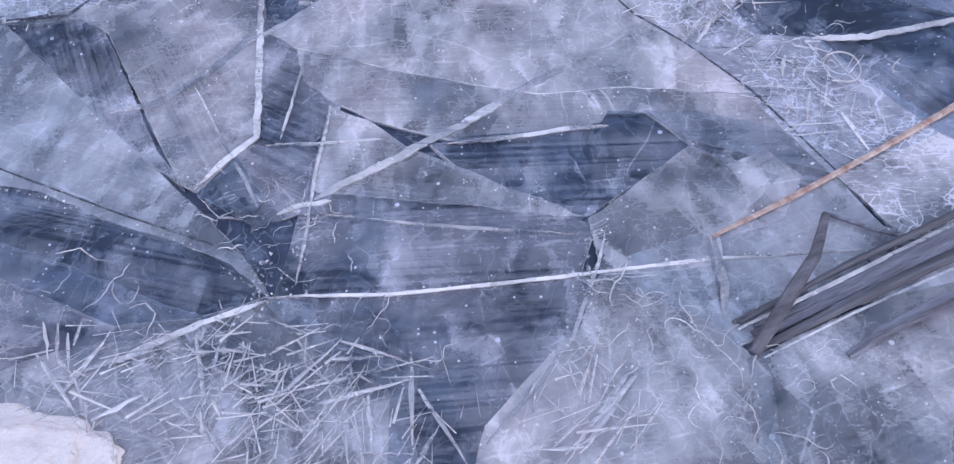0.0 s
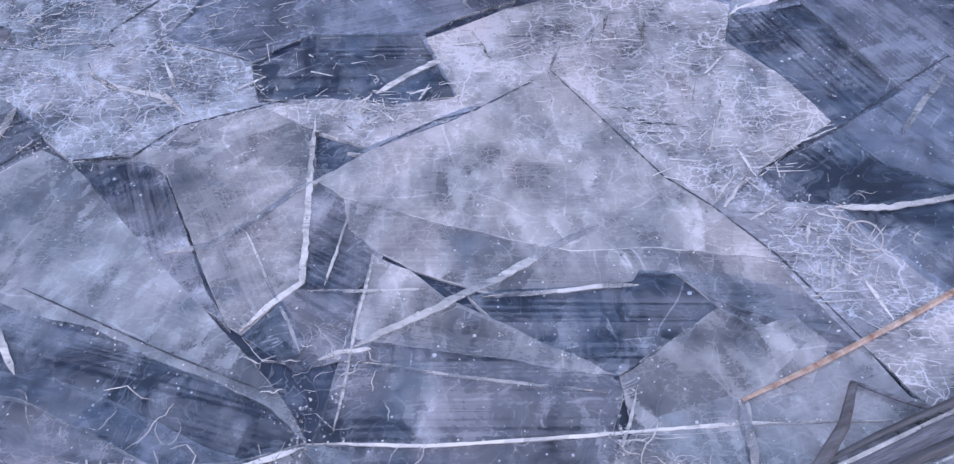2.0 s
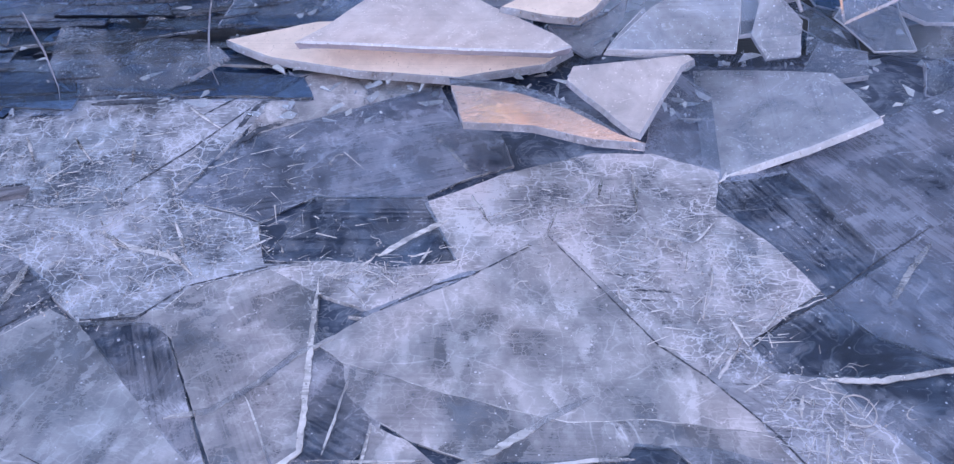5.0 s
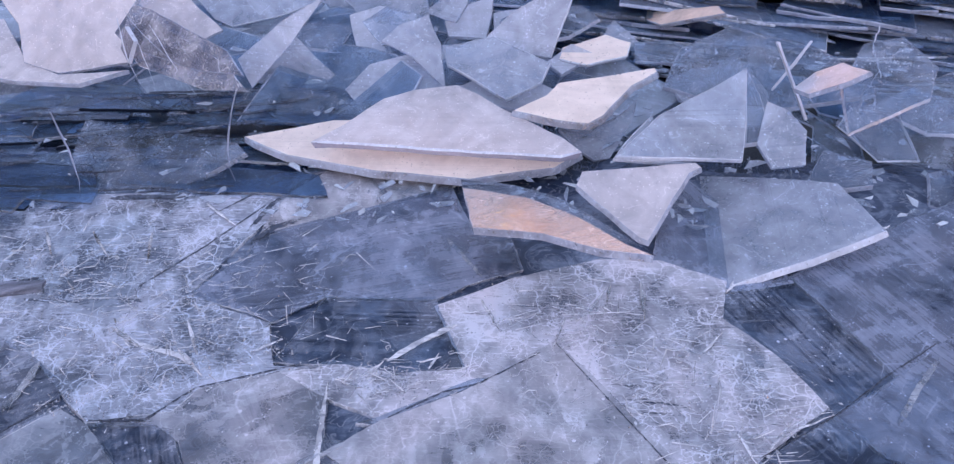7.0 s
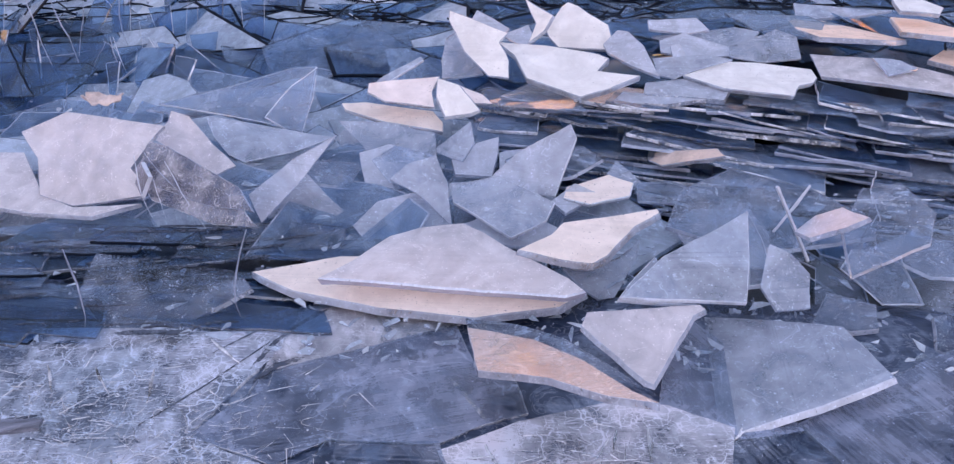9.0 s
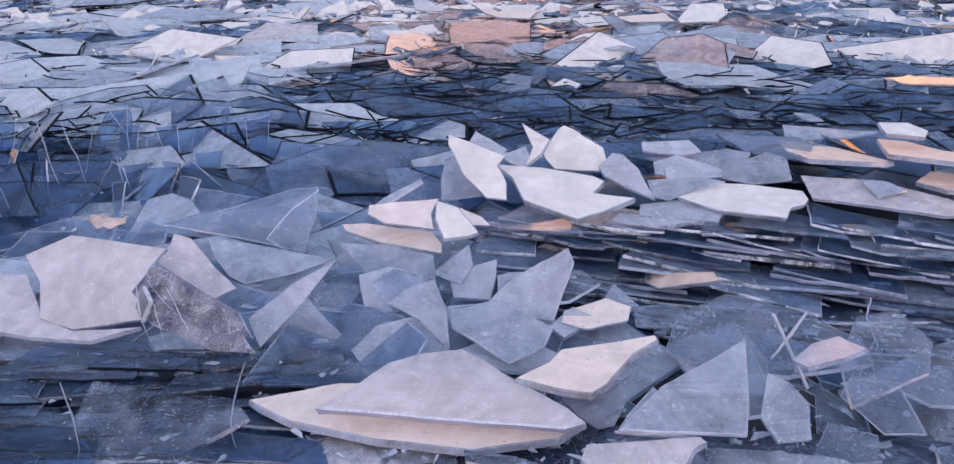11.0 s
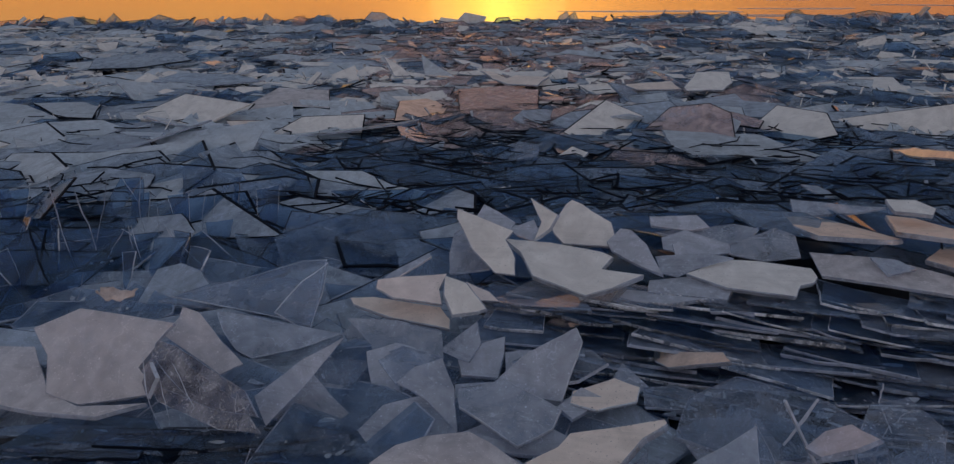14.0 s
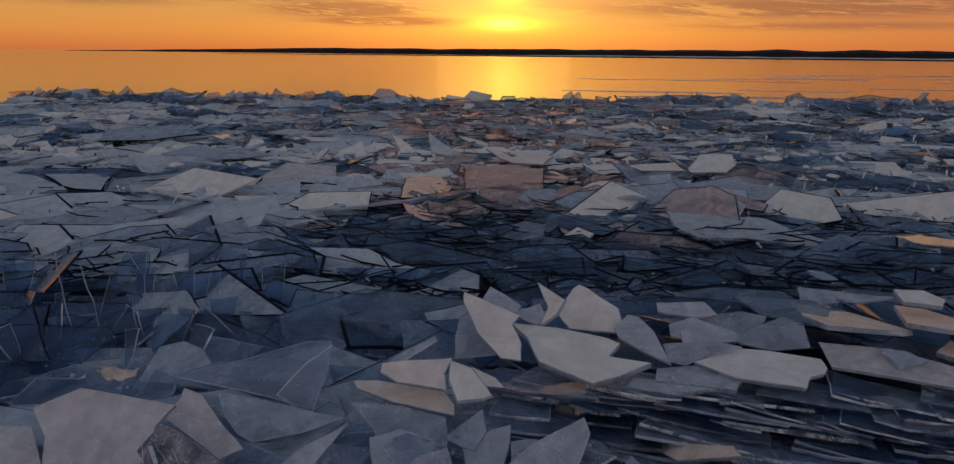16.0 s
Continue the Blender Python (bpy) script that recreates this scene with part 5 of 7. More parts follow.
shard("grey pale shard between the standing slabs", (-0.161, 4.244, 0.371), 34, 185, 0.014, "milky", "pale",
      [(0.043, 0.029), (-0.031, 0.057), (-0.077, 0.015), (-0.03, -0.084), (0.095, -0.017)])
shard("broad white slab standing on the heap", (0.105, 4.086, 0.466), 42, 190, 0.022, "white", "pale",
      [(0.068, 0.121), (-0.153, 0.117), (-0.174, 0.047), (-0.149, -0.02), (0.004, -0.116), (0.058, -0.137), (0.085, -0.11), (0.141, 0.029), (0.12, 0.069)])
shard("narrow white fang of ice on the heap", (-0.078, 3.929, 0.523), 55, 215, 0.016, "white", "pale",
      [(-0.055, 0.034), (-0.071, -0.043), (0.115, -0.1), (0.005, 0.008), (0.006, 0.101)])
shard("pale slab leaning on the heap", (0.331, 3.877, 0.417), 38, 200, 0.018, "milky", "pale",
      [(-0.07, -0.028), (0.022, -0.099), (0.072, -0.1), (0.118, -0.015), (0.083, 0.03), (-0.045, 0.086), (-0.179, 0.126)])
shard("wide pale slab behind the heap's crest", (0.603, 4.241, 0.434), 30, 185, 0.014, "milky", "pale",
      [(-0.053, 0.05), (-0.148, 0.02), (-0.086, -0.061), (0.148, -0.037), (0.139, 0.027)])
shard("blue-white slab across the heap's crest", (0.775, 4.238, 0.382), 24, 185, 0.014, "haze", "pale",
      [(0.144, 0.061), (-0.046, 0.077), (-0.18, 0.023), (-0.221, -0.055), (-0.1, -0.085), (0.111, -0.025), (0.292, 0.005)])
shard("pale wedge on the heap", (0.656, 4.069, 0.376), 28, 180, 0.014, "milky", "pale",
      [(-0.001, 0.071), (-0.186, 0.051), (-0.16, -0.01), (0.039, -0.102), (0.155, -0.045), (0.153, 0.034)])
shard("hazy blue wedge low on the heap", (0.595, 3.839, 0.354), 30, 175, 0.014, "haze", "pale",
      [(0.061, 0.075), (-0.03, 0.029), (-0.215, -0.035), (-0.103, -0.067), (0.147, -0.051), (0.14, 0.049)])
shard("hazy blue slab behind the long white one", (0.976, 4.015, 0.392), 26, 190, 0.016, "haze", "pale",
      [(0.01, 0.098), (-0.156, 0.057), (-0.134, -0.092), (-0.042, -0.136), (0.162, 0.001), (0.16, 0.072)])
shard("small upright chip on the heap", (0.566, 3.948, 0.393), 40, 170, 0.01, "milky", "pale",
      [(-0.039, 0.032), (-0.019, -0.04), (0.03, -0.028), (0.028, 0.036)])
shard("long white slab lying on the stack", (0.944, 3.773, 0.327), 9, 180, 0.024, "white", "pale",
      [(-0.117, 0.077), (-0.184, 0.046), (-0.211, -0.005), (-0.206, -0.087), (0.024, -0.15), (0.189, -0.157), (0.37, -0.012), (0.209, 0.112), (-0.074, 0.175)])
shard("pale slab lying on the stack", (0.579, 3.696, 0.295), 8, 180, 0.02, "milky", "rime",
      [(-0.19, 0.004), (-0.021, -0.106), (0.17, -0.057), (0.186, 0.053), (-0.146, 0.105)])
shard("short pale slab low on the stack", (0.419, 3.618, 0.277), 8, 185, 0.016, "milky", "rime",
      [(-0.075, 0.052), (-0.231, -0.009), (0.027, -0.043), (0.12, -0.05), (0.158, 0.05)])
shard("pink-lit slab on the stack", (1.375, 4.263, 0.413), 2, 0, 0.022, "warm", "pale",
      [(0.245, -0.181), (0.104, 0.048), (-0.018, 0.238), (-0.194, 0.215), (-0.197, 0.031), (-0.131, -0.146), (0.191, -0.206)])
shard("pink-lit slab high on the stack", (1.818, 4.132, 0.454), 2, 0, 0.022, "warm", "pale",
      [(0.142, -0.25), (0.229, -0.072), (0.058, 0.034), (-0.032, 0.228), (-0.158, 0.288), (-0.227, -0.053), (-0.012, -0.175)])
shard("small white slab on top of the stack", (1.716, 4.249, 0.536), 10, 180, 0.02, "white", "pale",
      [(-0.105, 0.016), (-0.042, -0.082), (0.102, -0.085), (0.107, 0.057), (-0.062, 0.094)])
shard("slab coloured sunset-pink at the end of the stack", (1.881, 4.011, 0.354), 2, 0, 0.022, "warm", "pale",
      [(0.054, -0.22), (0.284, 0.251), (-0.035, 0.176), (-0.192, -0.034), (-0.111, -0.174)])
shard("long dull pink slab in the stack", (1.538, 3.841, 0.319), 8, 175, 0.018, "blush", "pale",
      [(0.106, 0.077), (-0.157, 0.184), (-0.405, 0.173), (-0.244, 0.015), (0.018, -0.189), (0.326, -0.249), (0.356, -0.01)])
shard("small blue slab lying on the dull pink one", (1.515, 3.890, 0.355), 10, 170, 0.014, "haze", "pale",
      [(-0.089, 0.043), (-0.047, -0.048), (0.067, -0.081), (0.07, 0.086)])
shard("hazy blue slab behind the pink-lit ones", (1.464, 4.610, 0.426), 14, 185, 0.014, "haze", "pale",
      [(-0.099, 0.046), (-0.272, -0.027), (-0.055, -0.045), (0.208, -0.082), (0.217, 0.108)])
shard("pale upright slab before the heap", (-0.651, 3.574, 0.310), 34, 180, 0.016, "rose", "pale",
      [(-0.132, 0.006), (-0.157, -0.078), (0.06, -0.056), (0.153, -0.037), (0.154, 0.013), (0.072, 0.063), (-0.15, 0.09)])
shard("white pointed shard before the heap", (-0.413, 3.475, 0.303), 36, 190, 0.014, "white", "pale",
      [(-0.083, 0.063), (-0.119, 0.041), (-0.005, -0.079), (0.101, -0.108), (0.083, -0.007), (0.023, 0.09)])
shard("small pale shard beside the pointed one", (-0.337, 3.583, 0.283), 30, 190, 0.014, "rose", "pale",
      [(-0.088, 0.033), (-0.034, -0.017), (0.088, -0.061), (0.035, 0.046)])
shard("flat pale slab before the heap", (-0.697, 3.566, 0.202), 10, 185, 0.018, "cream", "pale",
      [(-0.237, 0.048), (-0.173, -0.047), (0.151, -0.099), (0.26, -0.077), (0.228, -0.021), (0.02, 0.07), (-0.249, 0.125)])
shard("long narrow clear sliver", (-0.702, 3.694, 0.344), 25, 200, 0.012, "haze", "white",
      [(0.045, 0.109), (-0.016, 0.017), (-0.092, -0.113), (-0.069, -0.135), (0.048, 0.017), (0.085, 0.105)])


# ---- fractures, frost and the orange gleam in the shore ice ----
CRUMBLED = []


def ribbon(label, points, wide, depth=0.003, mat=CRACK, lean=0.0, name="fracture"):
    """A white fracture: a thin uneven wall of frost through the ice."""
    bm = bmesh.new()
    path = []
    if mat is DARK_CRACK and wide < 0.008:
        wide *= 0.75
    elif mat is CRACK:
        CRUMBLED.append(points)
    for (x, y), (u, v) in zip(points, points[1:]):
        n = max(2, round(math.hypot(u - x, v - y) / 0.012))
        path += [(x + (u - x) * k / n, y + (v - y) * k / n) for k in range(n)]
    path.append(points[-1])
    rows = []
    for k, (x, y) in enumerate(path):
        a, b = path[max(0, k - 1)], path[min(len(path) - 1, k + 1)]
        tx, ty = b[0] - a[0], b[1] - a[1]
        s = math.hypot(tx, ty)
        nx, ny = -ty / s, tx / s
        taper = 0.06 + 0.94 * min(1.0, 8.0 * min(k, len(path) - 1 - k) / len(path))
        taper *= 0.9 + 0.25 * noise.noise((x * 9, y * 9, 2))
        half = wide * 0.48 * taper * (1 + 0.16 * RNG.uniform(-1, 1))
        x, y = x + nx * RNG.gauss(0, wide * 0.06), y + ny * RNG.gauss(0, wide * 0.06)
        rows.append([bm.verts.new(p) for p in ((x - nx * half, y - ny * half, 0.0015), (x + nx * half, y + ny * half, 0.0025),
                                               (x + nx * (half + lean), y + ny * (half + lean), 0.0025 - depth), (x - nx * (half - lean), y - ny * (half - lean), 0.0015 - depth))])
    for a, b in zip(rows, rows[1:]):
        for i in range(4):
            bm.faces.new((a[i], a[(i + 1) % 4], b[(i + 1) % 4], b[i]))
    bm.faces.new(rows[0][::-1])
    bm.faces.new(rows[-1])
    bmesh.ops.recalc_face_normals(bm, faces=bm.faces[:])
    return tagged(mesh_object(name, bm, mat), label, "ice fracture", "fractures in the shore ice", "thing")


def needle(bm, x, y, z, length, az, pitch, wide):
    """One splinter: a tapered three-sided blade."""
    m = Matrix.Translation((x, y, z)) @ Matrix.Rotation(az, 4, "Z") @ Matrix.Rotation(-pitch, 4, "Y")
    base = [bm.verts.new(m @ Vector(p)) for p in ((-length / 2, -wide / 2, 0), (-length / 2, wide / 2, 0), (-length / 2, 0, wide * 0.5))]
    tip = [bm.verts.new(m @ Vector(p)) for p in ((length / 2, -wide * 0.2, 0), (length / 2, wide * 0.2, 0), (length / 2, 0, wide * 0.15))]
    bm.faces.new(base[::-1])
    bm.faces.new(tip)
    for i in range(3):
        bm.faces.new((base[i], base[(i + 1) % 3], tip[(i + 1) % 3], tip[i]))


def frost_needles(label, spots, seed):
    bm = bmesh.new()
    rng = random.Random(seed)
    for x, y, rx, ry, count, size, fav in spots:
        for _ in range(round(count * 1.6)):
            a = rng.gauss(fav, 0.75)
            needle(bm, rng.gauss(x, rx), rng.gauss(y, ry), rng.uniform(0.0, 0.014), size * rng.uniform(0.25, 1.3), a, rng.gauss(0, 0.14), rng.choice((0.0010, 0.0016, 0.0024, 0.0045)) * rng.uniform(0.7, 1.3))
    return tagged(mesh_object("frost_needles", bm, FROST), label, "frost", kind="stuff")


def frost_curls(label, spots, seed):
    """Curled white frost threads lying on the ice."""
    bm = bmesh.new()
    rng = random.Random(seed)
    for x, y, rx, ry, count, size in spots:
        for _ in range(count):
            px, py, a, turn = rng.gauss(x, rx), rng.gauss(y, ry), rng.uniform(0, 6.3), rng.gauss(0, 0.5)
            wide, last, n = rng.uniform(0.0005, 0.0014), None, rng.randint(7, 20)
            z = rng.uniform(0.002, 0.006)
            for k in range(n):
                half = wide * (1 - abs(2 * k / (n - 1) - 1) ** 3 * 0.7)
                nx, ny = -math.sin(a) * half, math.cos(a) * half
                row = [bm.verts.new(p) for p in ((px - nx, py - ny, z), (px + nx, py + ny, z), (px, py, z + wide))]
                if last:
                    for i in range(3):
                        bm.faces.new((last[i], last[(i + 1) % 3], row[(i + 1) % 3], row[i]))
                last = row
                px, py = px + math.cos(a) * size / n, py + math.sin(a) * size / n
                a += rng.gauss(turn * 0.25, 0.45)
    return tagged(mesh_object("frost_curls", bm, FROST), label, "frost", kind="stuff")


def frost_flakes(label, spots, seed):
    """Crumbled white frost: many tiny broken flakes lying on the ice."""
    bm = bmesh.new()
    rng = random.Random(seed)
    for x, y, rx, ry, count, size in spots:
        for _ in range(round(count * 0.6)):
            m = lie(rng.gauss(x, rx), rng.gauss(y, ry), rng.uniform(0.002, 0.007), abs(rng.gauss(0, 22)), rng.uniform(0, 360))
            s, a = size * rng.uniform(0.2, 0.95), rng.uniform(0.8, 2.0)
            top = [bm.verts.new(m @ Vector(p)) for p in ((-s * a, rng.uniform(-s, s), 0), (rng.uniform(-s, s), -s, 0), (s * a, rng.uniform(-s, s), 0), (rng.uniform(-s, s), s, 0.001))]
            tip = bm.verts.new(m @ Vector((0, 0, -0.004)))
            bm.faces.new(top)
            for i in range(4):
                bm.faces.new((top[(i + 1) % 4], top[i], tip))
    return tagged(mesh_object("frost_flakes", bm, FAINT), label, "frost", kind="stuff")


def fracture_crumbs(label, seed):
    """Tiny chips of frost that crumbled along the white fractures and the plates' edges."""
    bm, rng = bmesh.new(), random.Random(seed)
    edges = CRUMBLED + [[(-0.93, 0.86), (-0.80, 0.83), (-0.62, 0.76), (-0.50, 0.71), (-0.41, 0.64)], [(0.16, 0.74), (0.13, 0.66), (0.10, 0.57)], [(-0.33, 0.79), (-0.36, 0.64)], [(-0.28, 0.93), (-0.20, 0.88), (0.06, 0.79)],
                        [(0.42, 1.20), (0.50, 1.07), (0.58, 0.95)], [(-0.90, 1.30), (-0.62, 1.45)], [(-0.43, 1.40), (-0.28, 1.34), (-0.16, 1.43)], [(-0.14, 1.70), (-0.09, 1.50)]]
    for path in edges:
        for (x, y), (u, v) in zip(path, path[1:]):
            far = math.hypot(u - x, v - y)
            for _ in range(int(far * 210)):
                f = rng.random()
                if noise.noise((x * 9 + f * far * 14, y * 9, 3)) < -0.05:
                    continue
                m = lie(x + (u - x) * f + rng.gauss(0, 0.0035), y + (v - y) * f + rng.gauss(0, 0.0035), rng.uniform(0.001, 0.004), rng.uniform(0, 40), rng.uniform(0, 360))
                shape = [(rng.uniform(0.5, 1.3) * math.cos(a + rng.uniform(-0.4, 0.4)), rng.uniform(0.4, 1.2) * math.sin(a)) for a in (0.3, 1.7, 2.9, 4.4)]
                size = 0.0006 + 0.0028 * rng.random() ** 2
                top = [bm.verts.new(m @ Vector((p * size, q * size, 0.0))) for p, q in shape]
                tip = bm.verts.new(m @ Vector((0, 0, -size)))
                bm.faces.new(top)
                for i in range(4):
                    bm.faces.new((top[(i + 1) % 4], top[i], tip))
    return tagged(mesh_object("frost_crumbs", bm, CRACK), label, "frost", kind="stuff")


def splinter(label, start, end, wide, group="frost splinters on the shore ice", mat=None):
    """One flat translucent blade of frost with a thicker spine, from start to end."""
    a, b, mat = Vector(start), Vector(end), mat or SPLINT
    along = (b - a).normalized()
    across = along.cross(Vector((0, 0, 1))).normalized()
    if across.length < 0.1:
        across = Vector((1, 0, 0))
    up = across.cross(along)
    bm, rows = bmesh.new(), []
    thin = group == "upright splinters"
    bend, wide = (RNG.gauss(0, 0.06) * (b - a).length, wide * 0.75) if thin else (0.0, wide)
    for k in range(6):
        f = k / 5
        half = wide * 0.5 * (0.35 + 0.65 * (1 - abs(2 * f - 0.8)) if f < 0.9 else 0.2) * RNG.uniform(0.85, 1.15)
        p = a.lerp(b, f) + across * (RNG.gauss(0, wide * (0.5 if thin else 0.10)) + bend * math.sin(3.1416 * f))
        rows.append([bm.verts.new(q) for q in (p - across * half, p + up * wide * 0.22, p + across * half, p - up * wide * 0.12)])
    for r, q in zip(rows, rows[1:]):
        for i in range(4):
            bm.faces.new((r[i], r[(i + 1) % 4], q[(i + 1) % 4], q[i]))
    bm.faces.new(rows[0][::-1])
    bm.faces.new(rows[-1])
    bmesh.ops.recalc_face_normals(bm, faces=bm.faces[:])
    return tagged(mesh_object("ice_splinter", bm, mat), label, "ice splinter", group, "thing")


def rod(bm, points, radii, sides=10, grain=0.12, seed=0, squash=1.0):
    rng, rows = random.Random(seed), []
    points = [Vector(p) for p in points]
    fine, fr = [], []
    for k in range(len(points) - 1):
        for i in range(6):
            f = i / 6
            fine.append(points[k].lerp(points[k + 1], f))
            fr.append(radii[k] * (1 - f) + radii[k + 1] * f)
    fine.append(points[-1])
    fr.append(radii[-1])
    flute = [1 + rng.uniform(-grain, grain) for _ in range(sides)]
    for k, p in enumerate(fine):
        t = (fine[min(k + 1, len(fine) - 1)] - fine[max(k - 1, 0)]).normalized()
        side = t.cross(Vector((0, 0, 1))).normalized()
        top = side.cross(t)
        rows.append([bm.verts.new(p + (side * math.cos(6.2832 * i / sides) + top * squash * math.sin(6.2832 * i / sides)) * fr[k] * flute[i] * (1 + rng.uniform(-0.05, 0.05))) for i in range(sides)])
    for a, b in zip(rows, rows[1:]):
        for i in range(sides):
            bm.faces.new((a[i], a[(i + 1) % sides], b[(i + 1) % sides], b[i]))
    bm.faces.new(rows[0][::-1])
    bm.faces.new(rows[-1])
    bmesh.ops.recalc_face_normals(bm, faces=bm.faces[:])


ribbon("white kinked fracture ribbon in the shore ice", [(-0.498, 1.413), (-0.487, 1.302), (-0.446, 0.949), (-0.493, 0.9), (-0.54, 0.836)], 0.0145)
ribbon("long thin white fracture across the shore ice", [(-0.387, 0.623), (-0.325, 0.625), (-0.19, 0.624), (-0.019, 0.639), (0.115, 0.653), (0.326, 0.676), (0.554, 0.685)], 0.0059)
ribbon("broad white fracture band in the shore ice", [(-0.382, 0.618), (-0.481, 0.58), (-0.567, 0.538), (-0.609, 0.514)], 0.0130)
ribbon("white diagonal fracture in the shore ice", [(-0.329, 0.806), (-0.286, 0.837), (-0.225, 0.873), (-0.153, 0.913)], 0.0148)
ribbon("faint diagonal fracture in the shore ice", [(-0.205, 0.89), (-0.079, 0.962), (0.02, 1.037), (0.111, 1.093)], 0.0155, mat=FAINT)
ribbon("white fracture spur in the shore ice", [(-0.388, 0.781), (-0.354, 0.797), (-0.298, 0.805)], 0.0084)
ribbon("faint curved fracture in the shore ice", [(-0.73, 1.017), (-0.643, 1.035), (-0.564, 1.107), (-0.506, 1.181), (-0.428, 1.231)], 0.0148, mat=FAINT)
ribbon("pale fracture line in the shore ice", [(-0.111, 0.918), (0.038, 0.935), (0.103, 0.946), (0.178, 0.951)], 0.0097, mat=FAINT)
ribbon("crumbled white fracture in the shore ice", [(0.156, 0.741), (0.14, 0.675), (0.111, 0.6), (0.089, 0.539), (0.051, 0.5), (0.013, 0.445), (-0.04, 0.383)], 0.0074, mat=FAINT)
ribbon("white crumbled seam in the shore ice", [(-0.318, 1.01), (-0.331, 0.87), (-0.335, 0.722), (-0.341, 0.643)], 0.0063)
ribbon("pale seam in the shore ice", [(-0.321, 0.779), (-0.137, 0.752), (-0.018, 0.739), (0.105, 0.727)], 0.0050, mat=FAINT)
ribbon("faint seam in the shore ice", [(-0.434, 0.928), (-0.337, 0.929), (-0.208, 0.936)], 0.0055, mat=FAINT)
ribbon("thin seam in the shore ice", [(-0.381, 1.131), (-0.392, 1.025), (-0.403, 0.94)], 0.0058, mat=FAINT)
ribbon("pale fracture behind the straw in the shore ice", [(-0.582, 1.078), (-0.5, 0.93), (-0.457, 0.862), (-0.42, 0.791)], 0.0067, mat=FAINT)
ribbon("pale straw-like fracture standing in the ice", [(0.332, 0.717), (0.324, 0.648), (0.322, 0.572)], 0.0138, mat=FAINT)
ribbon("bright rim fracture in the shore ice", [(0.462, 1.775), (0.497, 1.821), (0.613, 1.869), (0.791, 1.974), (0.97, 2.091)], 0.0207)
ribbon("white fracture along a dark plate in the shore ice", [(0.57, 1.145), (0.674, 1.144), (0.783, 1.168), (0.873, 1.189)], 0.0136)
ribbon("pale fracture band in the shore ice", [(0.915, 1.561), (0.83, 1.457), (0.753, 1.35)], 0.0153, mat=FAINT)
ribbon("white fracture at the water-dark plate in the shore ice", [(-0.373, 1.485), (-0.301, 1.556), (-0.218, 1.621)], 0.0146)
ribbon("white fracture in the snow-dusted ice", [(-1.075, 1.564), (-0.988, 1.512), (-0.873, 1.48), (-0.817, 1.442)], 0.0156)
ribbon("pale band in the dim shore plate", [(-1.201, 1.444), (-1.198, 1.371), (-1.207, 1.283)], 0.0190, mat=FAINT)
ribbon("white band at the edge of a frosted plate", [(-1.049, 0.907), (-0.981, 0.826), (-0.915, 0.742)], 0.0181)
ribbon("pale seam near the hazy slab", [(-0.279, 1.977), (-0.221, 1.89), (-0.168, 1.808)], 0.0132, mat=FAINT)
ribbon("dark fracture along a plate edge in the shore ice", [(0.024, 1.568), (0.135, 1.399), (0.249, 1.227), (0.335, 1.146), (0.439, 1.021), (0.545, 0.841)], 0.0032, mat=DARK_CRACK, name="crack")
ribbon("dark fracture along the snow-dusted ice", [(-1.002, 1.269), (-0.878, 1.278), (-0.798, 1.377), (-0.584, 1.462)], 0.0051, mat=DARK_CRACK, name="crack")
ribbon("dark wedge crack in the shore ice", [(-0.344, 1.313), (-0.23, 1.394), (-0.15, 1.425), (-0.012, 1.532)], 0.0048, mat=DARK_CRACK, name="crack")
ribbon("dark crack through the dim shore plate", [(-1.204, 1.203), (-1.14, 1.274), (-1.102, 1.329)], 0.0046, mat=DARK_CRACK, name="crack")
ribbon("dark crack through the broad frosted plate", [(-0.975, 0.927), (-0.822, 0.861), (-0.654, 0.789), (-0.454, 0.712)], 0.0029, mat=DARK_CRACK, name="crack")
ribbon("dark crack beside the dark blue plate", [(0.442, 1.244), (0.641, 1.38), (0.777, 1.497), (0.932, 1.614)], 0.0037, mat=DARK_CRACK, name="crack")
ribbon("dark crack through the snow-dusted ice", [(-1.072, 1.728), (-0.955, 1.906), (-0.838, 2.121)], 0.0045, mat=DARK_CRACK, name="crack")
ribbon("dark crack near the foot of the pile", [(-0.99, 2.054), (-0.899, 2.17), (-0.751, 2.334)], 0.0058, mat=DARK_CRACK, name="crack")
ribbon("dark jagged opening between plates", [(-0.83, 1.927), (-0.785, 2.008), (-0.715, 2.048)], 0.0235, mat=DARK_CRACK, name="crack")
ribbon("dark open crack running under the boat-shaped slab", [(-0.855, 1.986), (-0.82, 2.127), (-0.763, 2.228), (-0.705, 2.308)], 0.0153, mat=DARK_CRACK, name="crack")
ribbon("dark open crack beside the dusky slab", [(-1.433, 1.676), (-1.382, 1.703), (-1.323, 1.712)], 0.0203, mat=DARK_CRACK, name="crack")
ribbon("thin dark crack beside the dusky slab", [(-1.458, 1.719), (-1.414, 1.731), (-1.357, 1.75)], 0.0112, mat=DARK_CRACK, name="crack")

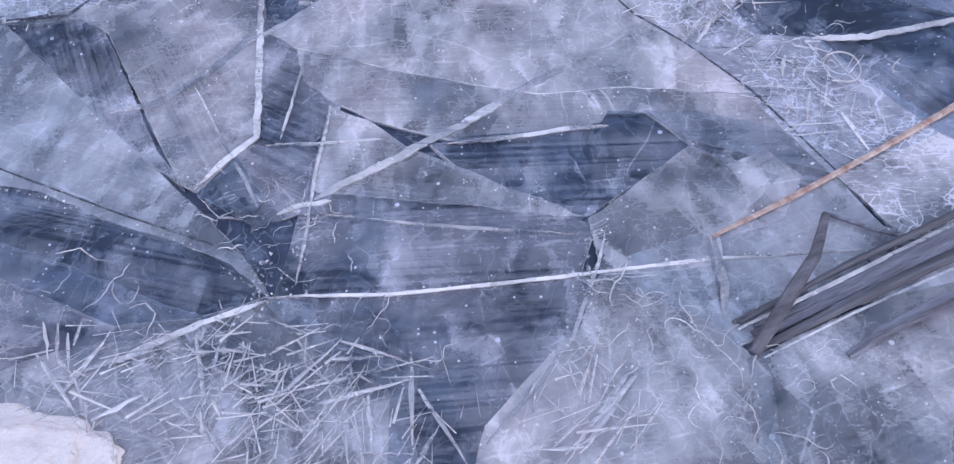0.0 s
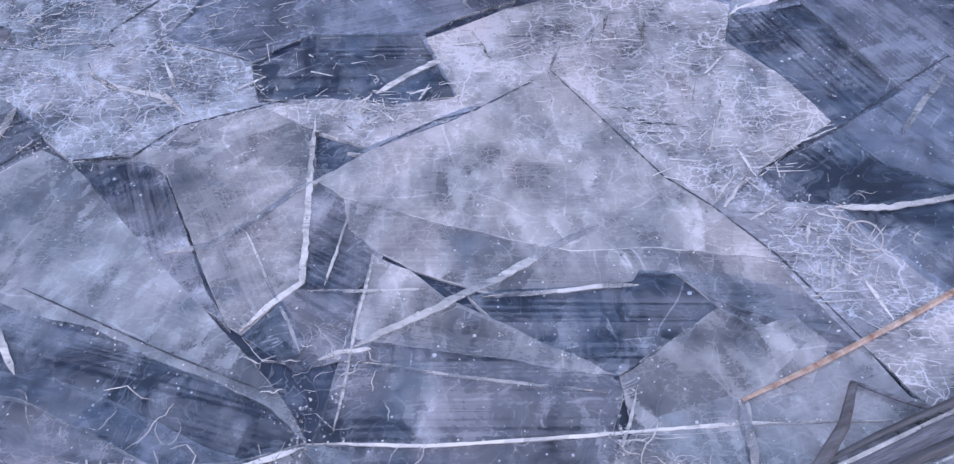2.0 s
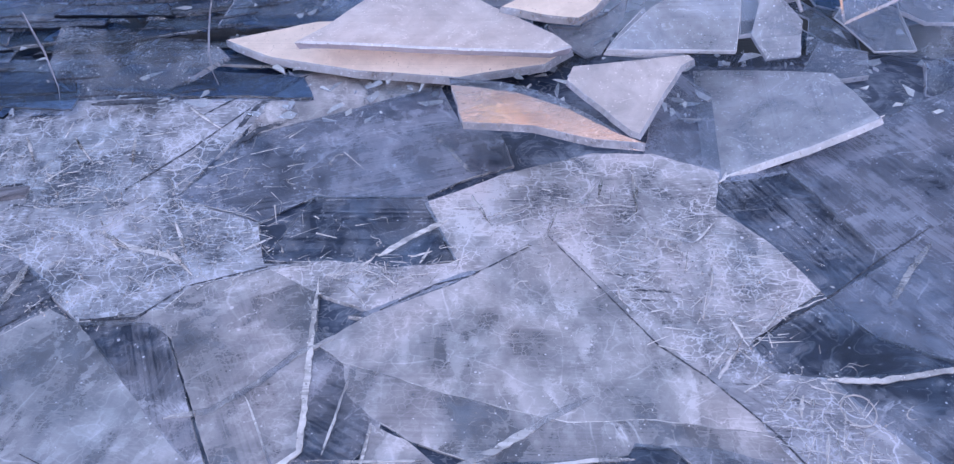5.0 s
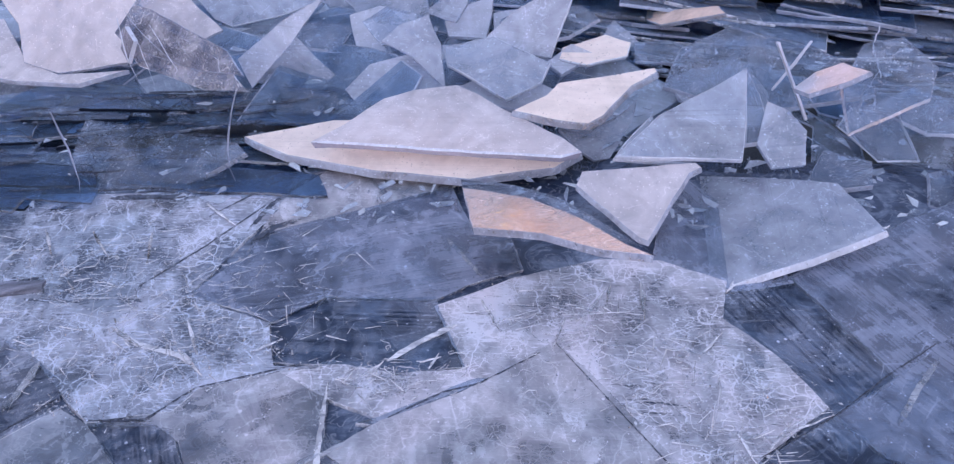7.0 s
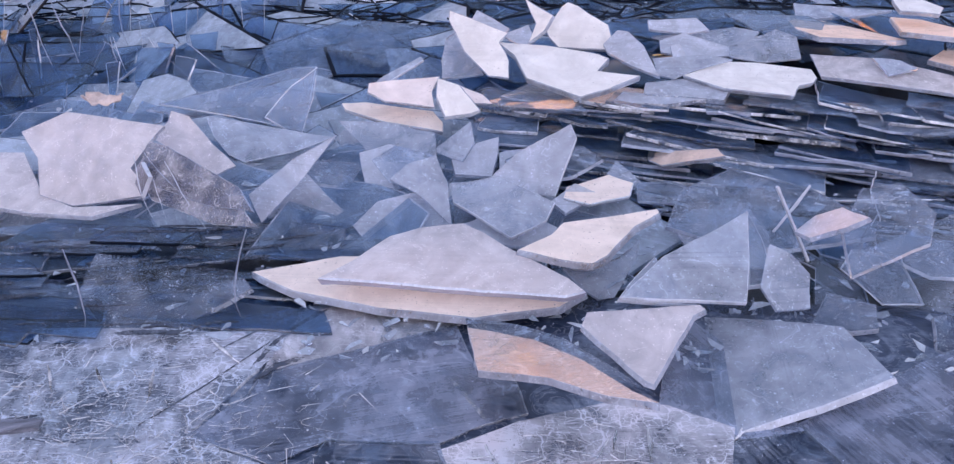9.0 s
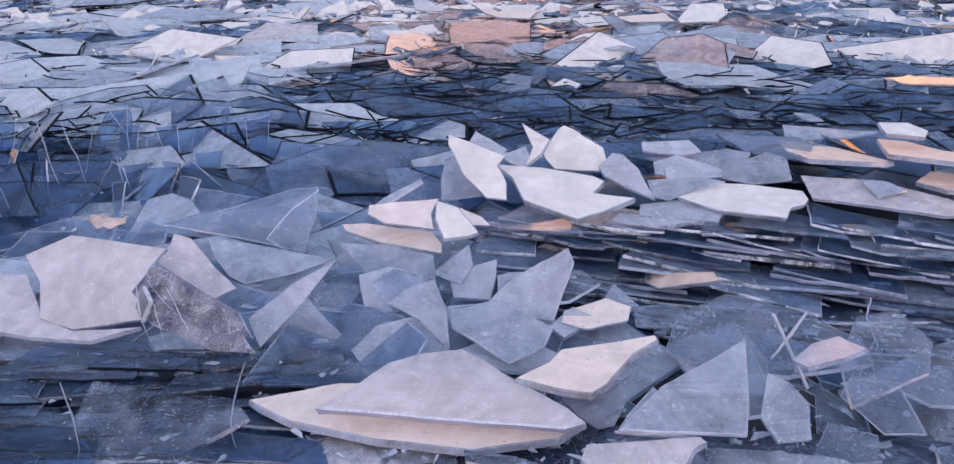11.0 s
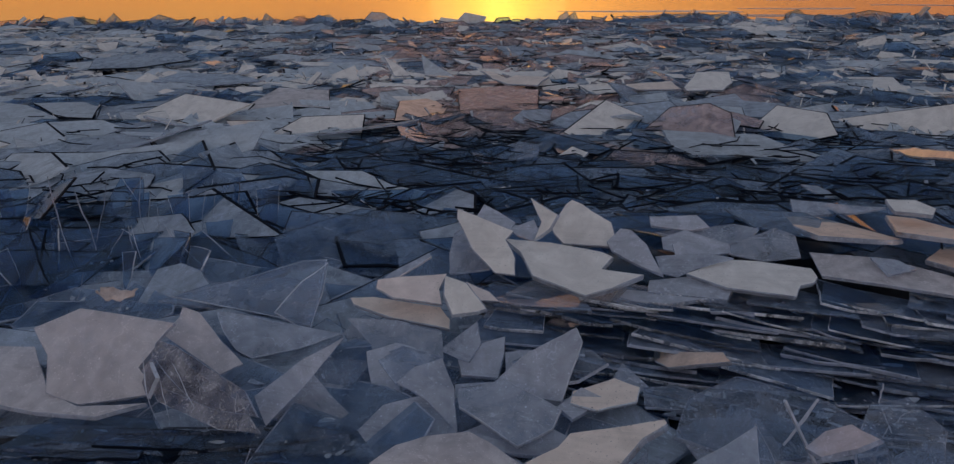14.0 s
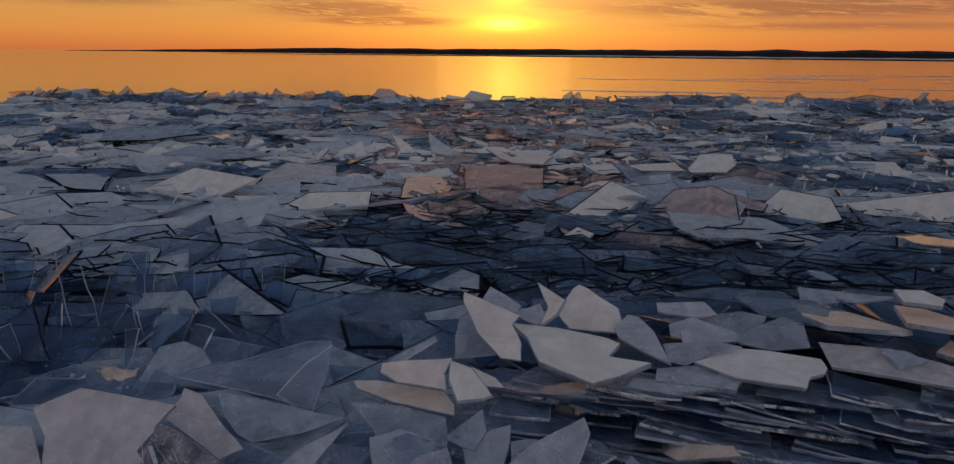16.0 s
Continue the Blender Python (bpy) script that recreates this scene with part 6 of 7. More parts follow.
frost_needles("scattered white frost needles on the shore ice", [
    (-0.398, 0.471, 0.12, 0.05, 110, 0.07, 0.6), (-0.497, 0.512, 0.12, 0.04, 60, 0.06, 0.3), (-0.334, 0.396, 0.12, 0.03, 70, 0.06, 1.2), (-0.214, 0.421, 0.07, 0.06, 24, 0.06, 1.3), (-0.597, 0.465, 0.08, 0.04, 40, 0.06, 0.5),
    (0.116, 0.425, 0.03, 0.05, 30, 0.09, 0.9), (0.540, 1.050, 0.05, 0.05, 22, 0.05, 0.0), (0.540, 0.985, 0.05, 0.06, 14, 0.06, 2.4),
    (0.077, 1.670, 0.10, 0.05, 50, 0.07, 0.2), (0.333, 1.492, 0.14, 0.08, 50, 0.07, 0.1), (0.434, 1.300, 0.06, 0.05, 40, 0.08, 0.5),
    (-1.127, 1.768, 0.30, 0.18, 160, 0.07, 0.4), (-0.894, 1.547, 0.20, 0.10, 90, 0.06, 0.2), (-0.358, 1.423, 0.07, 0.04, 50, 0.05, 0.4)], 3)
frost_curls("curled white frost threads on the shore ice", [
    (0.219, 0.576, 0.06, 0.04, 26, 0.10), (-0.722, 0.653, 0.10, 0.04, 9, 0.12), (-0.204, 0.545, 0.16, 0.03, 12, 0.09), (0.346, 0.421, 0.14, 0.06, 16, 0.10),
    (0.561, 1.073, 0.07, 0.06, 40, 0.06), (0.126, 1.490, 0.20, 0.10, 60, 0.08), (-1.062, 1.592, 0.25, 0.15, 90, 0.08), (-0.411, 0.760, 0.06, 0.05, 24, 0.05),
    (-0.358, 1.423, 0.08, 0.04, 30, 0.05)], 4)

fracture_crumbs("tiny white frost crumbs along the fractures of the shore ice", 8)


def driftwood():
    """The grey drift log with a side twig, frozen into the ice."""
    log = bmesh.new()
    rod(log, [(0.357, 0.541, 0.000), (0.515, 0.616, 0.010), (0.688, 0.693, 0.014), (0.900, 0.792, 0.016)], [0.008, 0.014, 0.017, 0.018], 18, 0.30, 1, 0.6)
    ob = mesh_object("driftwood", log, WOOD)
    lower = bmesh.new()
    rod(lower, [(0.364, 0.521, 0.000), (0.509, 0.589, 0.010), (0.680, 0.665, 0.014), (0.890, 0.762, 0.014)], [0.005, 0.009, 0.010, 0.010], 14, 0.30, 5, 0.7)
    part("wood_strand", lower, DARK_WOOD, ob, "wet dark lower strand")
    upper = bmesh.new()
    rod(upper, [(0.330, 0.563, 0.002), (0.473, 0.630, 0.010), (0.702, 0.740, 0.014), (0.922, 0.848, 0.014)], [0.003, 0.004, 0.005, 0.005], 10, 0.35, 6, 0.7)
    part("wood_strand", upper, DARK_WOOD, ob, "thin dark upper strand")
    for a, b, c, wide in (((0.336, 0.551, 0.004), (0.477, 0.613, 0.016), (0.693, 0.716, 0.020), 0.0035), ((0.365, 0.504, 0.004), (0.504, 0.569, 0.010), (0.674, 0.642, 0.012), 0.002)):
        rime = bmesh.new()
        rod(rime, [a, b, c], [wide * 0.6, wide, wide], 8, 0.5, 9, 0.5)
        part("rime", rime, FROST, ob, "crust of white rime")
    twig = bmesh.new()
    rod(twig, [(0.504, 0.744, 0.015), (0.464, 0.659, 0.030), (0.407, 0.584, 0.035), (0.351, 0.509, 0.010)], [0.006, 0.008, 0.010, 0.008], 8, 0.15, 2)
    part("twig", twig, DARK_WOOD, ob, "bent dark twig")
    bark = bmesh.new()
    rod(bark, [(0.337, 0.558, 0.010), (0.516, 0.647, 0.030), (0.689, 0.724, 0.035)], [0.003, 0.005, 0.006], 8, 0.2, 3)
    part("bark_strip", bark, DARK_WOOD, ob, "loose dark bark strip")
    branch = bmesh.new()
    rod(branch, [(0.488, 0.506, 0.000), (0.540, 0.538, 0.012), (0.629, 0.579, 0.015), (0.753, 0.630, 0.012)], [0.006, 0.010, 0.012, 0.012], 10, 0.2, 7, 0.7)
    part("branch", branch, WOOD, ob, "dark side branch")
    snag = bmesh.new()
    rod(snag, [(0.511, 0.751, 0.004), (0.578, 0.717, 0.006), (0.644, 0.692, 0.012), (0.692, 0.678, 0.020)], [0.003, 0.004, 0.005, 0.006], 8, 0.2, 8)
    part("branch", snag, WOOD, ob, "thin dark side branch")
    return tagged(ob, "weathered grey driftwood log half frozen into the shore ice", "driftwood", kind="thing")


driftwood()
# a rod coloured orange in place of the sunset reflected on ice
gleam = bmesh.new()
rod(gleam, [(0.324, 0.716, 0.002), (0.459, 0.784, 0.004), (0.618, 0.873, 0.004), (0.763, 0.959, 0.006), (0.949, 1.080, 0.006)], [0.004, 0.0065, 0.006, 0.007, 0.005], 10, 0.45, 4, 0.5)
tagged(mesh_object("gleam", gleam, GLEAM), "orange rod standing in for sunset light on an ice edge", "reed", kind="thing")


def snow_lump():
    bm = bmesh.new()
    bmesh.ops.create_icosphere(bm, subdivisions=6, radius=1.0)
    for v in bm.verts:
        n = noise.noise(v.co * 1.3 + Vector((3, 1, 0))) * 0.30 + noise.noise(v.co * 4) * 0.12 + noise.noise(v.co * 11) * 0.05 + noise.noise(v.co * 30) * 0.015
        v.co = v.co * (1 + n)
        v.co = Vector((v.co.x * 0.22, v.co.y * 0.11, v.co.z * 0.035))
    ob = mesh_object("snow_lump", bm, SNOW, smooth=True)
    ob.location = (-0.774, 0.333, 0.000)
    return tagged(ob, "lump of crusted old snow on the ice", "snow", kind="thing")


snow_lump()

FROSTY = "translucent white frost splinter lying on the shore ice"
splinter(FROSTY, (-0.486, 0.560, 0.003), (-0.431, 0.390, 0.006), 0.0079)
splinter(FROSTY, (-0.449, 0.509, 0.003), (-0.364, 0.447, 0.006), 0.0068)
splinter(FROSTY, (-0.357, 0.443, 0.003), (-0.257, 0.548, 0.006), 0.0074)
splinter(FROSTY, (-0.315, 0.468, 0.003), (-0.154, 0.506, 0.006), 0.0065)
splinter(FROSTY, (-0.313, 0.435, 0.003), (-0.144, 0.483, 0.006), 0.0092)
splinter(FROSTY, (-0.152, 0.525, 0.003), (-0.143, 0.372, 0.006), 0.0083)
splinter(FROSTY, (-0.212, 0.459, 0.003), (-0.199, 0.368, 0.006), 0.0073)
splinter(FROSTY, (-0.245, 0.444, 0.003), (-0.233, 0.355, 0.006), 0.0091)
splinter(FROSTY, (-0.138, 0.465, 0.003), (-0.063, 0.351, 0.006), 0.0081)
splinter(FROSTY, (-0.137, 0.353, 0.003), (-0.106, 0.410, 0.006), 0.0079)
splinter(FROSTY, (-0.671, 0.465, 0.003), (-0.617, 0.567, 0.006), 0.0102)
splinter(FROSTY, (-0.549, 0.499, 0.003), (-0.432, 0.394, 0.006), 0.0089)
splinter(FROSTY, (-0.550, 0.471, 0.003), (-0.475, 0.375, 0.006), 0.0079)
splinter(FROSTY, (-0.728, 0.535, 0.003), (-0.635, 0.432, 0.006), 0.0085)
splinter(FROSTY, (-0.614, 0.427, 0.003), (-0.532, 0.471, 0.006), 0.0090)
splinter(FROSTY, (-0.652, 0.503, 0.003), (-0.502, 0.549, 0.006), 0.0123)
splinter(FROSTY, (-0.731, 0.587, 0.003), (-0.702, 0.523, 0.006), 0.0065)
splinter(FROSTY, (-0.707, 0.586, 0.003), (-0.688, 0.513, 0.006), 0.0064)
splinter(FROSTY, (-0.687, 0.567, 0.003), (-0.668, 0.507, 0.006), 0.0063)
splinter(FROSTY, (-0.672, 0.544, 0.003), (-0.668, 0.589, 0.006), 0.0063)
splinter(FROSTY, (-0.409, 0.548, 0.003), (-0.400, 0.507, 0.006), 0.0058)
splinter(FROSTY, (-0.460, 0.471, 0.003), (-0.352, 0.475, 0.006), 0.0048)
splinter(FROSTY, (-0.445, 0.539, 0.003), (-0.447, 0.479, 0.006), 0.0059)
splinter(FROSTY, (-0.259, 0.545, 0.003), (-0.165, 0.512, 0.006), 0.0056)
splinter(FROSTY, (-0.275, 0.516, 0.003), (-0.192, 0.517, 0.006), 0.0065)
splinter(FROSTY, (-0.234, 0.457, 0.003), (-0.310, 0.505, 0.006), 0.0055)
splinter(FROSTY, (0.188, 0.491, 0.003), (0.069, 0.364, 0.006), 0.0101)
splinter(FROSTY, (0.175, 0.497, 0.003), (0.096, 0.388, 0.006), 0.0083)
splinter(FROSTY, (0.153, 0.450, 0.003), (0.090, 0.366, 0.006), 0.0108)
splinter(FROSTY, (0.095, 0.376, 0.003), (0.028, 0.371, 0.006), 0.0070)
splinter(FROSTY, (0.143, 0.536, 0.003), (0.144, 0.458, 0.006), 0.0065)
splinter(FROSTY, (0.123, 0.460, 0.003), (0.166, 0.505, 0.006), 0.0072)
splinter(FROSTY, (0.455, 1.031, 0.003), (0.553, 1.015, 0.006), 0.0058)
splinter(FROSTY, (0.580, 0.969, 0.003), (0.606, 0.877, 0.006), 0.0094)
splinter(FROSTY, (0.496, 0.915, 0.003), (0.585, 0.922, 0.006), 0.0068)
splinter(FROSTY, (0.402, 1.108, 0.003), (0.465, 1.152, 0.006), 0.0072)
splinter(FROSTY, (0.490, 0.938, 0.003), (0.583, 0.939, 0.006), 0.0045)
splinter(FROSTY, (0.534, 0.923, 0.003), (0.575, 0.886, 0.006), 0.0080)
splinter(FROSTY, (0.512, 1.103, 0.003), (0.494, 1.041, 0.006), 0.0085)
splinter(FROSTY, (0.532, 1.094, 0.003), (0.508, 1.033, 0.006), 0.0073)
splinter(FROSTY, (0.556, 1.027, 0.003), (0.542, 0.933, 0.006), 0.0059)
splinter(FROSTY, (0.342, 1.158, 0.003), (0.393, 1.234, 0.006), 0.0085)
splinter(FROSTY, (0.357, 1.141, 0.003), (0.407, 1.216, 0.006), 0.0096)
splinter(FROSTY, (0.438, 0.996, 0.003), (0.496, 0.970, 0.006), 0.0057)
splinter(FROSTY, (0.408, 1.219, 0.003), (0.464, 1.149, 0.006), 0.0063)
splinter(FROSTY, (0.537, 1.013, 0.003), (0.516, 0.941, 0.006), 0.0094)
splinter(FROSTY, (-0.206, 1.665, 0.003), (-0.131, 1.673, 0.006), 0.0091)
splinter(FROSTY, (-0.163, 1.714, 0.003), (-0.114, 1.603, 0.006), 0.0108)
splinter(FROSTY, (0.107, 1.678, 0.003), (0.157, 1.774, 0.006), 0.0091)
splinter(FROSTY, (0.040, 1.666, 0.003), (0.210, 1.682, 0.006), 0.0075)
splinter(FROSTY, (0.166, 1.791, 0.003), (0.152, 1.699, 0.006), 0.0095)
splinter(FROSTY, (0.047, 1.654, 0.003), (0.016, 1.536, 0.006), 0.0090)
splinter(FROSTY, (0.366, 1.543, 0.003), (0.426, 1.617, 0.006), 0.0073)
splinter(FROSTY, (0.271, 1.564, 0.003), (0.400, 1.537, 0.006), 0.0088)
splinter(FROSTY, (0.420, 1.297, 0.003), (0.533, 1.304, 0.006), 0.0081)
splinter(FROSTY, (0.463, 1.262, 0.003), (0.531, 1.350, 0.006), 0.0094)
splinter(FROSTY, (0.409, 1.305, 0.003), (0.431, 1.224, 0.006), 0.0081)
splinter(FROSTY, (0.497, 1.307, 0.003), (0.623, 1.366, 0.006), 0.0082)
splinter(FROSTY, (0.397, 1.469, 0.003), (0.381, 1.386, 0.006), 0.0072)
splinter(FROSTY, (0.248, 1.804, 0.003), (0.244, 1.651, 0.006), 0.0128)
splinter(FROSTY, (-1.065, 1.560, 0.003), (-0.972, 1.494, 0.006), 0.0147)
splinter(FROSTY, (-0.894, 1.601, 0.003), (-0.825, 1.474, 0.006), 0.0096)
splinter(FROSTY, (-0.878, 1.499, 0.003), (-0.792, 1.411, 0.006), 0.0139)
splinter(FROSTY, (-0.693, 1.591, 0.003), (-0.639, 1.623, 0.006), 0.0108)
splinter(FROSTY, (-0.701, 1.500, 0.003), (-0.636, 1.542, 0.006), 0.0120)
splinter(FROSTY, (-1.127, 1.962, 0.003), (-1.083, 1.813, 0.006), 0.0112)
splinter(FROSTY, (-1.017, 2.118, 0.003), (-0.894, 2.001, 0.006), 0.0115)
splinter(FROSTY, (-0.294, 1.483, 0.003), (-0.245, 1.501, 0.006), 0.0085)
splinter(FROSTY, (-0.270, 1.462, 0.003), (-0.253, 1.512, 0.006), 0.0084)
splinter(FROSTY, (-0.428, 1.429, 0.003), (-0.378, 1.478, 0.006), 0.0112)
splinter(FROSTY, (-0.482, 1.418, 0.003), (-0.393, 1.386, 0.006), 0.0099)
splinter(FROSTY, (0.248, 1.224, 0.003), (0.307, 1.205, 0.006), 0.0064)
splinter(FROSTY, (0.266, 1.276, 0.003), (0.327, 1.266, 0.006), 0.0066)
splinter(FROSTY, (-1.445, 1.963, 0.003), (-1.364, 1.841, 0.006), 0.0098)
splinter(FROSTY, (-1.303, 1.962, 0.003), (-1.203, 1.841, 0.006), 0.0096)
UPRIGHT = "thin clear ice splinter standing among the plates"
splinter(UPRIGHT, (-2.710, 4.275, 0.615), (-2.624, 4.275, 0.100), 0.0197, "upright splinters", EDGE["pale"])
splinter(UPRIGHT, (-2.764, 4.596, 0.463), (-2.678, 4.596, 0.100), 0.0208, "upright splinters", EDGE["pale"])
splinter(UPRIGHT, (-2.626, 4.711, 0.480), (-2.747, 4.711, 0.100), 0.0171, "upright splinters", EDGE["pale"])
splinter(UPRIGHT, (-2.446, 4.775, 0.518), (-2.453, 4.775, 0.100), 0.0168, "upright splinters", EDGE["pale"])
splinter(UPRIGHT, (-2.133, 4.940, 0.378), (-2.185, 4.940, 0.100), 0.0169, "upright splinters", EDGE["pale"])
splinter(UPRIGHT, (-2.108, 5.020, 0.335), (-2.159, 5.020, 0.100), 0.0128, "upright splinters", EDGE["pale"])
splinter(UPRIGHT, (-3.645, 5.137, -0.147), (-3.107, 5.137, 0.100), 0.0421, "upright splinters", EDGE["pale"])
splinter(UPRIGHT, (-2.407, 4.499, 0.287), (-2.395, 4.499, 0.100), 0.0200, "upright splinters", EDGE["pale"])
splinter(UPRIGHT, (-2.166, 4.513, 0.251), (-2.143, 4.513, 0.100), 0.0157, "upright splinters", EDGE["pale"])
splinter(UPRIGHT, (-2.301, 3.807, 0.244), (-2.356, 3.807, 0.100), 0.0142, "upright splinters", EDGE["pale"])
splinter(UPRIGHT, (-2.408, 4.427, 0.273), (-2.523, 4.427, 0.100), 0.0160, "upright splinters", EDGE["pale"])

CROSSED = "flat white ice splinter crossed over another on the pile"
splinter(CROSSED, (0.706, 2.600, 0.330), (0.848, 2.600, 0.060), 0.034, "crossed splinters", EDGE["white"])
splinter(CROSSED, (0.822, 2.630, 0.322), (0.730, 2.630, 0.150), 0.026, "crossed splinters", EDGE["white"])
splinter(UPRIGHT, (1.060, 2.740, 0.330), (1.056, 2.740, 0.250), 0.016, "upright splinters", EDGE["white"])
splinter(UPRIGHT, (1.056, 2.740, 0.255), (1.113, 2.740, 0.140), 0.018, "upright splinters", EDGE["white"])
splinter(UPRIGHT, (1.098, 2.745, 0.170), (1.072, 2.745, 0.010), 0.012, "upright splinters", EDGE["white"])
splinter(UPRIGHT, (0.991, 2.546, 0.220), (1.004, 2.582, 0.080), 0.0116, "upright splinters", EDGE["pale"])
splinter(UPRIGHT, (1.022, 2.565, 0.201), (1.068, 2.602, 0.080), 0.0117, "upright splinters", EDGE["pale"])
splinter(UPRIGHT, (-0.845, 2.086, 0.396), (-0.973, 2.232, 0.000), 0.0099, "upright splinters", EDGE["pale"])
splinter(UPRIGHT, (-1.333, 1.997, 0.368), (-1.422, 2.137, 0.000), 0.0083, "upright splinters", EDGE["pale"])

# white splinters added as bright filaments for the twisted shard's lit edges
splinter(UPRIGHT, (-1.495, 2.780, 0.316), (-1.454, 2.740, 0.087), 0.0070, "upright splinters", EDGE["white"])
splinter(UPRIGHT, (-1.461, 2.780, 0.341), (-1.294, 2.740, 0.158), 0.0050, "upright splinters", EDGE["pale"])
splinter(UPRIGHT, (-1.386, 2.780, 0.295), (-1.246, 2.740, 0.022), 0.0060, "upright splinters", EDGE["white"])
splinter(UPRIGHT, (-1.307, 2.780, 0.249), (-1.128, 2.740, -0.004), 0.0040, "upright splinters", EDGE["pale"])
splinter(UPRIGHT, (-1.444, 2.780, 0.245), (-1.404, 2.740, 0.081), 0.0040, "upright splinters", EDGE["white"])
splinter(UPRIGHT, (-1.247, 2.780, 0.201), (-1.115, 2.740, 0.026), 0.0030, "upright splinters", EDGE["pale"])

thicket = random.Random(19)
for _ in range(22):
    x, y = thicket.uniform(-3.6, -1.75), thicket.uniform(3.95, 5.3)
    tall, wide, lean = thicket.uniform(0.10, 0.26), thicket.uniform(0.05, 0.16), thicket.uniform(-0.08, 0.08)
    slab("upright_plate", "clear upright plate of broken ice with glassy edges", "upright shards beside the pile", (x, y, 0.12 + 0.35 * tall + 0.03 * (y - 4.0)), thicket.uniform(48, 82), thicket.gauss(180, 30), thicket.uniform(0.006, 0.011),
         "clear", thicket.choice(("glass", "glass", "white", "rime")),
         [(-wide * 0.6, -tall * 0.7), (wide * 0.7, -tall * 0.6), (wide * 0.4 + lean, tall * 0.4), (lean, tall), (-wide * 0.5 + lean * 0.5, tall * 0.3)], 0.06, 0.0012, FACE, 0.0025)
for _ in range(12):
    x, y = thicket.uniform(-3.5, -1.2), thicket.uniform(3.9, 5.8)
    foot = 0.08 + 0.03 * (y - 4.0)
    splinter(UPRIGHT, (x + thicket.gauss(0, 0.12), y, foot + thicket.uniform(0.10, 0.36)), (x, y, foot), thicket.uniform(0.006, 0.013), "upright splinters", EDGE["white"])


def leaf():
    """A crumpled dry leaf caught on top of a slab."""
    bm = bmesh.new()
    bmesh.ops.create_grid(bm, x_segments=10, y_segments=8, size=1.0)
    for v in bm.verts:
        x, y = v.co.x, v.co.y * (1 - 0.5 * v.co.x ** 2)
        v.co = (x * 0.085, y * 0.045, 0.05 * noise.noise((x * 1.7, y * 2, 5)) + 0.02 * x * x + 0.02)
    bmesh.ops.solidify(bm, geom=bm.faces[:], thickness=0.002)
    ob = mesh_object("dry_leaf", bm, BARK, smooth=True)
    ob.location = (-1.887, 3.359, 0.300)
    return tagged(ob, "crumpled dry brown leaf caught behind a white slab", "leaf", kind="thing")


leaf()
stump = bmesh.new()
rod(stump, [(-1.568, 1.683, 0.000), (-1.423, 1.694, 0.004), (-1.326, 1.715, 0.000)], [0.022, 0.024, 0.020], 12, 0.2, 6, 0.7)
tagged(mesh_object("driftwood", stump, WOOD), "short dark driftwood stub frozen into snowy ice", "driftwood", kind="thing")


def ring():
    """A round frost ring on the ice."""
    bm, rows = bmesh.new(), []
    cx, cy = 0.609, 1.071
    for k in range(40):
        a = 6.2832 * k / 40
        r = 0.032 * (1 + 0.05 * noise.noise((math.cos(a) * 2, math.sin(a) * 2, 1)))
        rows.append([bm.verts.new((cx + math.cos(a) * (r + d), cy + math.sin(a) * (r + d) * 1.15, z)) for d, z in ((-0.0016, 0.001), (0, 0.004), (0.0016, 0.001))])
    for k in range(40):
        p, q = rows[k], rows[(k + 1) % 40]
        for i in range(3):
            bm.faces.new((p[i], p[(i + 1) % 3], q[(i + 1) % 3], q[i]))
    return tagged(mesh_object("frost_ring", bm, CRACK), "round ring of white frost on the shore ice", "frost", kind="thing")


ring()

splinter("clear upright leg of ice below the orange gleam", (0.323, 0.715, 0.004), (0.323, 0.570, 0.004), 0.0217, mat=FAINT)

frost_flakes("crumbled white frost flakes strewn over the shore ice", [
    (-1.140, 1.715, 0.26, 0.14, 900, 0.0035), (-0.829, 1.481, 0.12, 0.05, 420, 0.004), (0.106, 1.646, 0.16, 0.07, 520, 0.0035), (0.298, 1.431, 0.14, 0.08, 520, 0.004),
    (0.409, 1.229, 0.05, 0.05, 260, 0.0035), (0.542, 0.988, 0.07, 0.07, 260, 0.0035), (-0.370, 1.412, 0.07, 0.025, 220, 0.0035), (-1.069, 1.304, 0.08, 0.03, 200, 0.0035),
    (-0.378, 0.461, 0.14, 0.05, 160, 0.002), (0.215, 0.536, 0.05, 0.07, 110, 0.002), (0.351, 0.448, 0.15, 0.06, 120, 0.002), (-0.395, 0.645, 0.012, 0.03, 120, 0.003),
    (0.111, 0.600, 0.012, 0.06, 140, 0.003)], 12)



# ---- the stacked layers at the heap's foot ----
def chip(rng, size, stretch=1.0):
    """A random broken outline: a few long straight sides and sharp corners."""
    n = rng.choice((3, 4, 4, 5, 5, 6))
    turns = sorted(rng.uniform(0, 6.283) for _ in range(n))
    while max((turns[(k + 1) % n] - turns[k]) % 6.283 for k in range(n)) > 2.6 or min((turns[(k + 1) % n] - turns[k]) % 6.283 for k in range(n)) < 0.35:
        turns = sorted(rng.uniform(0, 6.283) for _ in range(n))
    return [(size * stretch * rng.uniform(0.75, 1.15) * math.cos(a), size * rng.uniform(0.75, 1.15) * math.sin(a)) for a in turns]


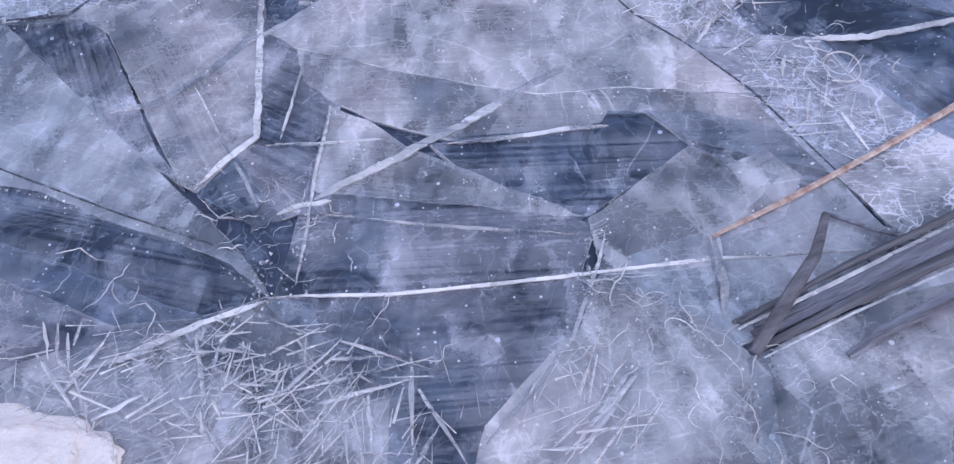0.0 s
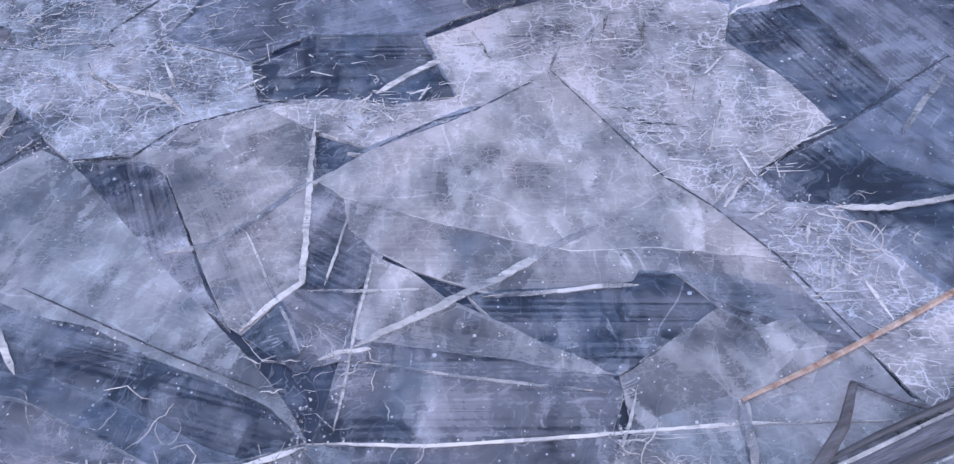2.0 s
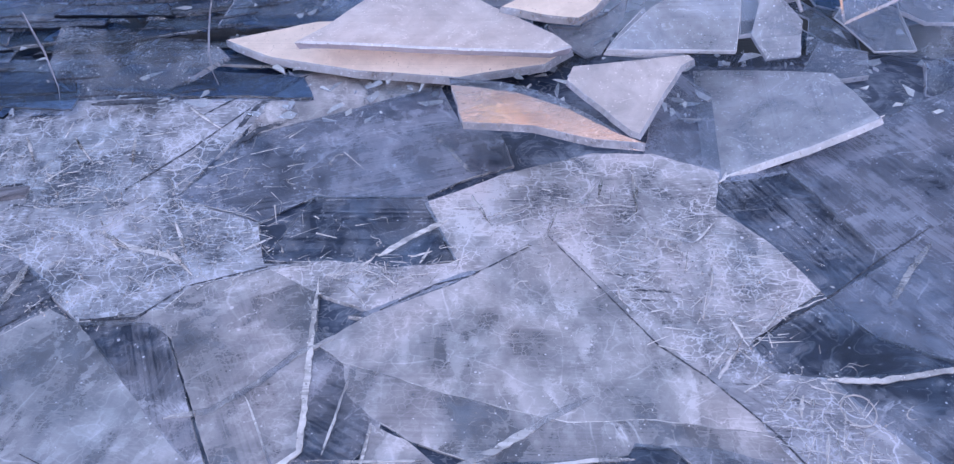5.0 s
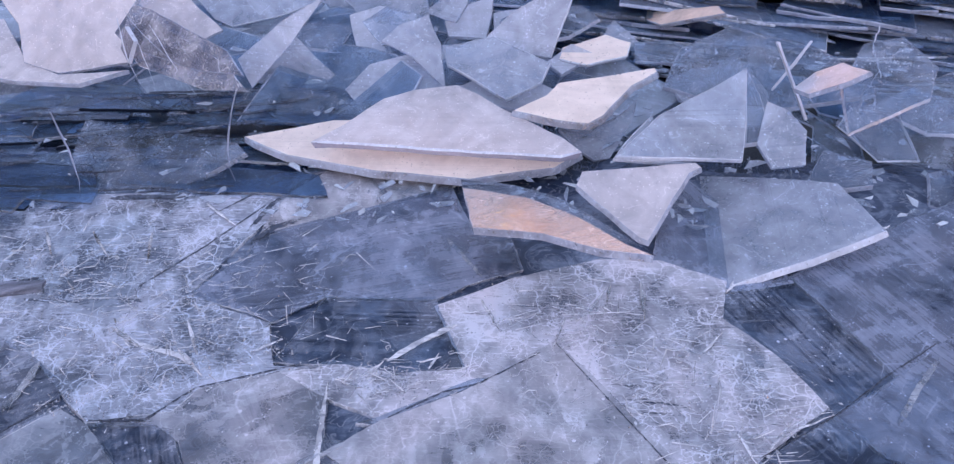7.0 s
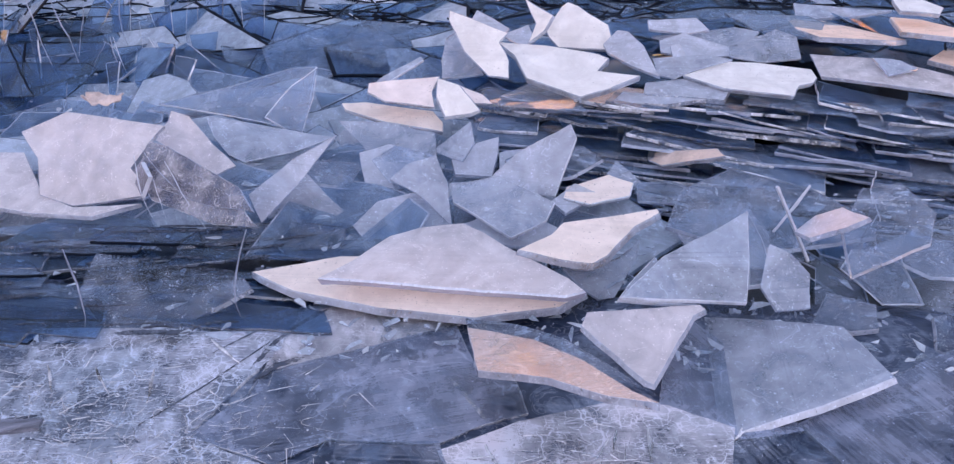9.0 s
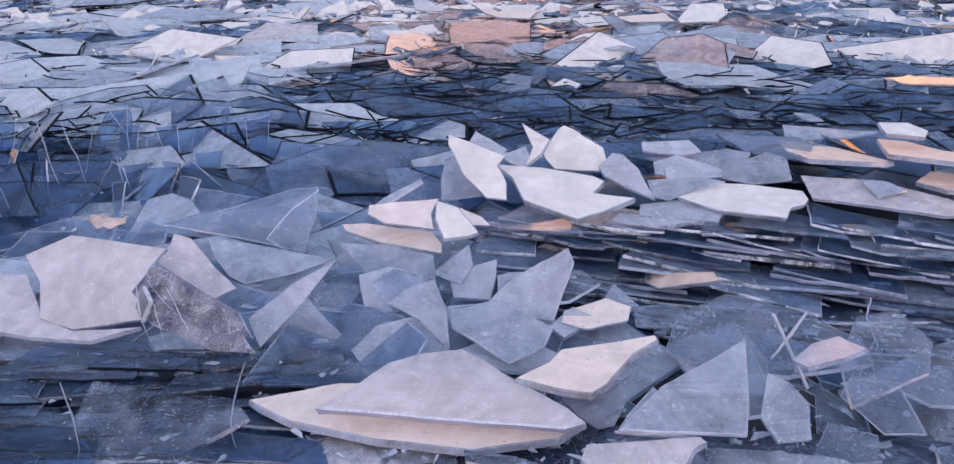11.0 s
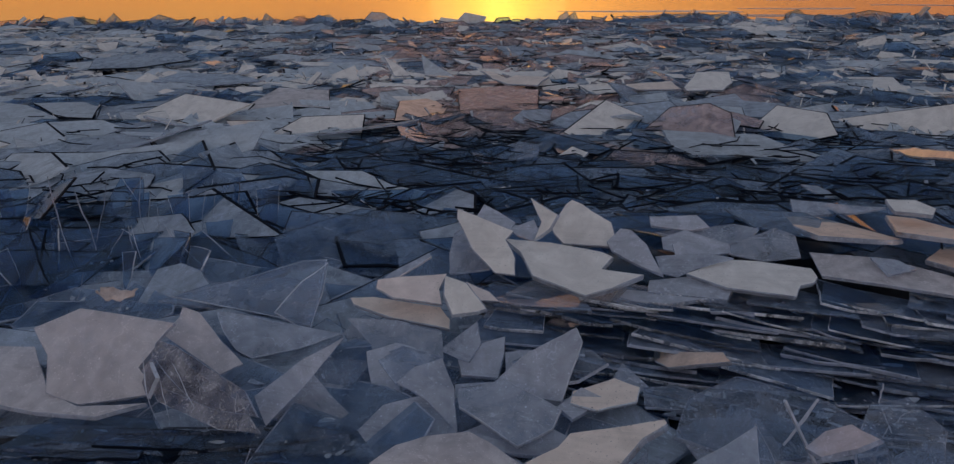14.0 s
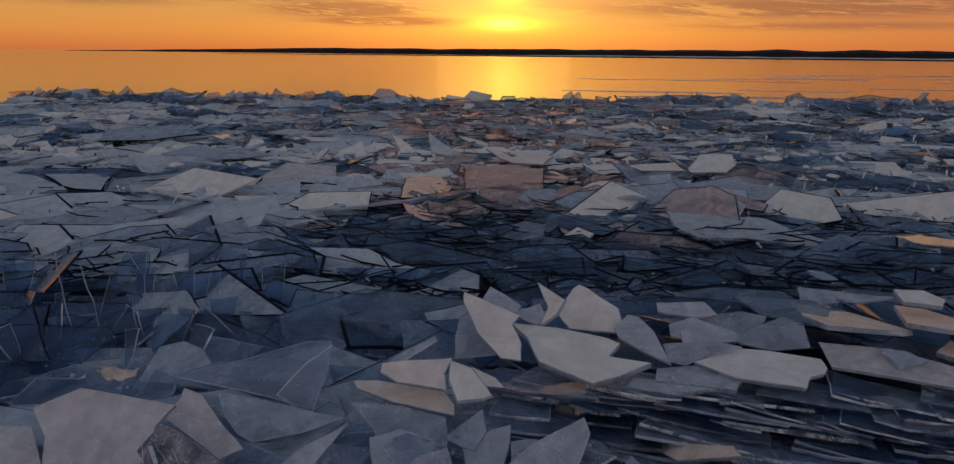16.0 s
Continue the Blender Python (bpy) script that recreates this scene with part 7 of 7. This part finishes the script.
def strip(rng, length, depth):
    """A long broken sheet with a fairly straight front."""
    a, b = -length / 2, length / 2
    return [(a, rng.uniform(-0.02, 0.03)), (a + length * rng.uniform(0.3, 0.6), rng.uniform(-0.02, 0.005)), (b, rng.uniform(-0.02, 0.04)),
            (b - length * rng.uniform(0.0, 0.2), depth * rng.uniform(0.7, 1.1)), (a + length * rng.uniform(0.0, 0.2), depth * rng.uniform(0.7, 1.1))]


stack = random.Random(5)
for layer in range(26):
    z = -0.02 + layer * 0.0118
    for side in range(5):
        x = 0.0 + 0.46 * side + stack.uniform(-0.25, 0.30)
        y = 3.04 + 0.0215 * layer + stack.gauss(0, 0.05) - 0.02 * x
        dip = stack.gauss(55, 28)
        turn = radians(dip - stack.gauss(9, 6))
        slab("ice_layer", "thin clear ice sheet in a stack of broken layers", "stacked ice layers", (x, y, z + stack.gauss(0, 0.006) - 0.020 * x), abs(stack.gauss(6.0, 2.5)),
             dip, stack.uniform(0.008, 0.017), stack.choice(("clear", "clear", "thin", "thin", "veil")), stack.choice(("pale", "pale", "glass", "rime", "rime", "glass")),
             [(u * math.cos(turn) - v * math.sin(turn), u * math.sin(turn) + v * math.cos(turn)) for u, v in strip(stack, stack.uniform(0.18, 0.62), 0.30)], 0.05, 0.0014)
for layer in range(34):
    x = stack.uniform(-2.4, -0.75)
    y = stack.uniform(2.05, 2.75)
    slab("ice_layer", "dark clear ice sheet in a low stack of layers", "low dark ice layers", (x, y, -0.004 + 0.03 * max(0.0, y - 2.1) + 0.0011 * layer), abs(stack.gauss(3, 2)),
         stack.gauss(-6, 10), stack.uniform(0.006, 0.012), stack.choice(("clear", "clear", "clear", "clear", "thin")), stack.choice(("glass", "glass", "glass", "dark")),
         strip(stack, stack.uniform(0.25, 0.8), stack.uniform(0.06, 0.2)), 0.05, 0.003)
for _ in range(46):
    x, y, far = stack.uniform(-2.4, -1.0), stack.uniform(2.08, 2.80), stack.uniform(0.10, 0.36)
    slope = stack.gauss(0.12, 0.12)
    strip_of_water = ribbon("long dark streak of open water between ice layers", [(x, y), (x + far * 0.5, y + far * 0.5 * slope + stack.gauss(0, 0.008)), (x + far, y + far * slope)], stack.uniform(0.006, 0.022), 0.004, DARK_CRACK)
    strip_of_water.location.z = 0.022 + 0.035 * max(0.0, y - 2.1)


# smaller hazy shards filling the gaps of the cluster
filler = random.Random(8)
for x, y, z in ((-0.99, 2.95, 0.04), (-0.78, 2.95, -0.02), (-0.46, 3.0, 0.01), (-0.59, 3.1, 0.13), (-0.28, 2.85, -0.03), (-0.05, 2.9, 0.03), (0.11, 2.85, 0.06), (-0.86, 3.1, 0.09), (-0.38, 3.2, 0.22), (0.27, 3.05, 0.14)):
    size = filler.uniform(0.085, 0.13)
    shard("hazy shard wedged low between larger shards of the pile", (x, y, max(0.04, z)), filler.uniform(22, 48), filler.gauss(185, 28), filler.uniform(0.008, 0.013), filler.choice(("thin", "haze", "haze")), filler.choice(("pale", "white", "glass")),
          chip(filler, size, filler.uniform(0.9, 1.5)))


# ---- the wide field of broken plates out to the open water ----
def rise(x, y):
    """The height of the heaped ice."""
    edge = max(0.0, min(1.0, (y - 2.5) / 2.0))
    h = 0.10 * edge + 0.05 * noise.noise((x * 0.5, y * 0.5, 3)) * edge
    heap = math.exp(-((x - 1.3) / 1.6) ** 2 - ((y - 4.3) / 0.8) ** 2)
    bank = max(0.0, min(1.0, (y - 7) / 9.0))
    return h + 0.26 * heap + 0.22 * bank * (0.6 + 0.4 * noise.noise((x * 0.25, y * 0.35, 9)))


def far_edge(x):
    return 26.0 + 1.6 * noise.noise((x * 0.18, 4, 0)) + 0.12 * x


def rubble():
    """The packed ice underneath, which carries the loose plates; coloured dark for the gaps between them."""
    bm = bmesh.new()
    xs, ys = [-24 + 0.4 * k for k in range(121)], [2.3 + 0.24 * k for k in range(100)]
    grid = []
    for y in ys:
        row = []
        for x in xs:
            drop = max(0.0, y - far_edge(x) + 0.8) * 0.5
            row.append(bm.verts.new((x, y, max(-0.3, rise(x, y) - 0.10 - drop if y > 2.8 else -0.045))))
        grid.append(row)
    for a, b in zip(grid, grid[1:]):
        for k in range(len(xs) - 1):
            bm.faces.new((a[k], a[k + 1], b[k + 1], b[k]))
    return tagged(mesh_object("ground_rubble", bm, RUBBLE, smooth=True), "packed blue ice rubble, darkened for the gaps under the broken plates", "ice", kind="structure")


rubble()
field = random.Random(21)
spots = []
y = 2.75
while y < 27.0:
    half = 0.60 * y + 1.6
    pitch = 0.175 + 0.0052 * y if y < 10.5 else 0.185
    x = -half
    while x < half:
        spots.append((x + field.uniform(-0.6, 0.6) * pitch, y + field.uniform(-0.6, 0.6) * pitch))
        x += pitch
    y += pitch * 0.8
loose = bmesh.new()
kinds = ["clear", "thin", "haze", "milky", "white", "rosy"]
made = 0
for x, y in sorted(spots, key=lambda s: s[1]):
    if y > far_edge(x):
        continue
    pile = y < 4.2 and -2.5 < x < 2.8
    valley = math.exp(-((x - 0.7) / 2.7) ** 4 - ((y - 6.0) / 2.3) ** 4)
    ridge_line = max(0.0, noise.noise((x * 0.35, y * 0.8, 7))) * 2.0 + (0.3 if y > far_edge(x) - 1.2 else 0.0)
    hollow = not pile and y < 5.7 and x < 0.2
    if field.random() < (0.5 if hollow else 0.0):
        continue
    if any(abs(x - a) < 0.85 * w and -1.15 * d < y - b < 0.8 * d for a, b, w, d in BROAD) and field.random() < 0.85:
        continue
    if pile and (field.random() < (0.75 if x < -0.9 and y < 2.95 else 0.2) or (x > -0.3 and field.random() < (0.2 if y < 2.95 else 0.7))):
        continue
    size = field.uniform(0.10, 0.20) if pile else (0.12 + 0.36 * field.random() ** 1.7) * (1.0 if y < 9.0 else 0.80 if y < 10.5 else 0.62) * (1 + 0.01 * y)
    far = max(0.0, min(1.0, (y - 8.0) / 8.0))
    tilt = abs(field.gauss(12.0 - 6.5 * far, 5.0 + 8.0 * min(1.0, ridge_line) * far))
    az = field.gauss(183, 34 if y < 7.5 else 55)
    if y > 8.0 and field.random() < 0.03:
        tilt, az, size = field.uniform(20, 45), field.uniform(120, 240), size * 0.7
    crest = False
    if y > far_edge(x) - 1.5 and field.random() < 0.4:
        tilt, size, crest = field.uniform(15, 65), size * 1.05, True
    if pile:
        tilt, az = field.uniform(10, 30), field.gauss(183, 24)
    thick = field.uniform(0.006, 0.009) + (0.0008 if y < 6.5 else 0.0013) * y
    z = (0.06 * max(0.0, y - 2.9) if pile else rise(x, y)) + field.uniform(-0.06, 0.04)
    if y < 6.5:
        size, tilt = min(size * 1.25, 0.34), max(9.0, min(tilt, 22.0))
    roll = field.random()
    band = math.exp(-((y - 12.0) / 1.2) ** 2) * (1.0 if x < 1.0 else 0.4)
    # plates below the sun get its glow as a rosy base colour
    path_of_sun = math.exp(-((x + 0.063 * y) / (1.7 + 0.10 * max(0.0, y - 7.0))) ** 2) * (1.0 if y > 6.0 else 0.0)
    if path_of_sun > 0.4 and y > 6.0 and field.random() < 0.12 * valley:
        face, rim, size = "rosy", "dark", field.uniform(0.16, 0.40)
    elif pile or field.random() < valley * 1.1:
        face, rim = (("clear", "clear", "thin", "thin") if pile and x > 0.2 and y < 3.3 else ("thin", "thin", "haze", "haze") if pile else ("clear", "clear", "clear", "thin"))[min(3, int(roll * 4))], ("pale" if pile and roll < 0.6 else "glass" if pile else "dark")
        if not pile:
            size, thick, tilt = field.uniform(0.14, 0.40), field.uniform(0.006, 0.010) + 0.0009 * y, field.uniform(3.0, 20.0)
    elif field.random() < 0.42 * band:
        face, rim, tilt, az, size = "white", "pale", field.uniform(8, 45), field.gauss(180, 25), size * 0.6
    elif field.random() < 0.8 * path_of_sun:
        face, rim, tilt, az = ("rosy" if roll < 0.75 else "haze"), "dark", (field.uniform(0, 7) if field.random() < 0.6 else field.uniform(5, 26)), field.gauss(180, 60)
    else:
        left = max(0.0, min(1.0, (-x - 0.3) / 3.0))
        face = "thin" if roll < 0.50 - 0.30 * left else "haze" if roll < 0.80 else "milky" if roll < 0.92 else "white"
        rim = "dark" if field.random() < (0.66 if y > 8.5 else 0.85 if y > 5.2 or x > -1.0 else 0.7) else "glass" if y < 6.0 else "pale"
        clump = noise.noise((x * 0.45, y * 0.55, 12))
        if y > 8.0 and (clump < -0.05 or (y > 10.5 and roll < 0.22)):
            face = "clear" if field.random() < 0.6 else "thin"
        elif y > 8.0 and clump > 0.15 and field.random() < 0.5:
            face, tilt = "white" if field.random() < 0.35 else "milky", tilt + field.uniform(0, 14)
        if y < (7.0 if x > -1.2 else 5.4) and (field.random() < 0.6 or face in ("milky", "white")):
            face = "clear" if roll < 0.62 else "thin"
        if x < -0.20 * y - 0.4 and 6.5 < y < 16.0 and face in ("thin", "haze") and field.random() < 0.75:
            face, rim = "milky", "pale" if field.random() < 0.6 else rim
        if y > 7.5 and clump > -0.10 and face in ("thin", "haze") and field.random() < (0.8 if x < 0.3 else 0.3):
            face = "milky" if face == "haze" or field.random() < 0.4 else "haze"
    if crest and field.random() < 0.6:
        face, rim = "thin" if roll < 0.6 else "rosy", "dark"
    if not pile and y < 5.6 and x > 0.3:
        size = min(size, 0.20)
    if hollow:
        face, rim, tilt = "clear" if roll < 0.7 else "thin" if roll < 0.9 else "haze", "dark" if field.random() < 0.75 else "pale", field.uniform(8, 30)
        size = field.uniform(0.14, 0.34)
    outline = chip(field, size, field.uniform(1.2, 2.6))
    z += 0.30 * size * math.sin(radians(tilt))
    if made < 300:
        made += 1
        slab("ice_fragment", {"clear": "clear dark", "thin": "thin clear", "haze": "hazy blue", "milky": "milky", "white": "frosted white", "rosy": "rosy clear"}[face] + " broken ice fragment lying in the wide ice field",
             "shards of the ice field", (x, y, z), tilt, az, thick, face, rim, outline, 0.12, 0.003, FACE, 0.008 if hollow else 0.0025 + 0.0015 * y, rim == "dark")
        continue
    m = lie(x, y, z, tilt, az)
    top = [loose.verts.new(m @ Vector((u, v, 0))) for u, v in outline]
    low = [loose.verts.new(m @ Vector((u, v, -thick))) for u, v in outline]
    lip = 0.022 if y < 7.5 else 0.013
    dark_all_round = rim == "dark" and field.random() < 0.6 * valley
    core = [loose.verts.new(m @ Vector((u, v, 0.0005))) for u, v in inset(outline, lip)]
    loose.faces.new(core).material_index = kinds.index(face)
    loose.faces.new(low[::-1]).material_index = kinds.index(face)
    for i in range(len(top)):
        j = (i + 1) % len(top)
        # far-side lips and walls are coloured dark to imitate refraction
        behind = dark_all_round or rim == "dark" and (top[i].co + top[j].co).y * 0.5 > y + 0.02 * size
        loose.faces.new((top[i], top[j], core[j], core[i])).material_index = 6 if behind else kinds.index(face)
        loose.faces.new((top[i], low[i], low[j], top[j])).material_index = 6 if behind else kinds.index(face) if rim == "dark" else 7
# narrow splinters lodged between the plates
for _ in range(2600):
    y = 5.4 + 19.5 * field.random() ** 1.6
    x = field.uniform(-1, 1) * (0.58 * y + 1.2)
    if y > far_edge(x) or (y < 8.0 and field.random() < 0.6):
        continue
    m = lie(x, y, rise(x, y) + 0.03, field.uniform(4, 24 if y < 8.0 else 48), field.gauss(180, 80)) @ Matrix.Rotation(field.gauss(0, 0.7), 4, "Z")
    length, wide, thick = field.uniform(0.05, 0.28) * (1.0 + 0.03 * y), field.uniform(0.003, 0.011) * (1.0 + 0.06 * y), 0.006
    shape = [(-wide, -length * 0.5), (wide, -length * 0.5), (wide * field.uniform(-1, 1), length * 0.5)]
    top = [loose.verts.new(m @ Vector((u, v, 0))) for u, v in shape]
    low = [loose.verts.new(m @ Vector((u, v, -thick))) for u, v in shape]
    tint = field.choice((2, 3, 4, 4, 4) if y > 7.5 else (1, 2, 2, 3, 4))
    loose.faces.new(top).material_index = tint
    loose.faces.new(low[::-1]).material_index = tint
    for i in range(3):
        loose.faces.new((top[i], low[i], low[(i + 1) % 3], top[(i + 1) % 3])).material_index = field.choice((6, 7))
# opaque dark strips added to imitate the dark lines of plate edges
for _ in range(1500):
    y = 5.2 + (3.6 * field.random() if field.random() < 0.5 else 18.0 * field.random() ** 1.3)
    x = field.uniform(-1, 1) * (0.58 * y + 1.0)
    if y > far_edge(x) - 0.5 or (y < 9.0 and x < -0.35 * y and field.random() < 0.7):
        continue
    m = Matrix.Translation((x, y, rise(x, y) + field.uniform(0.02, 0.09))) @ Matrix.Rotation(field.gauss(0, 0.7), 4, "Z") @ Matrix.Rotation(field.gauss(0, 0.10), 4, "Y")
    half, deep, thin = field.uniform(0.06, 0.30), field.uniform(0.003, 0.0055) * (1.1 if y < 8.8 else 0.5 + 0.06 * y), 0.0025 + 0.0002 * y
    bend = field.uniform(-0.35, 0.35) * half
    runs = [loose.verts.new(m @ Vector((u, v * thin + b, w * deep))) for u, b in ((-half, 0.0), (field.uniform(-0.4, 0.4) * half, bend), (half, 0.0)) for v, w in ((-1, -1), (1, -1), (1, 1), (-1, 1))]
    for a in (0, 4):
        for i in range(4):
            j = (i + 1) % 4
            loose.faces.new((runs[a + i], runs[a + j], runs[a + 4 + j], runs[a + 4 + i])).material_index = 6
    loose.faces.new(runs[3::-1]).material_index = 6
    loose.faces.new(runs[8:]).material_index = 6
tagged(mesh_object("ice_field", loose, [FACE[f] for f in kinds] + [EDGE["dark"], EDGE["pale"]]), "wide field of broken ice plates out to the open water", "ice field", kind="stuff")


# ---- loose crumbs of ice on the pile ----
def crumbs():
    bm, rng = bmesh.new(), random.Random(77)
    for _ in range(1500):
        x, y = rng.gauss(0.0, 1.1), rng.uniform(2.05, 4.6)
        m = lie(x, y, 0.01 + 0.05 * max(0.0, y - 2.4) + rng.uniform(-0.02, 0.02), rng.uniform(0, 60), rng.uniform(90, 270))
        shape, thick = chip(rng, rng.uniform(0.002, 0.015), rng.uniform(0.8, 4.5)), rng.uniform(0.002, 0.006)
        top = [bm.verts.new(m @ Vector((u, v, 0))) for u, v in shape]
        low = [bm.verts.new(m @ Vector((u, v, -thick))) for u, v in shape]
        look_of = rng.choice((0, 0, 0, 1))
        bm.faces.new(top).material_index = look_of
        bm.faces.new(low[::-1]).material_index = look_of
        for i in range(len(top)):
            j = (i + 1) % len(top)
            bm.faces.new((top[i], low[i], low[j], top[j])).material_index = 3
    return tagged(mesh_object("ice_crumbs", bm, [FACE["haze"], FACE["milky"], FACE["white"], EDGE["pale"]]), "small broken crumbs of ice scattered over the pile", "ice crumbs", kind="stuff")


crumbs()


# ---- thin floes and wet streaks on the open water ----
def floes():
    rng = random.Random(31)
    for k in range(34):
        y = rng.uniform(30.0, 95.0)
        x = rng.uniform(0.10, 0.62) * y
        outline = [(u * rng.uniform(2.0, 6.0), v) for u, v in chip(rng, rng.uniform(0.35, 1.1) * (0.6 + y * 0.012))]
        slab("ice_floe", "thin flat ice floe drifting on the calm water", "floes on the open water", (x, y, -0.148), 0.0, rng.gauss(0, 8), 0.02, rng.choice(("milky", "white", "blush")), "white", outline, 0.6, 0.03, FACE, 0.03)


floes()
